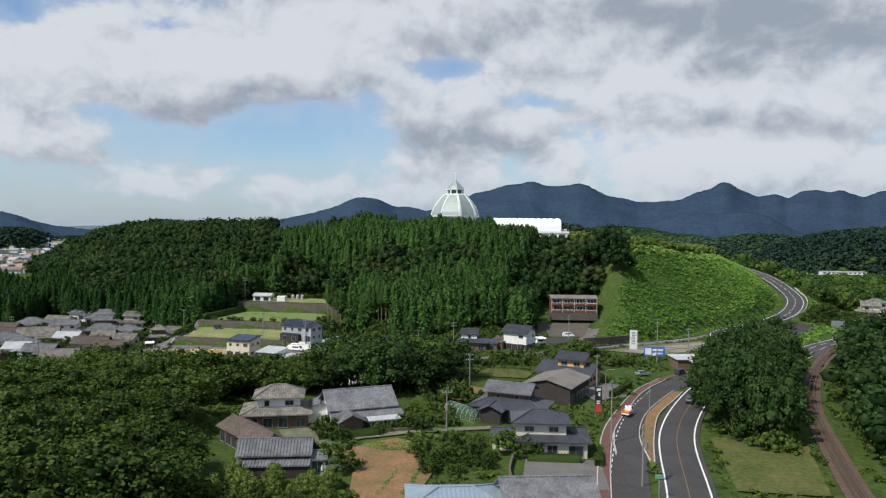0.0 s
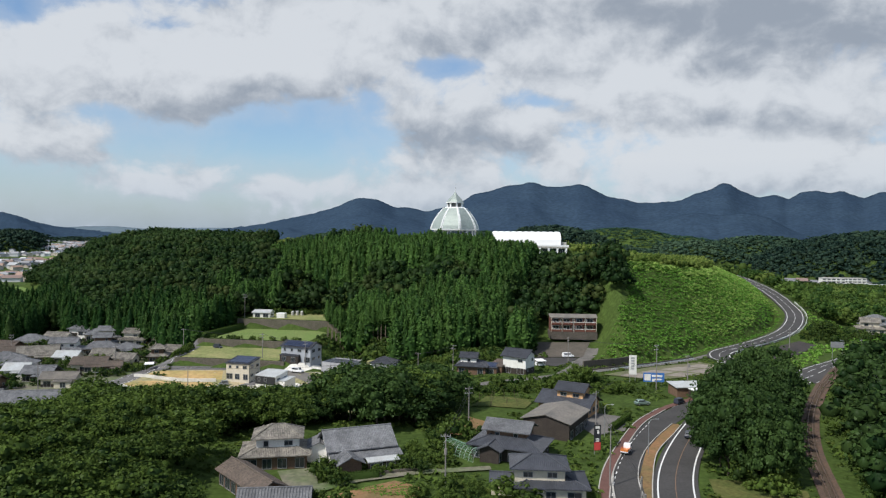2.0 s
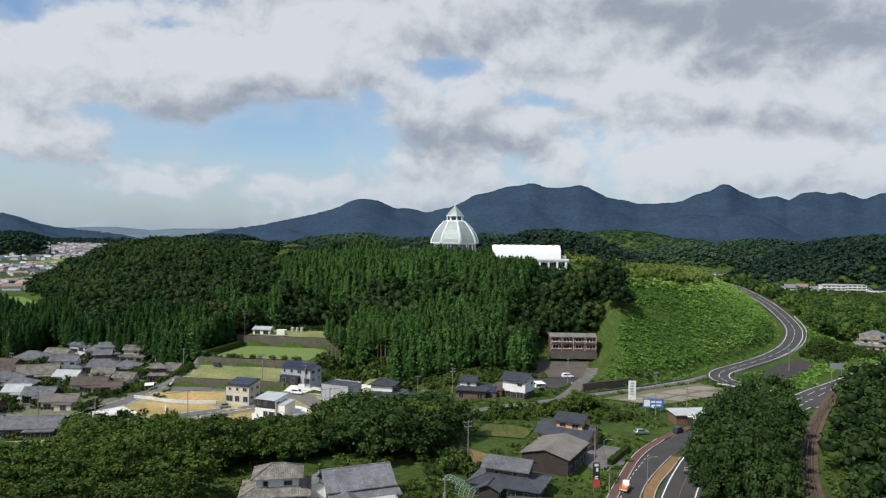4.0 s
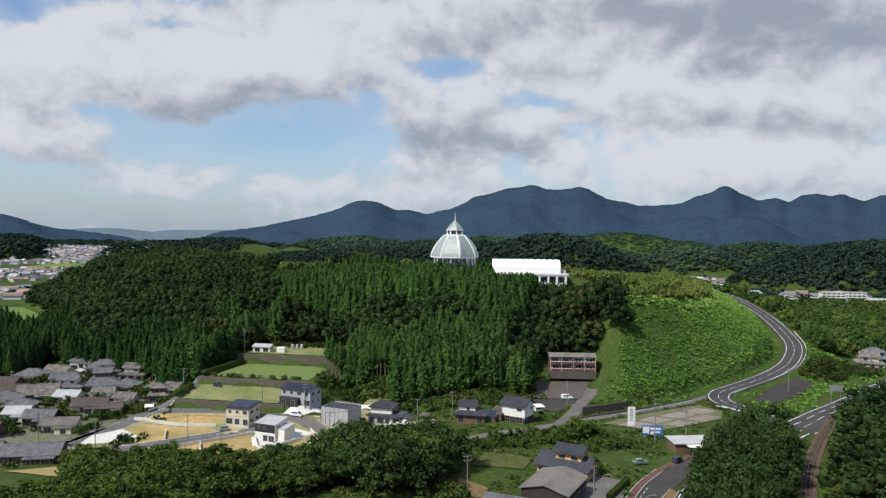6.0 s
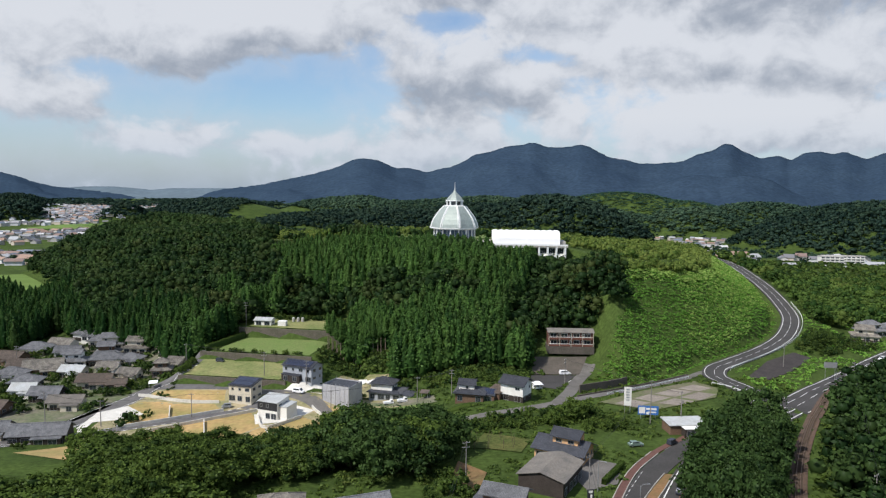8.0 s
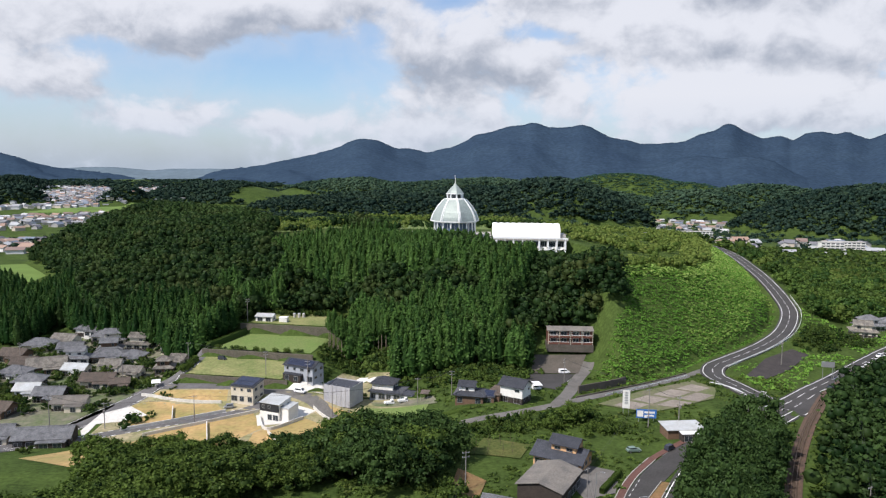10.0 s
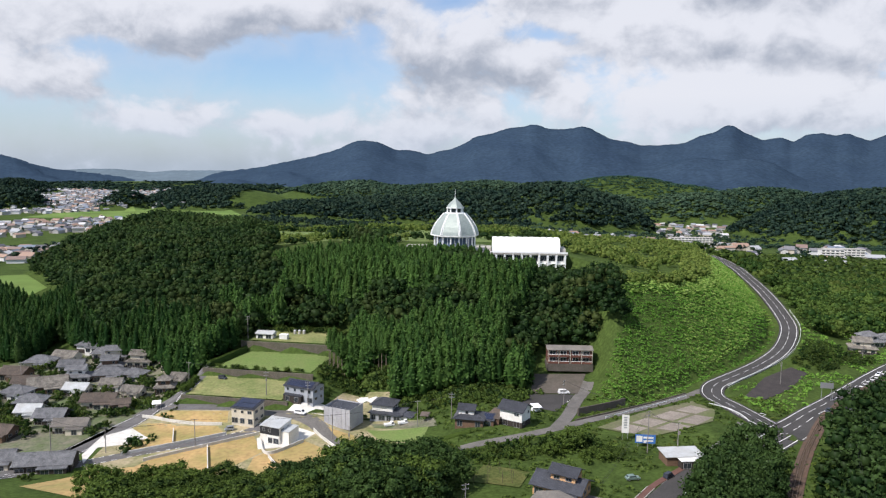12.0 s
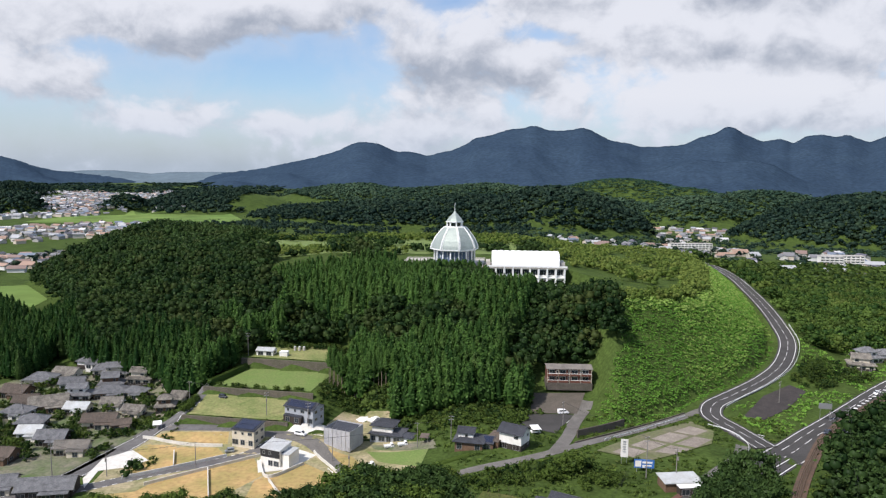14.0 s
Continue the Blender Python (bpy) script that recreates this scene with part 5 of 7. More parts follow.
# village
for k, (x, y, turn, w, d, cover, wall, floors, hip, label) in enumerate([
        (-174, 346, -10, 13, 8, TILE, PLASTER, 1, True, "old village house under a grey hipped roof"),
        (-156, 331, 8, 11, 7, TILE, CREAM, 2, False, "two-storey cream village house with grey tiles"),
        (-140, 322, -4, 11, 7, TILEOLD, CREAM, 2, False, "two-storey village house with weathered tiles"),
        (-165, 289, 24, 14, 10, TILEOLD, BROWNWALL, 1, False, "large gabled farmhouse with a silvery roof"),
        (-159, 302, 6, 11, 7, TILE, PLASTER, 2, False, "tiled two-storey house among shrubs"),
        (-147, 306, 16, 13, 8, TILE, BROWNWALL, 1, True, "broad hipped village house with grey tiles"),
        (-154, 257, 4, 8, 6, TIN, PLASTER, 1, False, "small white outbuilding with a pale roof"),
        (-143, 252, 4, 10, 7, TILE, DARKWOOD, 1, False, "dark boarded house with a grey gable"),
        (-134, 270, 6, 12, 7, TILEBROWN, CREAM, 1, False, "low house with faded brown tiles"),
        (-115, 287, 10, 7, 6, TILEOLD, BROWNWALL, 2, True, "small two-storey house by the village road"),
        (-126, 282, -8, 8, 5, TILEOLD, CREAM, 1, False, "low cream house with weathered roof"),
        (-131, 243, 6, 11, 5.5, SLATE, CREAM, 1, False, "long low shed with a flat grey gable"),
        (-122, 211, 10, 16, 8, TILE, DARKWOOD, 1, False, "long dark barn with grey tiled roof"),
        (-172, 279, -6, 10, 7, TILE, PLASTER, 1, True, "village house with hipped grey roof"),
        (-188, 324, 4, 12, 8, TILE, CREAM, 1, True, "grey hipped house at the wood's edge"),
        (-188, 305, -8, 11, 8, TILEBROWN, BROWNWALL, 1, False, "brown tiled village house"),
        (-122, 314, -12, 9, 5, TILEBROWN, CREAM, 1, False, "low brown-roofed shed behind a hedge"),
        (-111, 312, -16, 7, 5, TILEOLD, CREAM, 1, False, "small shed with weathered roof"),
        (-138, 213, 12, 9, 7, TILE, CREAM, 1, False, "cream house with a grey gable"),
        (-152, 236, -6, 9, 6, TILEBROWN, BROWNWALL, 1, False, "brown shed with rusty roof"),
        (-170, 318, 12, 10, 7, TILE, PLASTER, 1, False, "tiled house with plaster walls"),
        (-128, 324, -10, 8, 6, TILEOLD, CREAM, 1, False, "small gabled cream house"),
        (-205, 300, 6, 11, 8, TILE, PLASTER, 1, True, "hipped grey house at the village edge"),
        (-180, 260, 10, 10, 7, TILE, PLASTER, 1, False, "tiled house beside a garden"),
        (-168, 240, -4, 9, 7, TILEOLD, CREAM, 1, True, "old hipped house with pale walls"),
        (-150, 344, 8, 9, 6, TILE, CREAM, 1, False, "small grey house below the cedars"),
        (-146, 334, -6, 10, 7, TILE, PLASTER, 2, True, "two-storey hipped house with grey tiles"),
        (-163, 336, 10, 11, 7, TILE, CREAM, 1, True, "grey tiled house near the wood"),
        (-181, 334, -8, 11, 7, TILEOLD, PLASTER, 1, False, "weathered gabled house near the wood"),
        (-152, 318, 14, 10, 7, TILE, BROWNWALL, 2, False, "tall tiled house with brown boards"),
        (-136, 306, -6, 9, 6, TILE, CREAM, 1, True, "small hipped house among gardens"),
        (-176, 292, 8, 9, 7, TILEBROWN, CREAM, 1, False, "brown tiled village outbuilding with cream walls"),
        (-150, 284, -4, 9, 6, TIN, CREAM, 1, False, "pale-roofed shed beside the big farmhouse"),
        (-160, 268, 10, 10, 7, TILE, DARKWOOD, 1, True, "dark hipped house with grey tiles"),
        (-139, 291, 6, 8, 6, TILEOLD, PLASTER, 1, False, "small old house with plaster walls"),
        (-196, 276, -6, 11, 8, TILE, PLASTER, 1, False, "grey gabled house at the village edge"),
        (-190, 250, 4, 11, 8, TILEOLD, CREAM, 2, True, "two-storey house with weathered hips"),
        (-124, 266, 20, 6, 4, TILEBROWN, BROWNWALL, 1, False, "tiny garden shed with brown tiles"),
        (-113, 298, -8, 6, 5, TILEOLD, CREAM, 1, False, "tiny cream shed by the village road"),
        (204, 336, -20, 11, 8, TILEOLD, CREAM, 2, False, "two-storey house with pale tiles beside the highway"),
        (214, 348, 10, 12, 8, TILE, PLASTER, 2, True, "grey-tiled house on the green bank"),
        (226, 352, -10, 10, 7, TILE, PLASTER, 1, True, "tiled outbuilding behind the bank house")]):
    old_house(x, y, turn, w, d, cover, wall, floors, label, hip, k)


# ---------------------------------------------------------------- hilltop dome and hall
def dome_hall(x, y, z):
    top = thing("dome_building", "white columned rotunda with a grey-green ribbed dome and spire", "building", pose(x, y, z, 0, 0, 11))
    n = 8
    R = 14.4

    def ring(r, h, k=n, off=0.0):
        return [(r * math.cos(2 * math.pi * i / k + off), r * math.sin(2 * math.pi * i / k + off), h) for i in range(k)]

    part("plinth", tube(bmesh.new(), (0, 0, -1.2), (0, 0, 0.35), 14.4, n=32), CONCRETE, top)
    bm = bmesh.new()
    a, b = [[bm.verts.new(v) for v in ring(11.4, h, 16)] for h in (0.3, 9.2)]
    for i in range(16):
        bm.faces.new((a[i], a[(i + 1) % 16], b[(i + 1) % 16], b[i]))
    part("drum_glazing", bm, BLUEGLASS, top, "blue-grey glazed drum")
    for i in range(16):
        a = 2 * math.pi * i / 16
        part("column", box(bmesh.new(), (12.1 * math.cos(a), 12.1 * math.sin(a), 4.8), (0.7, 0.7, 9.0), a, 0.06), WHITEPAINT, top)
        a += math.pi / 16
        part("mullion", box(bmesh.new(), (11.2 * math.cos(a), 11.2 * math.sin(a), 4.6), (0.25, 0.18, 8.6), a), WHITEPAINT, top)
        part("cornice", box(bmesh.new(), (12.1 * math.cos(a), 12.1 * math.sin(a), 9.0), (0.8, 4.6, 0.5), a), WHITEPAINT, top)
    bm = bmesh.new()
    rows = [[bm.verts.new(v) for v in ring(r, h)] for r, h in ((R + 0.2, 9.3), (R + 0.2, 9.85), (2, 9.85), (2, 9.3))]
    for p, q in zip(rows, rows[1:] + rows[:1]):
        for i in range(n):
            bm.faces.new((p[i], p[(i + 1) % n], q[(i + 1) % n], q[i]))
    part("eaves", bm, WHITEPAINT, top)
    prof = [(R, 9.9), (13.9, 11.8), (12.7, 14.6), (11.0, 17.2), (8.9, 19.8), (6.6, 22.2)]
    for i in range(n):
        bm = bmesh.new()
        rows = []
        for r, h in prof:
            p, q = Vector(ring(r, h)[i]), Vector(ring(r, h)[(i + 1) % n])
            rows.append([bm.verts.new(p.lerp(q, u)) for u in (0, 0.25, 0.5, 0.75, 1)])
        for p, q in zip(rows[:-1], rows[1:]):
            for k in range(4):
                bm.faces.new((p[k], p[k + 1], q[k + 1], q[k]))
        facet = part("dome_facet", bm, COPPER, top, "grey-green metal dome facet")
        for u in (0.0, 0.07, 0.93):
            bm = bmesh.new()
            for (r0, h0), (r1, h1) in zip(prof[:-1], prof[1:]):
                p = [Vector(ring(r, h)[i]).lerp(Vector(ring(r, h)[(i + 1) % n]), u) for r, h in ((r0, h0), (r1, h1))]
                tube(bm, p[0] + Vector((0, 0, 0.08)), p[1] + Vector((0, 0, 0.08)), 0.26 if u == 0 else 0.17, n=5)
            part("rib", bm, WHITEPAINT, facet)
    part("lantern_base", tube(bmesh.new(), (0, 0, 22.0), (0, 0, 22.7), 6.7, 5.6, 8), WHITEPAINT, top)
    part("lantern_glazing", tube(bmesh.new(), (0, 0, 22.6), (0, 0, 25.2), 4.3, n=8), GLASS, top)
    for i in range(8):
        a = 2 * math.pi * i / 8
        part("lantern_column", box(bmesh.new(), (4.6 * math.cos(a), 4.6 * math.sin(a), 23.9), (0.7, 0.7, 2.8), a), WHITEPAINT, top)
    part("lantern_eaves", tube(bmesh.new(), (0, 0, 25.1), (0, 0, 25.6), 5.4, n=8), WHITEPAINT, top)
    bm = bmesh.new()
    for (r0, h0), (r1, h1) in zip([(5.2, 25.6), (3.9, 27.4), (2.6, 28.8), (1.2, 30.2)], [(3.9, 27.4), (2.6, 28.8), (1.2, 30.2), (0.3, 31.6)]):
        tube(bm, (0, 0, h0), (0, 0, h1), r0, r1, 8)
    part("lantern_roof", bm, COPPER, top)
    part("spire", tube(bmesh.new(), (0, 0, 31.4), (0, 0, 36.2), 0.24, 0.06, 8), WHITEPAINT, top)
    return top


def white_hall(x, y, z):
    top = thing("exhibition_hall", "long white hall with a wavy membrane roof over a columned front", "building", pose(x, y, z, 0, 0, -3))
    w, d = 44.0, 17.0
    bm = box(bmesh.new(), (0, 0, -7.0), (w, d, 12.5))
    part("wall", bm, PLASTER, top)
    bm = box(bmesh.new(), (0, 0, -0.35), (w + 3.4, d + 3.4, 0.9), 0, 0.05)
    part("roof_terrace", bm, CONCRETE, top)
    bm = box(bmesh.new(), (0, -d / 2 - 1.5, 0.45), (w + 3.4, 0.3, 1.0))
    part("parapet", bm, WHITEPAINT, top)
    bm = box(bmesh.new(), (0, -d / 2 - 0.6, -5.9), (w + 1.0, 2.0, 0.5))
    part("balcony", bm, WHITEPAINT, top)
    for i in range(10):
        bm = box(bmesh.new(), (-w / 2 - 0.2 + i * (w + 0.4) / 9, -d / 2 - 1.2, -5.5), (1.0, 1.0, 11.4), 0, 0.05)
        part("column", bm, WHITEPAINT, top)
    for i in range(9):
        for zz in (-2.9, -9.0):
            window(top, -w / 2 + (i + 0.5) * w / 9, -d / 2, zz, w / 9 - 1.2, 3.2, 0, WHITEPAINT, GLASS, 2)
    for i in range(3):
        window(top, w / 2, -5 + 5 * i, -3.0, 3.0, 3.0, 1, WHITEPAINT, GLASS, 1)
    # membrane roof: a vault scalloped along its length
    bm = bmesh.new()
    nx, ny = 88, 12
    rows = []
    for i in range(nx + 1):
        u = -19.5 + 39.0 * i / nx
        wave = 0.35 * abs(math.sin(i / nx * math.pi * 11))
        row = []
        for j in range(ny + 1):
            a = math.pi * j / ny
            row.append(bm.verts.new((u, -7.6 * math.cos(a) + 0.4, 0.6 + (7.6 + wave) * math.sin(a) ** 0.62)))
        rows.append(row)
    for p, q in zip(rows[:-1], rows[1:]):
        for j in range(ny):
            bm.faces.new((p[j], q[j], q[j + 1], p[j + 1]))
    for row in (rows[0], rows[-1]):
        bm.faces.new(row)
    part("membrane_roof", bm, WHITEROOF, top, "bright white scalloped membrane vault")
    for s in (-1, 1):
        bm = box(bmesh.new(), (s * 21.6, 1.0, 1.2), (2.6, 12, 2.4), 0, 0.05)
        part("stair_house", bm, CONCRETE, top)
    return top


patch("plaza", [(-26, 396), (22, 396), (24, 413), (27, 446), (-22, 446)], CONCRETE, "pale paved plaza round the dome", "plaza", 0.15, 5)
dome_hall(7.0, 417.0, 36.2)
white_hall(48.5, 413.0, 36.6)

# ---------------------------------------------------------------- apartments


def apartments(x, y, z, turn):
    top = thing("apartment_building", "two-storey red-brown apartment building with pale balconies", "apartment building", pose(x, y, z, 0, 0, turn))
    w, d, h = 18.4, 6.8, 5.7
    part("wall", box(bmesh.new(), (0, 0, h / 2), (w, d, h)), BRICKWALL, top)
    bm, lines = roof("gable", w + 1.0, d + 1.6, 1.1, h, 0.5, proud=0.03)
    part("roof", bm, SLATE, top)
    for side in (-1, 1):
        q = [(side * w / 2, -d / 2, h), (side * w / 2, d / 2, h), (side * w / 2, 0, h + 0.9)]
        bm = bmesh.new()
        solid(bm, q + [(a - side * 0.2, b, c) for a, b, c in q], [(0, 1, 2), (3, 4, 5), (0, 1, 4, 3), (1, 2, 5, 4), (2, 0, 3, 5)])
        part("gable", bm, BRICKWALL, top)
    for f in range(2):
        z0 = f * 2.8
        for i, u in enumerate((-6.9, -2.5, 2.5, 6.9)):
            bm = box(bmesh.new(), (u, -d / 2 - 0.65, z0 + 0.1), (3.9, 1.3, 0.18))
            for k in (-1.95, 1.95):
                box(bm, (u + k, -d / 2 - 0.65, z0 + 0.6), (0.1, 1.3, 0.9))
            box(bm, (u, -d / 2 - 1.28, z0 + 0.55), (3.9, 0.08, 0.85))
            balcony = part("balcony", bm, BRICKWALL, top)
            part("handrail", box(bmesh.new(), (u, -d / 2 - 1.28, z0 + 1.05), (4.05, 0.16, 0.14)), PLASTER, balcony, "white balcony handrail")
            window(top, u - 0.2, -d / 2, z0 + 1.35, 2.5, 2.0, 0, PLASTER, GLASS, 1)
        for u in (-4.9, 0.0, 4.9):
            window(top, u, -d / 2, z0 + 1.4, 0.8, 1.7, 0, PLASTER, GLASS, 0)
    for u in (-9.1, -4.7, 0, 4.7, 9.1):
        part("post", box(bmesh.new(), (u, -d / 2 - 1.2, 2.8), (0.16, 0.16, 5.6)), CREAM, top)
    part("foundation", box(bmesh.new(), (0, -0.3, -1.6), (w + 0.6, d + 2.6, 3.0)), SLOPEWALL, top)
    return top


apartments(53.8, 291.6, 4.2, -2)


def wrapped_house(x, y, turn):
    top = thing("building_site", "half-built house wrapped in grey scaffold sheeting", "building site", pose(x, y, ground(x, y), 0, 0, turn))
    w, d, h = 11.0, 9.0, 7.4
    for i in range(6):
        for face in (0, 2):
            bm = box(bmesh.new(), (-w / 2 + w * (i + 0.5) / 6, (-1 if face == 0 else 1) * d / 2, h / 2), (w / 6 - 0.03, 0.06 + 0.03 * (i % 2), h))
            part("sheet", bm, WRAP, top)
    for i in range(5):
        for s in (-1, 1):
            bm = box(bmesh.new(), (s * w / 2, -d / 2 + d * (i + 0.5) / 5, h / 2), (0.06 + 0.03 * (i % 2), d / 5 - 0.03, h))
            part("sheet", bm, WRAP, top)
    for i in range(7):
        for s in (-1, 1):
            part("scaffold_pole", tube(bmesh.new(), (-w / 2 + w * i / 6, s * (d / 2 + 0.1), -0.3), (-w / 2 + w * i / 6, s * (d / 2 + 0.1), h + 0.7), 0.05, n=6), STEEL, top)
    bm, _ = roof("shed", w - 1.6, d - 1.6, 1.1, h - 1.2, 0.45, proud=0.03)
    part("roof", bm, TILEDARK, top)
    return top


wrapped_house(-35.5, 251.5, -24)

# ---------------------------------------------------------------- building plots and terraces
for poly, mat, label in [
        ([(-112, 214), (-96, 190), (-60, 200), (-21, 207), (-8, 226), (-3, 246), (-20, 256), (-42, 258), (-57, 256), (-104, 262), (-114, 244)], DRYEARTH, "pale earth and thin grass between the building plots"),
        ([(-205, 232), (-128, 208), (-118, 240), (-112, 290), (-120, 318), (-150, 346), (-200, 340), (-215, 290)], GRAVEL, "gravel yards and gardens of the village"),
        ([(-107.9, 255.9), (-102.1, 258.4), (-79.6, 257.4), (-77.8, 249.9), (-90.8, 251.4), (-101, 253.6)], DRYGRASS, "dry grassy building plot under a pale wall"),
        ([(-111, 246), (-108, 251.5), (-90.8, 248.5), (-80.7, 247.8), (-75.5, 241), (-92, 231.5), (-104, 225), (-106, 230), (-101.6, 237)], DRYGRASS, "bare sandy building plot with thin grass"),
        ([(-96, 213), (-91, 224.5), (-78.7, 233), (-66, 241), (-59, 226), (-71, 204), (-88, 196)], DRYGRASS, "row of sandy building plots below the road"),
        ([(-60.6, 222), (-48, 237), (-38.6, 229), (-33, 216), (-40, 206), (-60, 205)], DRYGRASS, "bare orange earth plot beside the pale wall"),
        ([(-118, 190), (-106, 210), (-96, 213), (-88, 196), (-96, 178)], DRYGRASS, "sandy plot beside the tree belt"),
        ([(-113, 215), (-114.8, 228), (-107, 231), (-101.5, 237), (-111, 246), (-118, 238), (-117, 222)], PALEWALL, "pale concrete apron with low walls"),
        ([(-117, 258), (-113, 266), (-101, 266.4), (-80, 262.8), (-60, 259.2), (-58, 255.5), (-79, 258), (-92, 258.8), (-104, 259)], MIDROAD, "wide grey asphalt apron below the terrace wall"),
        ([(-99, 268.6), (-61, 262.2), (-55, 284.5), (-99, 292)], ROUGHLAWN, "worn grass terrace with bare pale earth"),
        ([(-97, 295.3), (-54.5, 288), (-49.5, 312.6), (-87, 319)], LAWN, "bright mown lawn on a terrace"),
        ([(-89, 323.6), (-48, 316.8), (-45, 334), (-60, 343), (-90, 342)], ROUGHLAWN, "upper mown terrace"),
        ([(-60, 258.6), (-43.8, 254.5), (-41, 263), (-48, 262.5), (-58, 262.9)], PALEWALL, "pale concrete forecourt of the grey house"),
        ([(-61, 228), (-52, 230.5), (-44, 242), (-52, 246), (-64, 238)], PALEWALL, "pale concrete drive of the white house"),
        ([(-40.5, 246.6), (-31, 242), (-22, 226), (-26, 219), (-31, 231), (-36, 239)], DRYGRASS, "bare earth round the building site"),
        ([(-26.6, 246.9), (-3.9, 239.6), (-6.4, 226), (-21.6, 237.2)], LAWN, "grass plot beside the scaffolded house"),
        ([(-25.9, 253), (-2.1, 247), (-0.9, 238), (-7.9, 241), (-24, 248.5)], GRAVEL, "gravel parking yard of the grey house"),
        ([(-44, 264), (-40, 258), (-26, 259), (-17, 270), (-19, 282), (-40, 284)], DRYEARTH, "bare pale earth behind the estate with thin grass"),
        ([(29.6, 256), (35.1, 270.2), (52.4, 269.8), (42, 247.8)], ASPHALT, "asphalt car park with white bays"),
        ([(35.3, 271), (38.7, 286.5), (60.3, 287.0), (54, 271)], SLOPEWALL, "dark stained concrete slope below the apartments"),
        ([(-19.5, 121.4), (-8.3, 129.5), (-3, 126), (-4.5, 118.3), (-1, 111.8), (-4, 98), (-13, 98), (-14, 112.9)], SOIL, "tilled brown vegetable field"),
        ([(-31, 134), (-24, 136.4), (-21, 122), (-14.5, 114.1), (-19.5, 107), (-24, 112), (-27, 124)], GRAVEL, "pale earth farmyard drive"),
        ([(12, 104), (25.1, 104), (26.6, 117.5), (14.2, 118)], OLDROAD, "cracked concrete yard"),
        ([(35, 160), (43, 164), (47, 176), (40, 180), (32, 172)], OLDROAD, "worn grey yard of the workshop"),
        ([(8, 188), (22, 184), (26, 194), (13, 199)], VERGE, "dry bean field with poles"),
        ([(2, 160), (9, 158), (12, 170), (5, 178)], SOIL, "strip of brown tilled beds"),
        ([(53, 230.2), (72.6, 247.5), (96.4, 263.2), (101, 251.4), (94.9, 238), (78.7, 227.4), (67.8, 221.7)], OVERGROWN, "old concrete yard overgrown with grass"),
        ([(118.5, 268), (137, 292), (155, 306), (158.9, 298.8), (139.9, 276.8), (125.2, 264.7)], DARKLOT, "dark bare lot below the road"),
        ([(44, 104), (57, 102), (66, 126), (58, 131), (50.5, 132)], VERGE, "dry verge between road and railway")]:
    patch("ground_patch", poly, mat, label, "ground")


def wall_along(name, pts, tall, thick, mat, label, base=None, kind="structure"):
    """A low retaining wall standing along a line."""
    p = line_points(pts, 2.0)
    d = np.gradient(p[:, :2], axis=0)
    d /= np.hypot(d[:, 0], d[:, 1])[:, None]
    nr = np.stack([-d[:, 1], d[:, 0]], 1) * thick / 2
    v, f = [], []
    for q, o in zip(p, nr):
        g = ground(q[0], q[1]) if base is None else base
        for s in (-1, 1):
            for k in (-1.0, tall):
                v.append((q[0] + s * o[0], q[1] + s * o[1], g + k))
    for i in range(len(p) - 1):
        a = 4 * i
        f += [(a, a + 1, a + 5, a + 4), (a + 2, a + 3, a + 7, a + 6), (a + 1, a + 3, a + 7, a + 5)]
    e = 4 * (len(p) - 1)
    f += [(0, 1, 3, 2), (e, e + 1, e + 3, e + 2)]
    return tagged(new(name, mesh_of(name, v, f, mat)), label, "wall", kind=kind)


wall_along("retaining_wall", [(-101.5, 293.8), (-78, 289.8), (-53, 285.6)], 3.3, 0.6, STONEWALL, "mossy block retaining wall below the lawn", -4.4)
wall_along("retaining_wall", [(-93, 321.6), (-66, 317), (-44, 313.2)], 4.6, 0.6, STONEWALL, "tall dark retaining wall of the upper terrace", -0.7)
wall_along("retaining_wall", [(-101, 267.1), (-80, 263.5), (-58, 259.8)], 3.2, 0.5, STONEWALL, "low stone wall of the worn grass terrace", -7.4)
for pts in ([(-111.5, 255.9), (-100.1, 251.6), (-90.9, 249.3), (-79.3, 248.4)], [(-104.1, 222), (-90.7, 230.6), (-75.5, 241)], [(-95.3, 244), (-91, 232)], [(-95, 217.5), (-78.4, 230.5), (-64, 241.5)], [(-78.4, 229.5), (-71.3, 208.6)], [(-62.5, 237), (-56.8, 224), (-47, 235)], [(-45, 243.5), (-36.2, 231), (-28.5, 217)], [(-56, 222), (-48, 208)]):
    wall_along("plot_kerb", pts, 1.2, 0.3, PALEWALL, "pale concrete kerb wall between plots")


# ---------------------------------------------------------------- single trees, shrubs and hedges
PROTO = {}


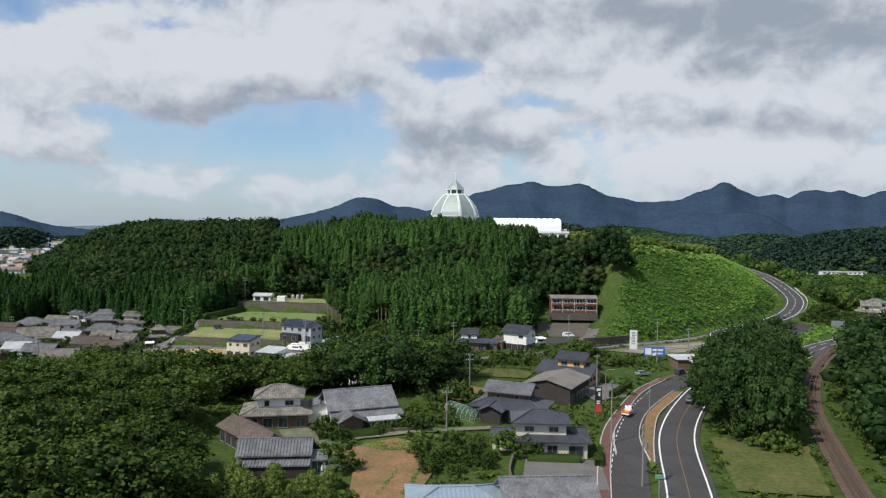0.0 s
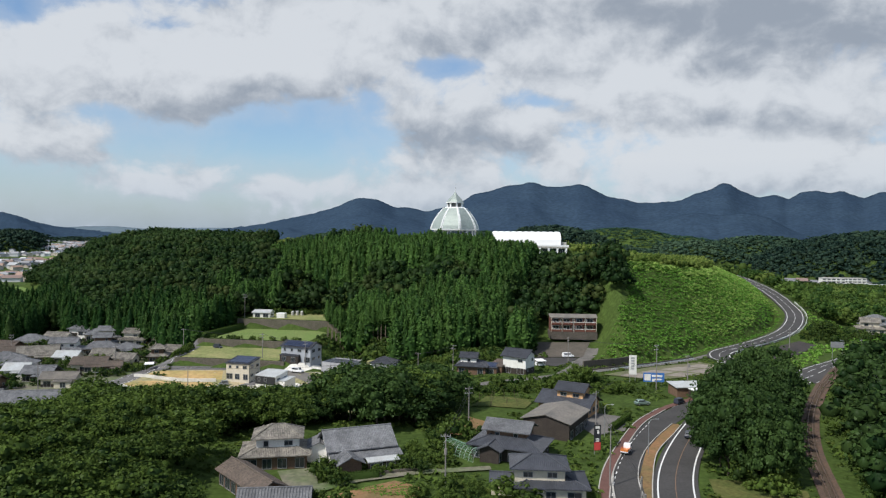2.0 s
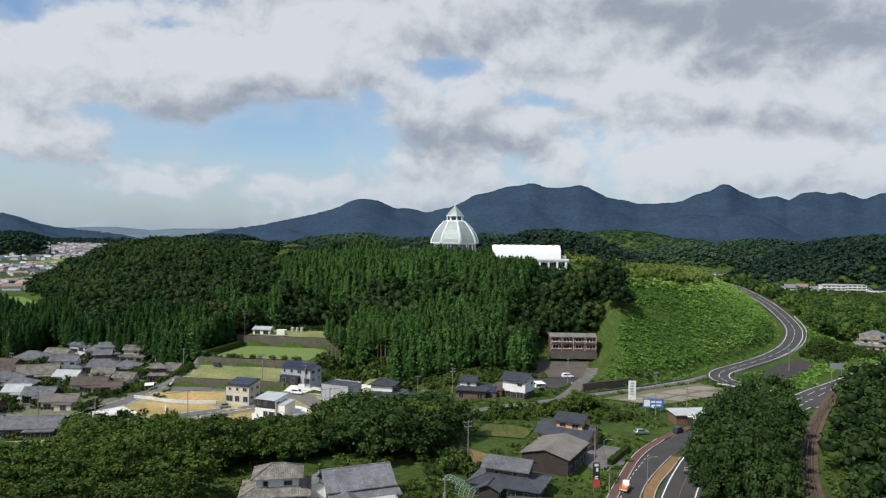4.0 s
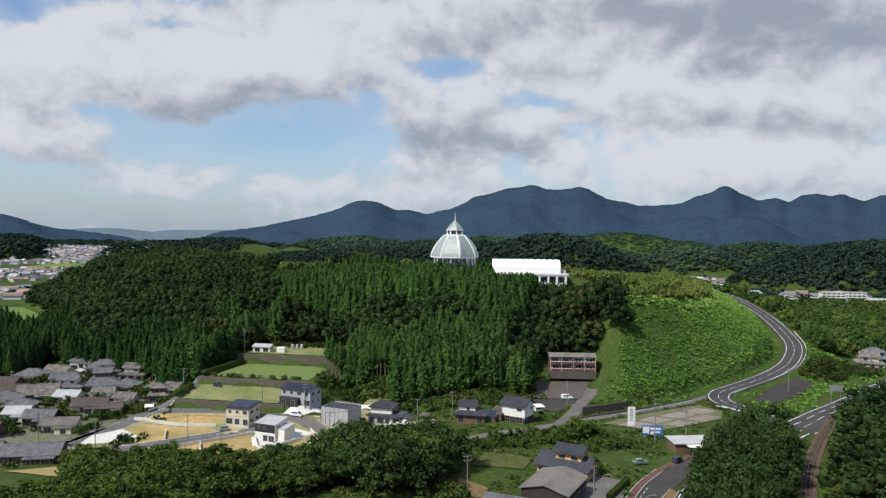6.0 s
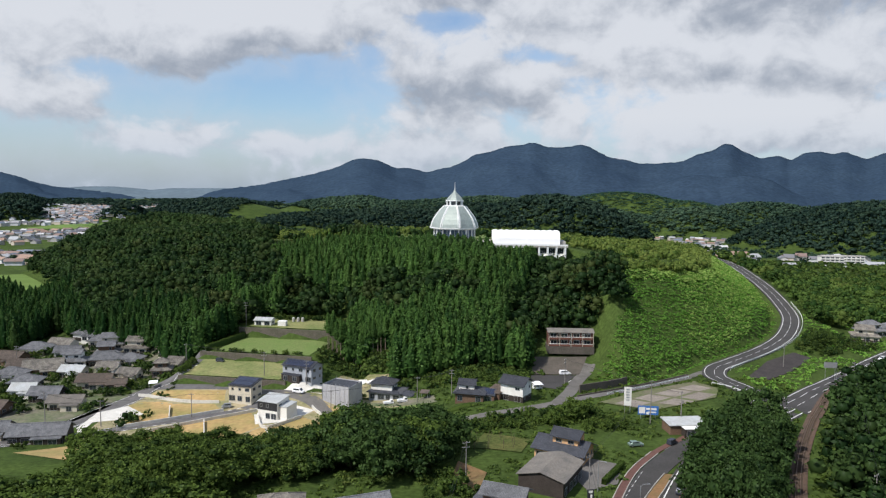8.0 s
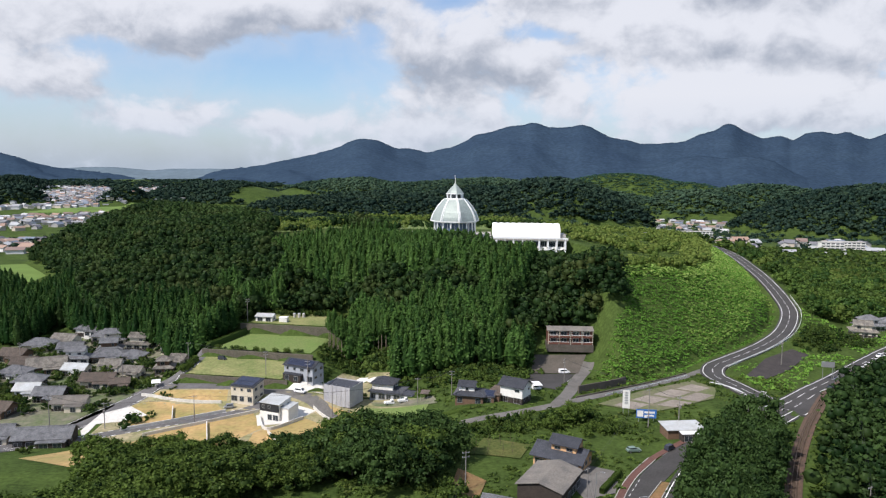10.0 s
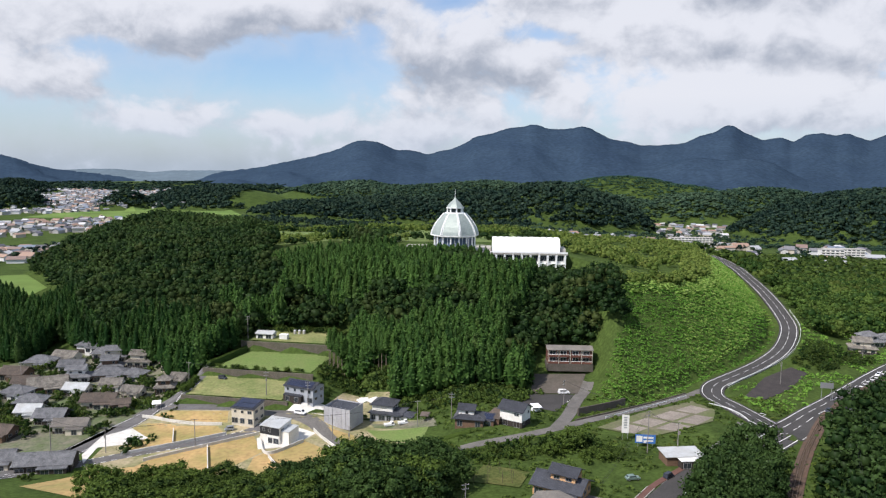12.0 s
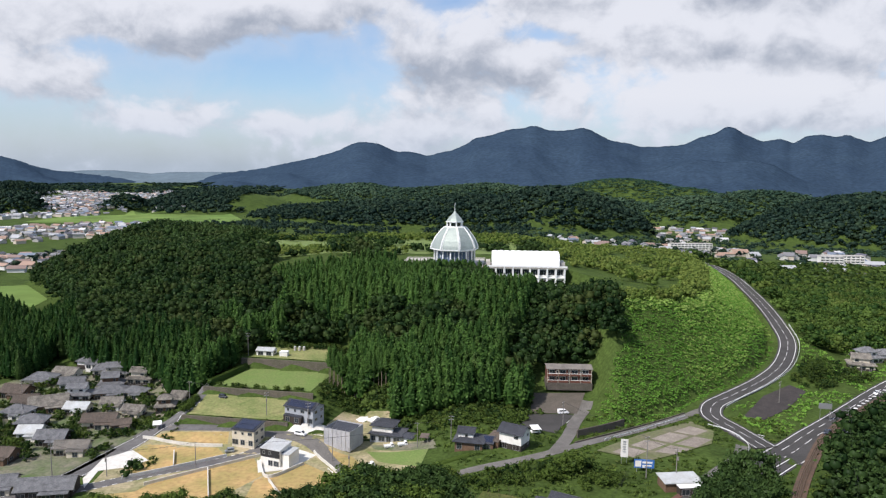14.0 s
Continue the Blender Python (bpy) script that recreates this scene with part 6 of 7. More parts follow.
def crown_mesh(kind, seed, near=False):
    if kind == "cedar":
        v, f, own = conifer(seed, 900, 0.024, 0.17)
    elif kind == "edge_cedar":
        v, f, own = conifer(seed, 420, 0.030, 0.12)
        v = v * [1, 1, 0.62] + [0, 0, 0.38]
    elif kind == "shrub":
        v, f, own = broadleaf(seed, 16, 760, 0.046, 1.0, 0.02)
    elif kind == "bamboo":
        v, f, own = broadleaf(seed, 12, 800, 0.04, 0.5, 0.1)
    elif near:
        v, f, own = broadleaf(seed, 44, 2900, 0.028, 0.86 + 0.08 * (seed % 3), 0.14, 6)
    else:
        v, f, own = broadleaf(seed, 26, 1150, 0.04, 0.86 + 0.08 * (seed % 3), 0.14)
    rng = np.random.default_rng(seed)
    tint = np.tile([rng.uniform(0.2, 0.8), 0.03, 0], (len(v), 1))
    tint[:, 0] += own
    mat = {"cedar": CEDAR, "edge_cedar": CEDAR, "shrub": BROAD, "bamboo": YOUNG, "evergreen": DARKLEAF}.get(kind, BROAD)
    return big_mesh("crown", v, f, mat, tint)


def trunk_mesh(seed, pole=False):
    rng = random.Random(seed)
    bm = tube(bmesh.new(), (0, 0, -0.05), (0, 0, 0.9), 0.014, 0.004, 7) if pole else tube(bmesh.new(), (0, 0, -0.05), (0, 0, 0.34), 0.026, 0.017, 7)
    for k in range(0 if pole else 5):
        a = rng.uniform(0, 6.28)
        tube(bm, (0, 0, rng.uniform(0.16, 0.3)), (0.2 * math.cos(a), 0.2 * math.sin(a), rng.uniform(0.45, 0.6)), 0.013, 0.006, 5)
    me = bpy.data.meshes.new("trunk")
    bm.to_mesh(me)
    bm.free()
    me.materials.append(PALEBARK if pole else BARK)
    return me


LABELS = {"tree": "leafy green broadleaf tree with an uneven crown", "evergreen": "dark evergreen broadleaf tree with a dense crown", "shrub": "rounded green garden shrub", "cedar": "tall dark cedar with drooping sprays", "edge_cedar": "tall cedar with a long bare trunk at the wood's edge", "bamboo": "feathery yellow-green bamboo clump"}


def plant(kind, x, y, tall, wide=1.0, rng=random):
    v = rng.randrange(4 if kind in ("tree", "evergreen") else 2)
    m = pose(x, y, ground(x, y) - 0.1, 0, 0, rng.uniform(0, 360)) @ Matrix.Diagonal((tall * wide, tall * wide, tall, 1))
    near = kind in ("tree", "evergreen") and y < 206
    key = (kind, v, near)
    if key not in PROTO:
        name = "shrub" if kind == "shrub" else "bamboo" if kind == "bamboo" else "tree"
        ob = thing(name, LABELS[kind], name, None, {"shrub": "garden shrubs", "bamboo": "bamboo clumps"}.get(kind, "trees in the valley"))
        part("crown", crown_mesh(kind, 200 + 17 * v + len(kind), near), None, ob)
        if kind != "shrub":
            part("trunk", trunk_mesh(v, kind == "edge_cedar"), None, ob)
        PROTO[key] = (ob, m)
        ob.matrix_world = m
        return ob
    ob, m0 = PROTO[key]
    made = copy_thing(ob, Matrix.Identity(4))
    made.matrix_basis = m
    return made


def stand(kind, poly, gap, tall, wide=(0.9, 1.2), seed=0, avoid=None, pure=False):
    rng = random.Random(seed)
    xs, ys = [p[0] for p in poly], [p[1] for p in poly]
    x, y = scatter((min(xs), max(xs), min(ys), max(ys)), gap, 500 + seed, lambda a, b: inside(poly, a, b))
    for a, b in zip(x, y):
        if avoid is None or not avoid(a, b):
            plant(kind if pure or rng.random() < 0.8 else ("tree" if kind == "evergreen" else kind), a, b, rng.uniform(*tall), rng.uniform(*wide), rng)


def thicket(poly, gap, tall, wide, seed):
    xs, ys = [p[0] for p in poly], [p[1] for p in poly]
    x, y = scatter((min(xs), max(xs), min(ys), max(ys)), gap, 500 + seed, lambda a, b: inside(poly, a, b) & ~np.any([np.hypot(a - p, b - q) < 0.8 * r for p, q, r in SPOTS], axis=0))
    wood("shrubbery", x, y, bushes, tall, BROAD, "mixed green shrubs and low growth", seed, sink=0.1, tone=(0.0, 1.2), warm=0.1, wide=wide)


bushes = [broadleaf(130 + k, 8, 150, 0.066, 1.0, 0.02, 4) for k in range(5)]
stand("tree", [(-104, 70), (-60, 66), (-36, 82), (-38, 100), (-48, 112), (-50, 128), (-56, 152), (-74, 158), (-84, 136), (-104, 118)], 6.4, (6, 11.5), (0.9, 1.35), 1)
stand("tree", [(-80, 156), (-58, 148), (-42, 158), (-40, 167), (-82, 168)], 5.6, (7, 12.5), (0.9, 1.2), 2)
stand("tree", [(-84, 168), (-40, 167), (-46, 188), (-70, 186), (-92, 180)], 5.6, (6, 9.5), (0.95, 1.25), 20)
stand("evergreen", [(-24, 166), (-2, 170), (3, 186), (2, 197), (-22, 199), (-27, 192)], 5.4, (11.5, 15.0), (0.95, 1.2), 3)
thicket([(-24, 200), (4, 198), (6, 214), (-8, 226), (-18, 218)], 2.8, (1.4, 3.6), (0.9, 1.2), 26)
stand("evergreen", [(-46, 166), (-24, 165), (-27, 203), (-34, 200), (-46, 190)], 5.4, (6.5, 9.5), (0.95, 1.2), 21)
stand("evergreen", [(55, 131), (62, 126), (67, 140), (77, 162), (86, 180), (90, 193), (84, 193), (72, 174), (61, 158), (55, 145)], 4.6, (12, 18), (0.7, 0.95), 4, pure=True)
thicket([(53, 127), (61, 121), (70, 140), (66, 146), (56, 134)], 3.0, (2, 5), (0.8, 1.1), 27)
rail_wood = [(68, 100), (130, 80), (260, 110), (275, 300), (236, 318), (190, 280), (145, 245), (126, 219), (109.5, 190), (93.5, 158), (82, 131)]
x, y = scatter((70, 280, 80, 320), 7.2, 77, lambda a, b: inside(rail_wood, a, b))
wood("railway_wood", x, y, [broadleaf(90 + k, 12, 190, 0.055, 0.85, 0.12, 4) for k in range(5)], (7.5, 12), DARKLEAF, "broadleaf wood on the bank beside the railway", 77, tone=(0.1, 1.2), warm=0.08, wide=(0.95, 1.25))
thicket([(70, 112), (78, 110), (100, 158), (122, 206), (117, 208), (94, 164)], 3.0, (1.5, 4.0), (0.8, 1.1), 28)
stand("shrub", [(-36, 90), (-8, 88), (-9, 97), (-36, 99)], 3.0, (1.8, 3.4), (0.8, 1.1), 7)
stand("bamboo", [(-34, 98), (-15, 97), (-14, 104), (-33, 105.5)], 2.8, (2.6, 4.4), (0.8, 1.0), 8)
stand("shrub", [(-3, 108), (9, 108), (11, 124), (2, 128), (-4, 120)], 4.2, (1.5, 3.4), (0.8, 1.1), 9)
stand("shrub", [(-14, 131), (-2, 134), (4, 144), (-3, 154), (-8, 140), (-18, 135)], 3.2, (1.8, 3.6), (0.8, 1.1), 10)
thicket([(-1, 150), (10, 154), (4, 166), (-6, 170), (-8, 156)], 4.2, (2.5, 5), (0.8, 1.1), 11)
thicket([(8, 200), (30, 204), (50, 214), (50, 224), (36, 216), (10, 210)], 3.4, (2, 4.2), (0.8, 1.1), 12)
stand("shrub", [(40, 196), (56, 206), (60, 214), (44, 208)], 3.6, (1.5, 3), (0.9, 1.2), 13)
thicket([(-98, 294.8), (-56, 287.4), (-56, 289.2), (-98, 296.6)], 2.3, (1.2, 2.4), (0.8, 1.1), 14)
stand("shrub", [(-103, 269), (-100, 269), (-99, 286), (-102, 286)], 2.2, (2.0, 3.4), (0.7, 0.9), 23)
thicket([(-88, 341), (-36, 333), (-36, 338), (-60, 346), (-88, 347)], 2.6, (1.5, 3.4), (0.8, 1.1), 24)
thicket([(-54, 266), (-44, 268), (-43, 310), (-49, 310)], 2.2, (0.6, 2.0), (1.0, 1.3), 25)
thicket([(-124, 258), (-108, 262), (-108, 276), (-124, 272)], 3.8, (1.5, 3.2), (0.8, 1.1), 15)
thicket([(-200, 240), (-116, 232), (-116, 316), (-196, 340)], 6.0, (1.8, 4.4), (0.8, 1.1), 16)
thicket([(-20, 262), (24, 250), (30, 262), (26, 274), (-16, 276)], 4.5, (1.5, 4), (0.8, 1.2), 17)
thicket([(-44, 284), (-20, 285), (-20, 296), (-44, 298)], 3.2, (1.2, 2.6), (0.8, 1.2), 18)
thicket([(160, 300), (200, 316), (196, 350), (176, 340), (158, 312)], 4.5, (1.5, 4.5), (0.8, 1.2), 19)
for x, y, h in [(12.0, 121, 4.6), (15.5, 119.5, 3.8), (41, 212, 7.5), (34, 206, 5.0), (-20.5, 116, 4.0), (-16, 112, 4.6), (-21, 131, 4.4), (-18, 127.5, 3.0), (172, 318, 8), (178, 326, 7)]:
    plant("shrub" if h < 5 else "tree", x, y, h, 1.0, random.Random(int(h * 10)))
rng = random.Random(12)
for k in range(34):
    px = -49 + 29 * (k % 17) / 16 + rng.uniform(-0.6, 0.6)
    plant("edge_cedar", px, 300.5 + 4.2 * (k // 17) - 0.12 * (px + 34) + rng.uniform(-1.0, 1.0), rng.uniform(14.5, 18.0), rng.uniform(0.85, 1.1), rng)


def hedge(pts, tall, wide, label):
    p = line_points(pts, 0.5)
    rng = np.random.default_rng(int(abs(pts[0][0] * 10)))
    d = np.gradient(p[:, :2], axis=0)
    d /= np.hypot(d[:, 0], d[:, 1])[:, None]
    nr = np.stack([-d[:, 1], d[:, 0]], 1)
    top = thing("hedge", label, "hedge")
    v, f = [], []
    for q, o in zip(p, nr):
        g = ground(q[0], q[1])
        for s, k in ((-1, -0.2), (-1, 0.9), (1, 0.9), (1, -0.2)):
            v.append((q[0] + s * o[0] * wide * 0.42, q[1] + s * o[1] * wide * 0.42, g + tall * k))
    n = len(p)
    f = [(4 * i + a, 4 * i + b, 4 * i + 4 + b, 4 * i + 4 + a) for i in range(n - 1) for a, b in ((0, 1), (1, 2), (2, 3))] + [(0, 1, 2, 3), (4 * n - 4, 4 * n - 3, 4 * n - 2, 4 * n - 1)]
    m = n * 40
    k = rng.integers(0, n, m)
    s = rng.uniform(-0.5, 0.5, m) * wide
    h = np.where(np.abs(s) > wide * 0.38, rng.uniform(0.05, 1, m), rng.uniform(0.86, 1.05, m)) * tall
    c = np.column_stack([p[k, 0] + nr[k, 0] * s, p[k, 1] + nr[k, 1] * s, height(p[k, 0], p[k, 1]) + h])
    lv, lf = leaf_quads(rng, c, np.full(m, 0.13))
    allv, allf = np.vstack([np.array(v), lv]), np.vstack([np.array(f), lf + len(v)])
    part("foliage", big_mesh("foliage", allv, allf, BROAD, np.tile([0.4, 0.0, 0], (len(allv), 1))), None, top)
    return top


hedge([(14.5, 117.3), (19, 116.8), (23.2, 116.6)], 1.5, 1.3, "clipped green hedge before the cream house")
hedge([(25.8, 114.5), (26.6, 118.5), (27.2, 121.5)], 1.4, 1.5, "clipped box hedge beside the footway")
hedge([(39.5, 163.5), (43, 169), (46.8, 175)], 1.7, 1.4, "clipped roadside hedge with a white rail")
hedge([(-20, 128.8), (-15, 130.2), (-11.5, 131.4)], 1.6, 1.4, "clipped garden hedge before the farmhouse")
hedge([(-90, 319), (-95, 306), (-99.5, 296)], 2.6, 2.2, "tall dark hedge along the terrace lane")
hedge([(-7, 222), (2, 224), (10, 226)], 1.2, 1.2, "low hedge beside the lane")


# ---------------------------------------------------------------- vehicles
def vehicle(kind, x, y, turn, paint, label, lift=0.14, group="parked cars", load=None):
    """A car, van or small truck with cabin, glass, lights and wheels; its nose points along +x before the turn."""
    top = thing("truck" if kind == "truck" else "car", label, "truck" if kind == "truck" else "car", pose(x, y, ground(x, y) + lift, 0, 0, turn), group)
    L, W = {"car": (4.1, 1.7), "van": (4.5, 1.75), "kei": (3.4, 1.48), "truck": (3.6, 1.6)}[kind]
    if kind == "car":
        side = [(-2.05, 0.35), (-2.05, 0.85), (-1.85, 0.95), (1.1, 0.98), (1.95, 0.78), (2.05, 0.35)]
        cab = [(-1.75, 0.93), (-1.35, 1.46), (0.25, 1.48), (1.05, 0.95)]
    elif kind == "van":
        side = [(-2.2, 0.35), (-2.25, 1.0), (1.4, 1.0), (2.1, 0.85), (2.25, 0.35)]
        cab = [(-2.2, 0.98), (-2.1, 1.85), (0.7, 1.85), (1.5, 0.98)]
    elif kind == "kei":
        side = [(-1.7, 0.35), (-1.7, 0.95), (1.2, 0.95), (1.65, 0.8), (1.7, 0.35)]
        cab = [(-1.65, 0.93), (-1.55, 1.72), (0.7, 1.72), (1.2, 0.93)]
    else:
        side = [(-1.8, 0.5), (-1.8, 0.75), (1.75, 0.75), (1.8, 0.4)]
        cab = [(0.55, 0.7), (0.6, 1.8), (1.45, 1.8), (1.8, 1.0), (1.8, 0.7)]

    def prism(prof, half, taper=1.0):
        bm = bmesh.new()
        top_z = max(p[1] for p in prof)
        rows = [[bm.verts.new((px, s * half * (taper if pz > top_z - 0.2 else 1.0), pz)) for px, pz in prof] for s in (-1, 1)]
        k = len(prof)
        for i in range(k):
            bm.faces.new((rows[0][i], rows[0][(i + 1) % k], rows[1][(i + 1) % k], rows[1][i]))
        bm.faces.new(rows[0])
        bm.faces.new(rows[1][::-1])
        bmesh.ops.recalc_face_normals(bm, faces=bm.faces)
        bmesh.ops.bevel(bm, geom=bm.edges[:], offset=0.05, segments=1, affect="EDGES")
        return bm

    part("body", prism(side, W / 2), paint, top)
    part("cabin", prism(cab, W / 2 * 0.97, 0.86), paint, top)
    x0, x1, zt = cab[0][0], cab[-1][0], max(c[1] for c in cab)
    for s in (-1, 1):
        bm = box(bmesh.new(), ((x0 + x1) / 2 - 0.1, s * W * 0.455, (0.98 + zt) / 2 + 0.02), (abs(x1 - x0) * 0.68, 0.1, (zt - 0.98) * 0.58))
        part("side_window", bm, GLASS, top)
        bm = box(bmesh.new(), (L / 2 - 0.06, s * W * 0.36, 0.68), (0.08, 0.3, 0.16))
        part("headlight", bm, PLASTER, top)
        bm = box(bmesh.new(), (-L / 2 + 0.06, s * W * 0.40, 0.75), (0.08, 0.2, 0.2))
        part("tail_light", bm, SIGNRED, top)
    a, b = Vector((cab[-2][0], 0, cab[-2][1])), Vector((cab[-1][0], 0, cab[-1][1]))
    mid, ang = (a + b) / 2, math.atan2(b.z - a.z, b.x - a.x)
    bm = box(bmesh.new(), (0, 0, 0), ((b - a).length * 0.8, W * 0.78, 0.04))
    bm.transform(Matrix.Translation(mid + Vector((0.03, 0, 0.03))) @ Matrix.Rotation(-ang, 4, "Y"))
    part("windscreen", bm, GLASS, top)
    if kind == "truck":
        bm = box(bmesh.new(), (-0.65, 0, 0.8), (2.3, W, 0.1))
        for c, q in (((-0.65, W / 2, 1.0), (2.3, 0.06, 0.4)), ((-0.65, -W / 2, 1.0), (2.3, 0.06, 0.4)), ((-1.8, 0, 1.0), (0.06, W, 0.4))):
            box(bm, c, q)
        part("load_bed", bm, load or paint, top)
    else:
        part("rear_window", box(bmesh.new(), (x0 + 0.16, 0, zt - 0.28), (0.16, W * 0.72, 0.34)), GLASS, top)
    for i in (-1, 1):
        for s in (-1, 1):
            wheel = part("wheel", tube(bmesh.new(), (i * L * 0.31, s * (W / 2 - 0.2), 0.31), (i * L * 0.31, s * (W / 2 + 0.01), 0.31), 0.31, n=12), RUBBER, top)
            part("rim", tube(bmesh.new(), (i * L * 0.31, s * (W / 2 - 0.1), 0.31), (i * L * 0.31, s * (W / 2 + 0.03), 0.31), 0.18, n=8), STEEL, wheel)
    return top


vehicle("truck", 39.0, 147.5, 62, CARWHITE, "small white service truck with an orange load bed", 0.2, "vehicles on the road", ORANGE)
vehicle("van", 48.6, 271.0, 8, CARWHITE, "white van parked below the apartments")
vehicle("car", 54.3, 190.0, 10, CARGREEN, "grey-green hatchback parked on the grass", 0.05)
vehicle("kei", 64.8, 191.5, 40, CARDARK, "dark compact car beside the low shop", 0.05)
vehicle("van", -52.0, 254.5, -20, CARWHITE, "white van on the pale forecourt", 0.15)
vehicle("kei", -62.5, 246.0, 150, CARDARK, "dark car in the white house's carport", 0.15)
vehicle("truck", -18.5, 248.5, 20, CARWHITE, "white pickup parked beside the grey house", 0.1)
vehicle("truck", -13.5, 248.0, 20, CARWHITE, "white pickup in the gravel yard", 0.1)
vehicle("truck", -24.0, 233.0, 40, CARWHITE, "white work truck beside the building site", 0.15)
vehicle("truck", -27.0, 229.0, 30, CARBLUE, "blue work truck beside the building site", 0.15)
vehicle("kei", -75.5, 244.5, 200, CARSILVER, "silver car on the estate road", 0.2)
vehicle("kei", -91.0, 287.0, -10, CARDARK, "dark car below the terrace wall", 0.1)
vehicle("kei", -17.6, 111.6, 30, CARWHITE, "white car beside the barn", 0.15)
vehicle("car", 56.5, 159.5, 62, CARDARK, "dark car in the shade of the grove", 0.2, "vehicles on the road")
vehicle("car", 140.0, 247.0, 222, CARDARK, "dark car approaching the junction", 0.22, "vehicles on the road")
vehicle("car", 186.0, 293.5, 222, CARWHITE, "white car on the highway", 0.22, "vehicles on the road")
vehicle("kei", 34.6, 247.5, 10, CARWHITE, "white car under the small carport", 0.15)

# ---------------------------------------------------------------- poles, cables and street furniture


def utility_pole(x, y, tall, turn=0.0, arms=2, can=True):
    top = thing("utility_pole", "tall grey concrete utility pole with crossarms", "utility pole", pose(x, y, ground(x, y), 0, 0, turn), "utility poles")
    part("shaft", tube(bmesh.new(), (0, 0, -0.5), (0, 0, tall), 0.17, 0.10, 10), POLEGREY, top)
    for k in range(arms):
        z = tall - 0.5 - 1.1 * k
        arm = part("crossarm", box(bmesh.new(), (0, 0.12, z), (1.9, 0.1, 0.1)), STEEL, top)
        for u in (-0.85, -0.3, 0.3, 0.85):
            part("insulator", tube(bmesh.new(), (u, 0.12, z + 0.05), (u, 0.12, z + 0.3), 0.05, n=6), CONCRETE, arm)
    if can:
        part("transformer", tube(bmesh.new(), (0, -0.45, tall - 3.6), (0, -0.45, tall - 2.6), 0.28, n=10), POLEGREY, top)
    return top


POLES = [(1.0, 126, 10, 0), (6.6, 165, 10, 20), (31.0, 128, 11.5, 60), (30.5, 106, 9.5, 70), (33.2, 150.5, 12.5, 40), (63.8, 209, 13.5, 30), (72, 206, 11, 30), (46, 256, 10, 60), (-103.5, 283, 9.5, 10), (-68, 268, 9.5, 20),
         (-83, 231, 9.5, 10), (-37.5, 238, 9, 0), (-110, 224, 9, 10), (-127, 222, 12, 10), (-128, 277, 8.5, 0), (-50, 259, 9, 10), (-8, 243, 9.5, 0), (4, 242, 9.5, 0), (-31, 233, 7, 0), (-91, 326, 11, 0), (150, 252, 9, 30), (84, 118, 9, 30), (96, 150, 9, 30), (140, 284, 9.5, 40), (196, 322, 9, 30), (-183, 300, 9, 0)]
for k, (x, y, tall, turn) in enumerate(POLES):
    utility_pole(x, y, tall, turn, 1 + k % 2, k % 3 == 0)


def cable(a, b, sag, r=0.025):
    """A hanging cable between two pole tops."""
    cu = bpy.data.curves.new("cable", "CURVE")
    cu.dimensions, cu.bevel_depth, cu.bevel_resolution = "3D", r, 0
    sp = cu.splines.new("POLY")
    sp.points.add(12)
    for i in range(13):
        u = i / 12
        p = Vector(a).lerp(Vector(b), u)
        sp.points[i].co = (p.x, p.y, p.z - sag * 4 * u * (1 - u), 1)
    cu.materials.append(CABLE)
    return tagged(new("power_cable", cu), "thin black overhead cable between poles", "cable", "overhead cables")


for i, j in ((3, 2), (2, 4), (4, 5), (5, 6), (5, 7), (0, 1), (13, 12), (12, 10), (10, 11), (11, 16), (16, 17), (8, 9), (9, 15), (21, 22), (22, 20)):
    a, b = POLES[i], POLES[j]
    for off in (-0.3, 0.3):
        cable((a[0] + off, a[1], ground(a[0], a[1]) + a[2] - 0.2), (b[0] + off, b[1], ground(b[0], b[1]) + b[2] - 0.2), 0.8)


def street_lamp(x, y, turn):
    top = thing("street_lamp", "slim grey street lamp with a curved arm", "street lamp", pose(x, y, ground(x, y), 0, 0, turn), "street lamps")
    part("pole", tube(bmesh.new(), (0, 0, -0.3), (0, 0, 7.0), 0.09, 0.06, 8), STEEL, top)
    bm = tube(bmesh.new(), (0, 0, 6.9), (0.5, 0, 7.4), 0.05, n=6)
    tube(bm, (0.5, 0, 7.4), (1.5, 0, 7.55), 0.045, n=6)
    part("arm", bm, STEEL, top)
    part("lamp_head", box(bmesh.new(), (1.7, 0, 7.53), (0.7, 0.25, 0.14), 0, 0.03), STEEL, top)


for x, y, turn in ((43.5, 147, 0), (37.3, 160, -30), (74.5, 192, 30), (150, 263, 200)):
    street_lamp(x, y, turn)


def bars(parent, w, h, rows, mat, y, x0=0.0, z0=0.0):
    """Illegible writing as plain bars."""
    for x, z, a, b in rows:
        part("lettering_bar", box(bmesh.new(), (x0 + x * w, y, z0 + z * h), (a * w, 0.02, b * h)), mat, parent)


def sign_board(name, x, y, turn, w, h, foot, mat, label, rows, ink, legs=2):
    top = thing(name, label, "sign", pose(x, y, ground(x, y), 0, 0, turn))
    for s in ([-1, 1] if legs == 2 else [0]):
        part("post", tube(bmesh.new(), (s * w * 0.36, 0.12, -0.3), (s * w * 0.36, 0.12, foot + h * 0.9), 0.08, n=8), STEEL, top)
    panel = part("panel", box(bmesh.new(), (0, 0, foot + h / 2), (w, 0.12, h), 0, 0.02), mat, top)
    bars(panel, w, h, rows, ink, -0.075, 0, foot)
    return top


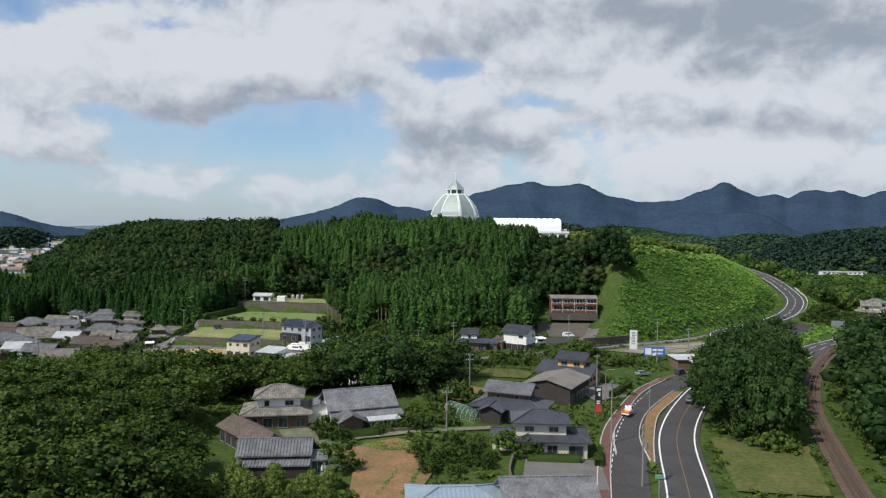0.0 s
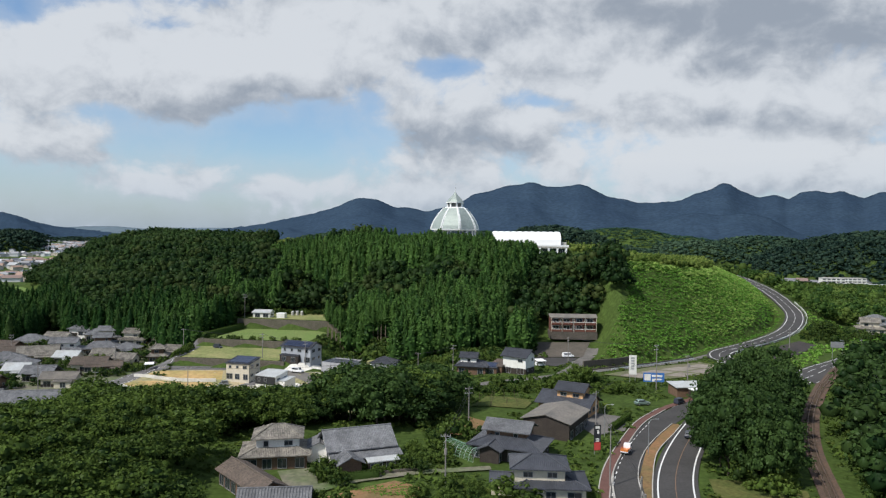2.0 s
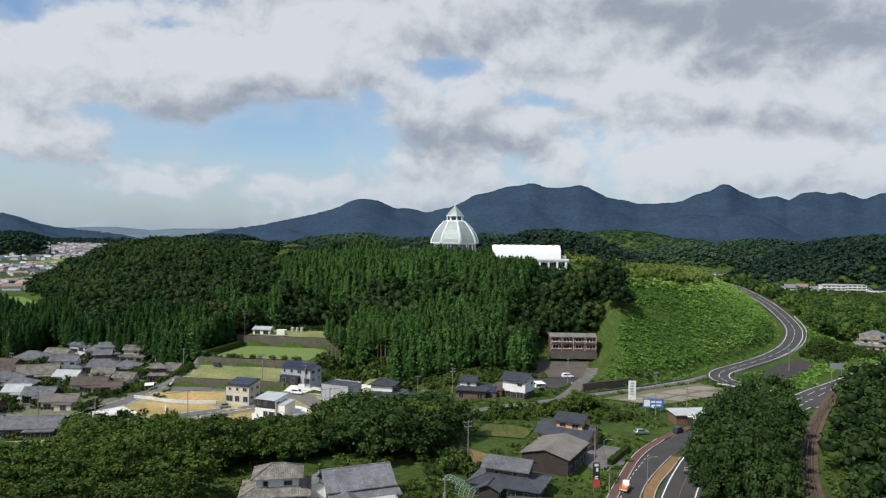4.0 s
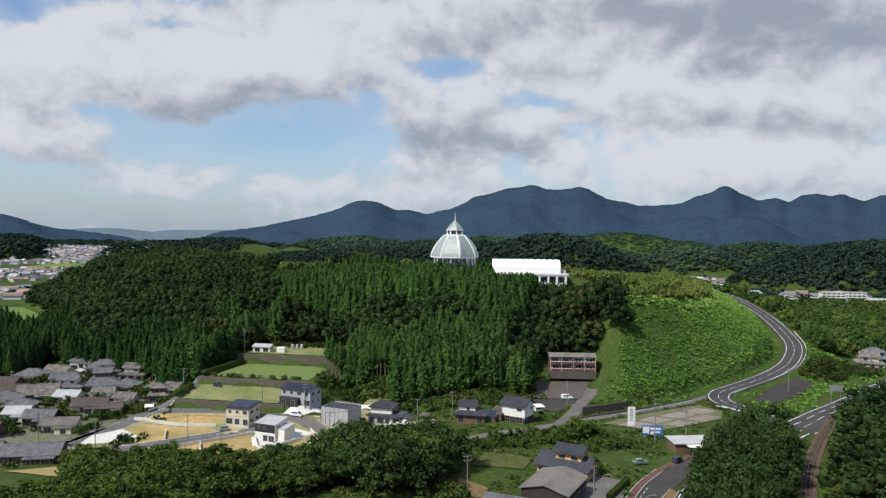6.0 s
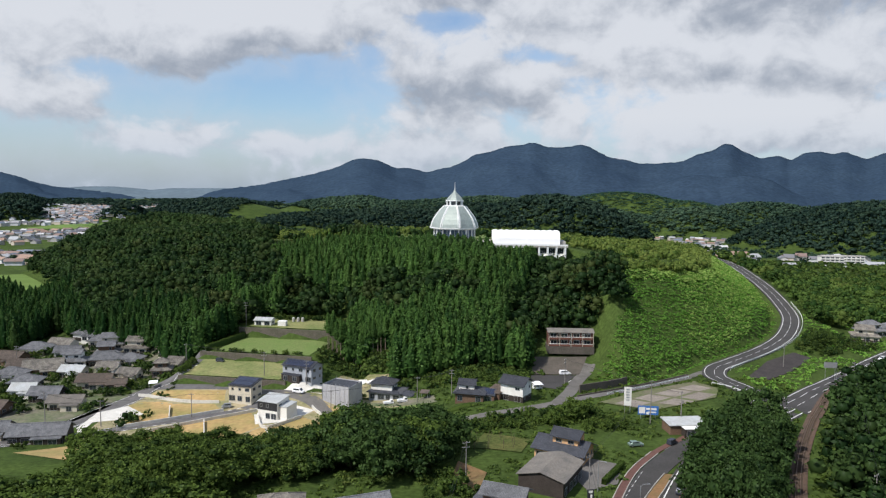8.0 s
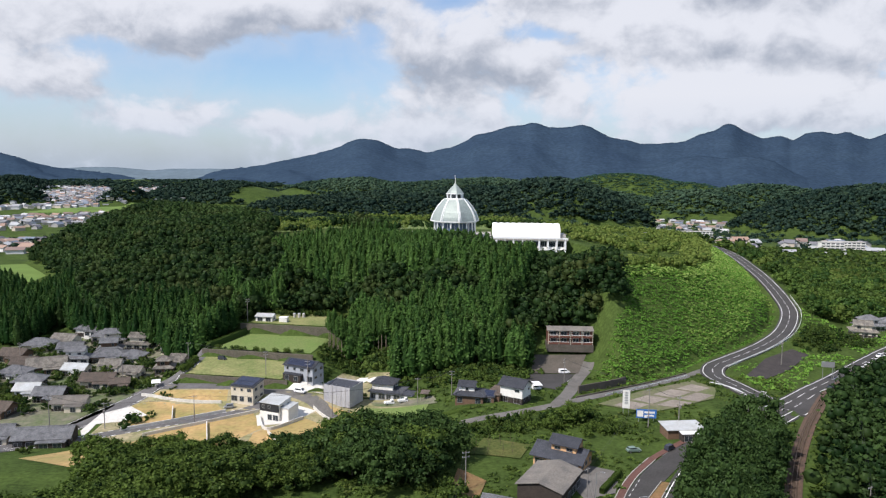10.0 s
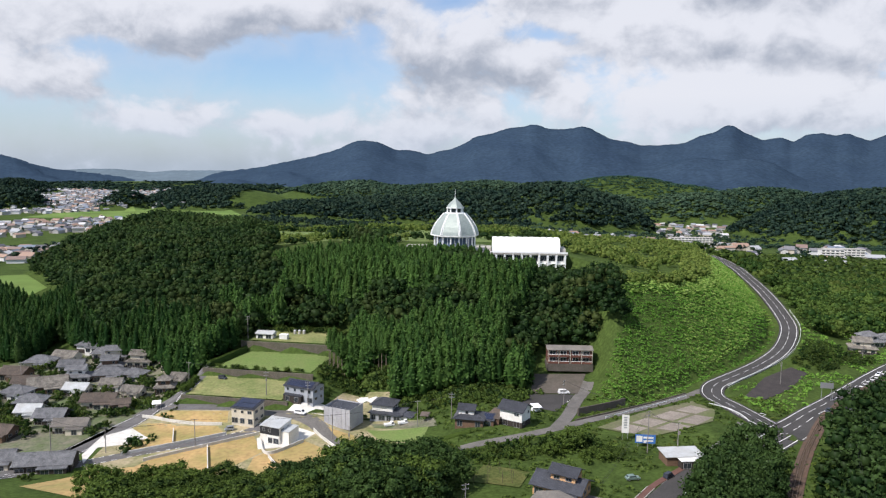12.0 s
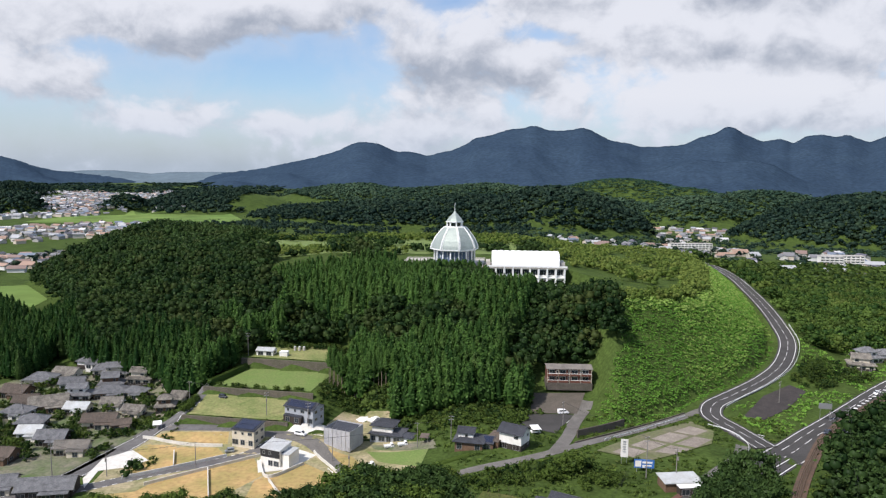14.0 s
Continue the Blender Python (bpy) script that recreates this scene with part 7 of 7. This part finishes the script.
sign_board("sign_board", 59.6, 219.5, -8, 2.3, 6.0, 2.4, PLASTER, "tall white roadside sign with faint grey lettering", [(0, 0.86, 0.45, 0.08), (0, 0.72, 0.45, 0.08), (0, 0.58, 0.45, 0.08), (0, 0.44, 0.45, 0.08), (0, 0.3, 0.45, 0.06)], STEEL)
sign_board("billboard", 64.4, 213.5, -6, 6.2, 2.8, 1.4, SIGNBLUE, "wide picture billboard in blue, red and white", [(-0.3, 0.5, 0.3, 0.7), (0.15, 0.66, 0.5, 0.22), (0.2, 0.3, 0.36, 0.16), (-0.02, 0.2, 0.14, 0.3)], PLASTER)
sign_board("pylon_sign", 32.8, 147.0, 8, 1.5, 5.4, 0.8, BLACKSIDING, "black and red roadside pylon sign", [(0, 0.9, 0.6, 0.1), (0.1, 0.72, 0.3, 0.14), (0, 0.45, 0.5, 0.05), (0, 0.37, 0.5, 0.05)], PLASTER)
part("red_panel", box(bmesh.new(), (0, -0.09, 1.7), (1.4, 0.1, 1.6)), SIGNRED, bpy.data.objects["pylon_sign"])
sign_board("direction_sign", 147.0, 262.0, -14, 4.6, 2.2, 5.0, STEEL, "grey-backed road direction sign on posts", [], PLASTER)
sign_board("direction_sign", 31.5, 101.0, 0, 1.2, 0.6, 3.0, NET, "small green road sign", [], PLASTER, 1)

# low shop by the road
house(72.0, 203.0, 6, [dict(s=(11, 6), h=2.9, roof="shed", rise=0.4, over=0.5, wall=BROWNWALL, cover=TIN, proud=0.03, wins="", tile=0.6), dict(c=(1.0, -4.4), s=(6.4, 2.6), h=2.5, roof="flat", over=0.2, wall=DARKWOOD, cover=WHITEROOF, wins="f")], "low roadside shop with a white flat awning", "shop", "shop")
house(-83.0, 328.5, -8, [dict(s=(8, 5), h=2.5, roof="gable", rise=1.0, over=0.5, wall=PLASTER, cover=TIN, proud=0.03)], "small white shed with a pale sheet roof", "shed", "shed")
house(-74.0, 326.0, -8, [dict(s=(3.8, 2.6), h=2.2, roof="flat", over=0.1, wall=PLASTER, cover=WHITEROOF, wins="")], "white container hut on the terrace", "hut", "hut")


def tank(x, y):
    top = thing("water_tank", "upright pale water tank on the terrace", "tank", pose(x, y, ground(x, y)), "water tanks")
    part("shell", tube(bmesh.new(), (0, 0, 0), (0, 0, 2.0), 0.7, n=16), CONCRETE, top)
    part("cap", tube(bmesh.new(), (0, 0, 2.0), (0, 0, 2.3), 0.7, 0.2, 16), TIN, top)


for k in range(3):
    tank(-71 + 2.2 * k, 336.0)


def carport(x, y, turn, mat=WHITEROOF):
    top = thing("carport", "small carport with a pale flat roof", "carport", pose(x, y, ground(x, y), 0, 0, turn))
    for a in (-1.4, 1.4):
        for b in (-2, 2):
            part("post", tube(bmesh.new(), (a, b, -0.2), (a, b, 2.3), 0.05, n=6), STEEL, top)
    part("roof", box(bmesh.new(), (0, 0, 2.4), (3.2, 4.8, 0.14), 0, 0.03), mat, top)


carport(34.6, 247.5, 10)
carport(-5.5, 247.0, -8, TILEBROWN)
carport(-108.5, 262.0, 20)

# railway: sleepers and overhead line masts
trk = line_points(TRACK, 0.75)
gr = np.gradient(trk[:, :2], axis=0)
sleeper_mesh = box(bmesh.new(), (0, 0, 0), (0.22, 2.0, 0.16))
sm = bpy.data.meshes.new("sleeper")
sleeper_mesh.to_mesh(sm)
sleeper_mesh.free()
sm.materials.append(SLEEPER)
for k in range(20, min(len(trk), 310)):
    ob = new("sleeper", sm)
    ob.parent = bed
    ob.matrix_basis = pose(trk[k, 0], trk[k, 1], ground(trk[k, 0], trk[k, 1]) + 0.40, 0, 0, math.degrees(math.atan2(gr[k, 1], gr[k, 0])))

# footway, kerbs and the planted island between the roads
walkway = road("pavement", [(22.5, 96), (27.5, 118), (32.5, 136), (40, 154), (50, 174), (58, 185), (72, 199)], 0.9, REDPATH, "red-paved footway beside the side road", 0.22, 0.5)
for off in (1.0, -1.0):
    v, f = ribbon([(22.5, 96), (27.5, 118), (32.5, 136), (40, 154), (50, 174), (58, 185)], off + 0.1, off - 0.1, 0.30, 0.3)
    part("kerb", mesh_of("kerb", v, f), CONCRETE, walkway)
island = [(35.0, 116), (36.0, 117.5), (39.8, 132), (46, 149), (53.5, 162), (58, 170), (56.4, 170.6), (50.5, 161.5), (43.6, 149), (37.6, 132.5)]
patch("traffic_island", island, SOIL, "narrow planted island with a pale kerb", "island", 0.26)
wall_along("kerb", [(34.8, 115.6), (37.4, 132.5), (43.4, 149), (50.3, 161.5), (56.2, 170.8)], 0.34, 0.2, CONCRETE, "pale kerb of the island")
wall_along("kerb", [(35.2, 115.6), (40.0, 132), (46.2, 149), (53.7, 162), (58.2, 170)], 0.34, 0.2, CONCRETE, "pale kerb of the island")
marking(side_road, SIDE[:5], 2.6, 0.15, lift=0.15, dash=(1.5, 1.5))


def guard_rail(pts, label="white steel guard rail beside the road"):
    p = line_points(pts, 2.0)
    top = thing("guard_rail", label, "guard rail", None, "guard rails")
    v, f = ribbon(pts, 0.04, -0.04, 0.85, 0.28, 2.0)
    part("beam", mesh_of("beam", v, f), WHITEPAINT, top)
    bm = tube(bmesh.new(), (0, 0, -0.2), (0, 0, 0.8), 0.06, n=6)
    me = bpy.data.meshes.new("post")
    bm.to_mesh(me)
    bm.free()
    me.materials.append(WHITEPAINT)
    for q in p[::1]:
        ob = new("post", me)
        ob.parent = top
        ob.location = (q[0], q[1], (q[2] if len(q) > 2 else ground(q[0], q[1])))


inner = [(x + 5.0, y - 2.0, z + 0.1) for x, y, z in CLIMB[3:11]]
guard_rail(inner)
guard_rail([(58, 240.2), (71, 249.8), (84, 259.6), (96, 268.5)])
guard_rail([(-38, 231), (-30.5, 219.5), (-27, 214)], "white pipe rail along the estate road")
guard_rail([(104, 229), (108, 240), (106, 252), (101, 258)], "pale fence round the old yard")

# junction markings and parking bays
for k in range(6):
    bm = box(bmesh.new(), (0, 0, 0), (2.2, 0.5, 0.012))
    bm.transform(pose(111 + 1.1 * k, 240 + 1.5 * k, ground(112, 241) + 0.36, 0, 0, -40))
    part("crossing_bar", bm, PAINT, climb_road)
for k in range(7):
    bm = box(bmesh.new(), (0, 0, 0), (0.15, 3.4, 0.012))
    xx, yy = 35.5 + 2.2 * k, 257.0 + 0.75 * k
    bm.transform(pose(xx, yy, ground(xx, yy) + 0.12, 0, 0, -30))
    part("bay_line", bm, PAINT, bpy.data.objects["road"])

# heaps covered with white sheets
for k, (x, y, s) in enumerate(((-31, 279, 3.4), (-26.5, 277, 3.0))):
    bm = bmesh.new()
    bmesh.ops.create_icosphere(bm, subdivisions=3, radius=1)
    for v in bm.verts:
        v.co *= 1 + 0.18 * noise.noise(v.co * 2.2 + Vector((k, 0, 0)))
        v.co = Vector((v.co.x * s, v.co.y * s * 0.7, max(v.co.z, -0.1) * 1.5))
    me = bpy.data.meshes.new("covered_heap")
    bm.to_mesh(me)
    bm.free()
    me.materials.append(PLASTER)
    ob = new("covered_heap", me)
    ob.matrix_world = pose(x, y, ground(x, y), 0, 0, 20)
    tagged(ob, "heap of material covered with a white sheet", "heap", "covered heaps")


def net_tunnel(x, y, turn):
    top = thing("net_tunnel", "arched green netting over a vegetable bed", "net tunnel", pose(x, y, ground(x, y), 0, 0, turn))
    for k in range(8):
        bm = bmesh.new()
        pts = [(1.9 * math.cos(a), -5 + k * 10 / 7, 2.3 * math.sin(a)) for a in np.linspace(0, math.pi, 9)]
        for p, q in zip(pts[:-1], pts[1:]):
            tube(bm, p, q, 0.045, n=5)
        part("hoop", bm, STEEL, top)
    for k in range(13):
        a = math.pi * k / 12
        part("net_cord", tube(bmesh.new(), (1.9 * math.cos(a), -5, 2.3 * math.sin(a)), (1.9 * math.cos(a), 5, 2.3 * math.sin(a)), 0.03, n=4), NET, top)
    for k in range(26):
        bm = bmesh.new()
        yy = -5 + k * 10 / 25
        pts = [(1.9 * math.cos(a), yy, 2.3 * math.sin(a)) for a in np.linspace(0, math.pi, 7)]
        for p, q in zip(pts[:-1], pts[1:]):
            tube(bm, p, q, 0.02, n=3)
        part("net_cord", bm, NET, top)


net_tunnel(5.0, 146.0, 38)
rng = random.Random(4)
for k in range(16):
    px, py = 10 + 3.6 * (k % 4) + rng.uniform(-0.6, 0.6), 187 + 3.0 * (k // 4) + rng.uniform(-0.6, 0.6)
    bm = tube(bmesh.new(), (0, 0, -0.2), (rng.uniform(-0.9, 0.9), rng.uniform(-0.6, 0.6), 2.6), 0.05, n=5)
    me = bpy.data.meshes.new("bean_pole")
    bm.to_mesh(me)
    bm.free()
    me.materials.append(BARK)
    ob = new("bean_pole", me)
    ob.location = (px, py, ground(px, py))
    tagged(ob, "leaning brown bamboo bean pole", "pole", "bean poles")


def field_row(x0, y0, x1, y1, seed):
    """One row of crops as a low leafy ridge."""
    r = np.random.default_rng(seed)
    n = 60
    u = np.sort(r.uniform(0, 1, n))
    cx, cy = x0 + (x1 - x0) * u + r.normal(0, 0.12, n), y0 + (y1 - y0) * u + r.normal(0, 0.12, n)
    c = np.column_stack([np.repeat(cx, 4), np.repeat(cy, 4), np.repeat(height(cx, cy), 4) + 0.25]) + r.normal(0, 0.14, (4 * n, 3))
    v, f = leaf_quads(r, c, np.full(4 * n, 0.16))
    ob = new("crop_row", big_mesh("crop_row", v, f, VINE, np.tile([0.4, 0.1, 0], (len(v), 1))))
    return tagged(ob, "low green row of vegetables in brown soil", "crops", kind="stuff")


for k in range(5):
    field_row(-15 + 1.2 * k, 124.5 - 0.6 * k, -6 + 1.0 * k, 128.0 - 1.4 * k, 300 + k)
field_row(-9, 101, -7, 112, 310)
field_row(-5.5, 101, -3.5, 111, 311)
wall_along("garden_wall", [(12.2, 118.4), (11.0, 112), (10.8, 105)], 0.9, 0.35, STONEWALL, "low stone wall beside the concrete yard")
wall_along("garden_wall", [(-21, 130.5), (-12, 132.6), (-4, 135.2)], 0.8, 0.4, STONEWALL, "low stone wall of the farm garden")
wall_along("garden_wall", [(30.2, 121), (31.5, 128), (33, 134)], 0.5, 0.3, CONCRETE, "low concrete wall beside the footway")
wall_along("lane_wall", [(47, 237.4), (58, 245), (70, 253.4), (84, 263.2), (97, 272.5)], 0.6, 0.3, STONEWALL, "low wall along the upper edge of the lane")
wall_along("retaining_wall", [(49, 243.6), (58, 249.4), (69, 257)], 2.8, 0.5, SLOPEWALL, "dark stained concrete wall below the green bank")
patch("farm_lane", [(-24, 126), (-14.7, 131.2), (-4.4, 135.3), (9.8, 138.0), (10, 135.8), (-4.4, 132.8), (-14.5, 128.6), (-22, 122.6)], GRAVEL, "narrow pale lane past the farm garden", "lane", 0.3)
for poly in ([(58, 229), (64, 234), (70, 230), (64, 224.6)], [(66, 235.5), (73, 241.5), (79, 237), (71.5, 231)], [(75, 242.5), (84, 250), (90, 246), (81, 238)], [(72.5, 229.6), (80, 236), (86, 232), (78.5, 227.5)], [(82, 237.4), (91.5, 245.2), (96.5, 242), (88, 233.6)], [(86, 251), (94, 257.5), (99, 252), (92, 246.5)]):
    patch("concrete_slab", poly, CONCRETE_OLD, "old cracked concrete slab among weeds", "slab")


# ---------------------------------------------------------------- the town and far buildings
def town(name, places, size, roofmat, wallmat, label, seed):
    """Far houses, too many to count: gabled bodies on the plain."""
    rng = np.random.default_rng(seed)
    wv, wf, rv, rf = [], [], [], []
    for x, y in places:
        w, d, h = rng.uniform(*size), rng.uniform(size[0], size[1]) * 0.7, rng.uniform(3.2, 6.2)
        a, z = rng.uniform(-0.5, 0.5) + (1.57 if rng.random() < 0.4 else 0), float(height(x, y))
        c, s = math.cos(a), math.sin(a)
        p = lambda u, v, k: (x + u * c - v * s, y + u * s + v * c, z + k)
        k = len(wv)
        wv += [p(u * w / 2, v * d / 2, q) for u in (-1, 1) for v in (-1, 1) for q in (-1, h)] + [p(-w / 2, 0, h + d * 0.25), p(w / 2, 0, h + d * 0.25)]
        wf += [tuple(k + i for i in f) for f in ((0, 1, 5, 4), (2, 3, 7, 6), (0, 2, 3, 1), (4, 6, 7, 5))]
        wf += [(k + 1, k + 3, k + 8, k + 8), (k + 5, k + 7, k + 9, k + 9)]
        k = len(rv)
        o = 0.8
        rv += [p(-w / 2 - o, -d / 2 - o, h - 0.2), p(w / 2 + o, -d / 2 - o, h - 0.2), p(w / 2 + o, 0, h + d * 0.28), p(-w / 2 - o, 0, h + d * 0.28), p(w / 2 + o, d / 2 + o, h - 0.2), p(-w / 2 - o, d / 2 + o, h - 0.2)]
        rf += [(k, k + 1, k + 2, k + 3), (k + 3, k + 2, k + 4, k + 5)]
    top = thing(name, label, "houses", kind="stuff")
    fix = [f if len(set(f)) == 4 else f[:3] for f in wf]
    part("walls", mesh_of("walls", wv, fix), wallmat, top)
    part("roofs", mesh_of("roofs", rv, rf), roofmat, top)


def island_tones(name, tones, rough=0.7):
    """Many buildings in one mesh, each with its own colour."""
    m = bpy.data.materials.new(name)
    m.use_nodes = True
    n, l = m.node_tree.nodes, m.node_tree.links
    g, r = n.new("ShaderNodeNewGeometry"), n.new("ShaderNodeValToRGB")
    r.color_ramp.interpolation = "CONSTANT"
    while len(r.color_ramp.elements) < len(tones):
        r.color_ramp.elements.new(0.5)
    for k, (e, t) in enumerate(zip(r.color_ramp.elements, tones)):
        e.position, e.color = k / len(tones), (*t, 1)
    l.new(g.outputs["Random Per Island"], r.inputs["Fac"])
    l.new(r.outputs[0], n["Principled BSDF"].inputs["Base Color"])
    n["Principled BSDF"].inputs["Roughness"].default_value = rough
    return m


ROOFS = island_tones("town_roofs_mixed", [(0.16, 0.16, 0.17), (0.24, 0.24, 0.25), (0.10, 0.10, 0.12), (0.30, 0.20, 0.15), (0.34, 0.35, 0.36), (0.20, 0.14, 0.12), (0.14, 0.17, 0.22), (0.50, 0.50, 0.50)])
WALLS = island_tones("town_walls_mixed", [(0.55, 0.53, 0.50), (0.45, 0.42, 0.37), (0.62, 0.62, 0.62), (0.35, 0.34, 0.33), (0.50, 0.44, 0.36)])
FIELD = material("rice_fields", (0.10, 0.17, 0.045), 0.95, 0.004, 0.25, other=(0.14, 0.195, 0.055), fine=6, spec=0.05)


def low(x, y):
    return height(x, y) < 3


def town_keep(x, y):
    az = x / y
    band = (az > -0.78) & (az < -0.33) & (y > 590) & (y < 2900) & (x < -270 - 0.78 * np.clip(y - 440, 0, 125))
    return band & low(x, y) & ~inside(PADDY, x, y) & (noise_field(x, y, 0.0042) > -0.22)


PADDY = [(-760, 1270), (-400, 1250), (-400, 1400), (-470, 1560), (-650, 1560), (-770, 1400)]
patch("rice_field", [(-400, 500), (-342, 540), (-326, 548), (-275, 486), (-270, 460), (-330, 440)], FIELD, "bright green rice field below the hill", "field", 0.3, 8)
patch("rice_field", [(-330, 432), (-270, 452), (-255, 436), (-262, 416), (-320, 400)], FIELD, "green rice field with a dark edge", "field", 0.3, 8)
patch("rice_field", PADDY, FIELD, "broad green paddies across the plain", "field", 0.6, 40)
patch("park_lawn", [(-165, 470), (-40, 462), (70, 470), (120, 560), (60, 680), (-100, 690), (-190, 600)], LAWN, "broad mown park lawn on the hilltop", "lawn", 0.25, 8)
x, y = scatter((-2300, -180, 590, 3000), 21, 21, town_keep)
town("town_houses", list(zip(x, y)), (8, 15), ROOFS, WALLS, "crowded low houses of the town in the plain", 5)
x, y = scatter((420, 1000, 1050, 2100), 30, 22, lambda x, y: (np.abs(x / y - 0.35) < 0.05) & low(x, y) & (y < 1650) & (noise_field(x, y, 0.009) > -0.08))
x2, y2 = scatter((120, 520, 900, 1140), 30, 25, lambda x, y: (x / y > 0.15) & (x / y < 0.42) & (noise_field(x, y, 0.012) > -0.05) & (np.hypot(x - 345, y - 985) > 48))
town("valley_houses", list(zip(np.append(x, x2), np.append(y, y2))), (8, 16), ROOFS, WALLS, "scattered houses in the side valley", 6)
x, y = scatter((360, 900, 600, 1050), 34, 23, lambda x, y: (x / y > 0.40) & (x / y < 0.75) & (noise_field(x, y, 0.01) > -0.1) & (y > 690))
town("eastern_houses", list(zip(x, y)), (9, 22), ROOFS, WALLS, "houses and sheds beyond the wooded bank", 7)
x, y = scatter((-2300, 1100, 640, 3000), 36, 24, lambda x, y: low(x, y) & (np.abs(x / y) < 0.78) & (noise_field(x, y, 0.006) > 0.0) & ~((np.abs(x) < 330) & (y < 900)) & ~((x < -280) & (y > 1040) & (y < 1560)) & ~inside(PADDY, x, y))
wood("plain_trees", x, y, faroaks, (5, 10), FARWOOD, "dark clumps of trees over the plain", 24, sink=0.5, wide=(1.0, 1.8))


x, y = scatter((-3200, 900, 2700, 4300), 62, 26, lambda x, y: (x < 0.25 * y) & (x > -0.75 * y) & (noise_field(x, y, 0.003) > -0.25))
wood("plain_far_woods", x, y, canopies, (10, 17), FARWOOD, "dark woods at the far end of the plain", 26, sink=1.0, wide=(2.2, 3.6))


x, y = scatter((90, 950, 830, 1480), 21, 27, lambda x, y: (x / y > 0.06) & (x / y < 0.68) & (rises(DARK_HILLS, x, y) < 3) & (noise_field(x, y, 0.012) > -0.12))
wood("valley_trees", x, y, canopies, (4, 8), HAZEWOOD, "hedgerow trees and copses in the side valley", 27, sink=0.5, warm=0.1, wide=(1.2, 2.0), patchy=0.6)


def flats(x, y, turn, w, storeys, label):
    top = thing("flats", label, "apartment block", pose(x, y, ground(x, y), 0, 0, turn), "far apartment blocks")
    h, d = 2.9 * storeys, 10
    part("wall", box(bmesh.new(), (0, 0, h / 2 - 3), (w, d, h + 6)), PLASTER, top)
    part("roof", box(bmesh.new(), (0, 0, h + 0.3), (w + 0.8, d + 0.8, 0.5)), CONCRETE, top)
    n = int(w / 5)
    for f in range(storeys):
        part("balcony", box(bmesh.new(), (0, -d / 2 - 0.6, 2.9 * f + 0.6), (w, 1.2, 1.1)), PLASTER, top)
        for i in range(n):
            part("window", box(bmesh.new(), (-w / 2 + w * (i + 0.5) / n, -d / 2 - 0.02, 2.9 * f + 1.75), (w / n * 0.7, 0.1, 1.3)), GLASS, top)


flats(478, 842, -6, 46, 5, "long white block of flats beyond the wood")
flats(455, 826, -6, 26, 5, "white block of flats with grey balconies")
flats(430, 640, -12, 40, 3, "white works building at the wood's edge")
flats(345, 985, 4, 60, 4, "brown and white block in the side valley")


# ---------------------------------------------------------------- weeds and low growth on open ground
def open_ground(x, y):
    ok = np.ones(np.shape(x), bool)
    for poly in COVERED:
        ok &= ~inside(poly, x, y)
    for pts, half in LINES:
        ok &= np.abs(near_line([p[:2] for p in pts], x, y)[0]) > half + 0.6
    for cx, cy, r in SPOTS:
        ok &= np.hypot(x - cx, y - cy) > r
    return ok


weeds = [clump(120 + k, 14, 0.34) for k in range(5)]
x, y = scatter((-70, 130, 92, 268), 2.3, 61, lambda x, y: open_ground(x, y) & (noise_field(x, y, 0.05) > -0.22) & (x < 60 + 0.5 * (y - 92)))
wood("valley_weeds", x, y, weeds, (0.4, 1.5), BROAD, "rough weeds and low growth over the open ground", 61, sink=0.12, tone=(0.1, 1.0), warm=0.15)
x, y = scatter((-215, -100, 200, 345), 2.6, 62, lambda x, y: ~np.any([np.hypot(x - a, y - b) < r for a, b, r in SPOTS], axis=0) & (np.abs(near_line(VILLAGE, x, y)[0]) > 4) & (noise_field(x, y, 0.06) > -0.05))
wood("village_gardens", x, y, shrubs, (0.9, 3.0), BROAD, "garden plants between the village houses", 62, sink=0.15, tone=(0.1, 1.0), warm=0.12)
x, y = scatter((118, 240, 250, 370), 2.8, 63, lambda x, y: open_ground(x, y) & (near_line(CLIMB, x, y)[0] < -7) & (noise_field(x, y, 0.05) > -0.15))
wood("roadside_weeds", x, y, weeds, (0.4, 1.6), VINE, "rough green growth beside the highway", 63, sink=0.12, warm=0.1)
x, y = scatter((-50, 40, 258, 300), 2.4, 64, lambda x, y: open_ground(x, y) & (noise_field(x, y, 0.05) > -0.3) & ~((x < -40) & (y < 286)))
wood("forest_edge_growth", x, y, shrubs, (0.8, 3.0), BROAD, "low green growth along the foot of the wood", 64, sink=0.15, tone=(0.0, 1.0))
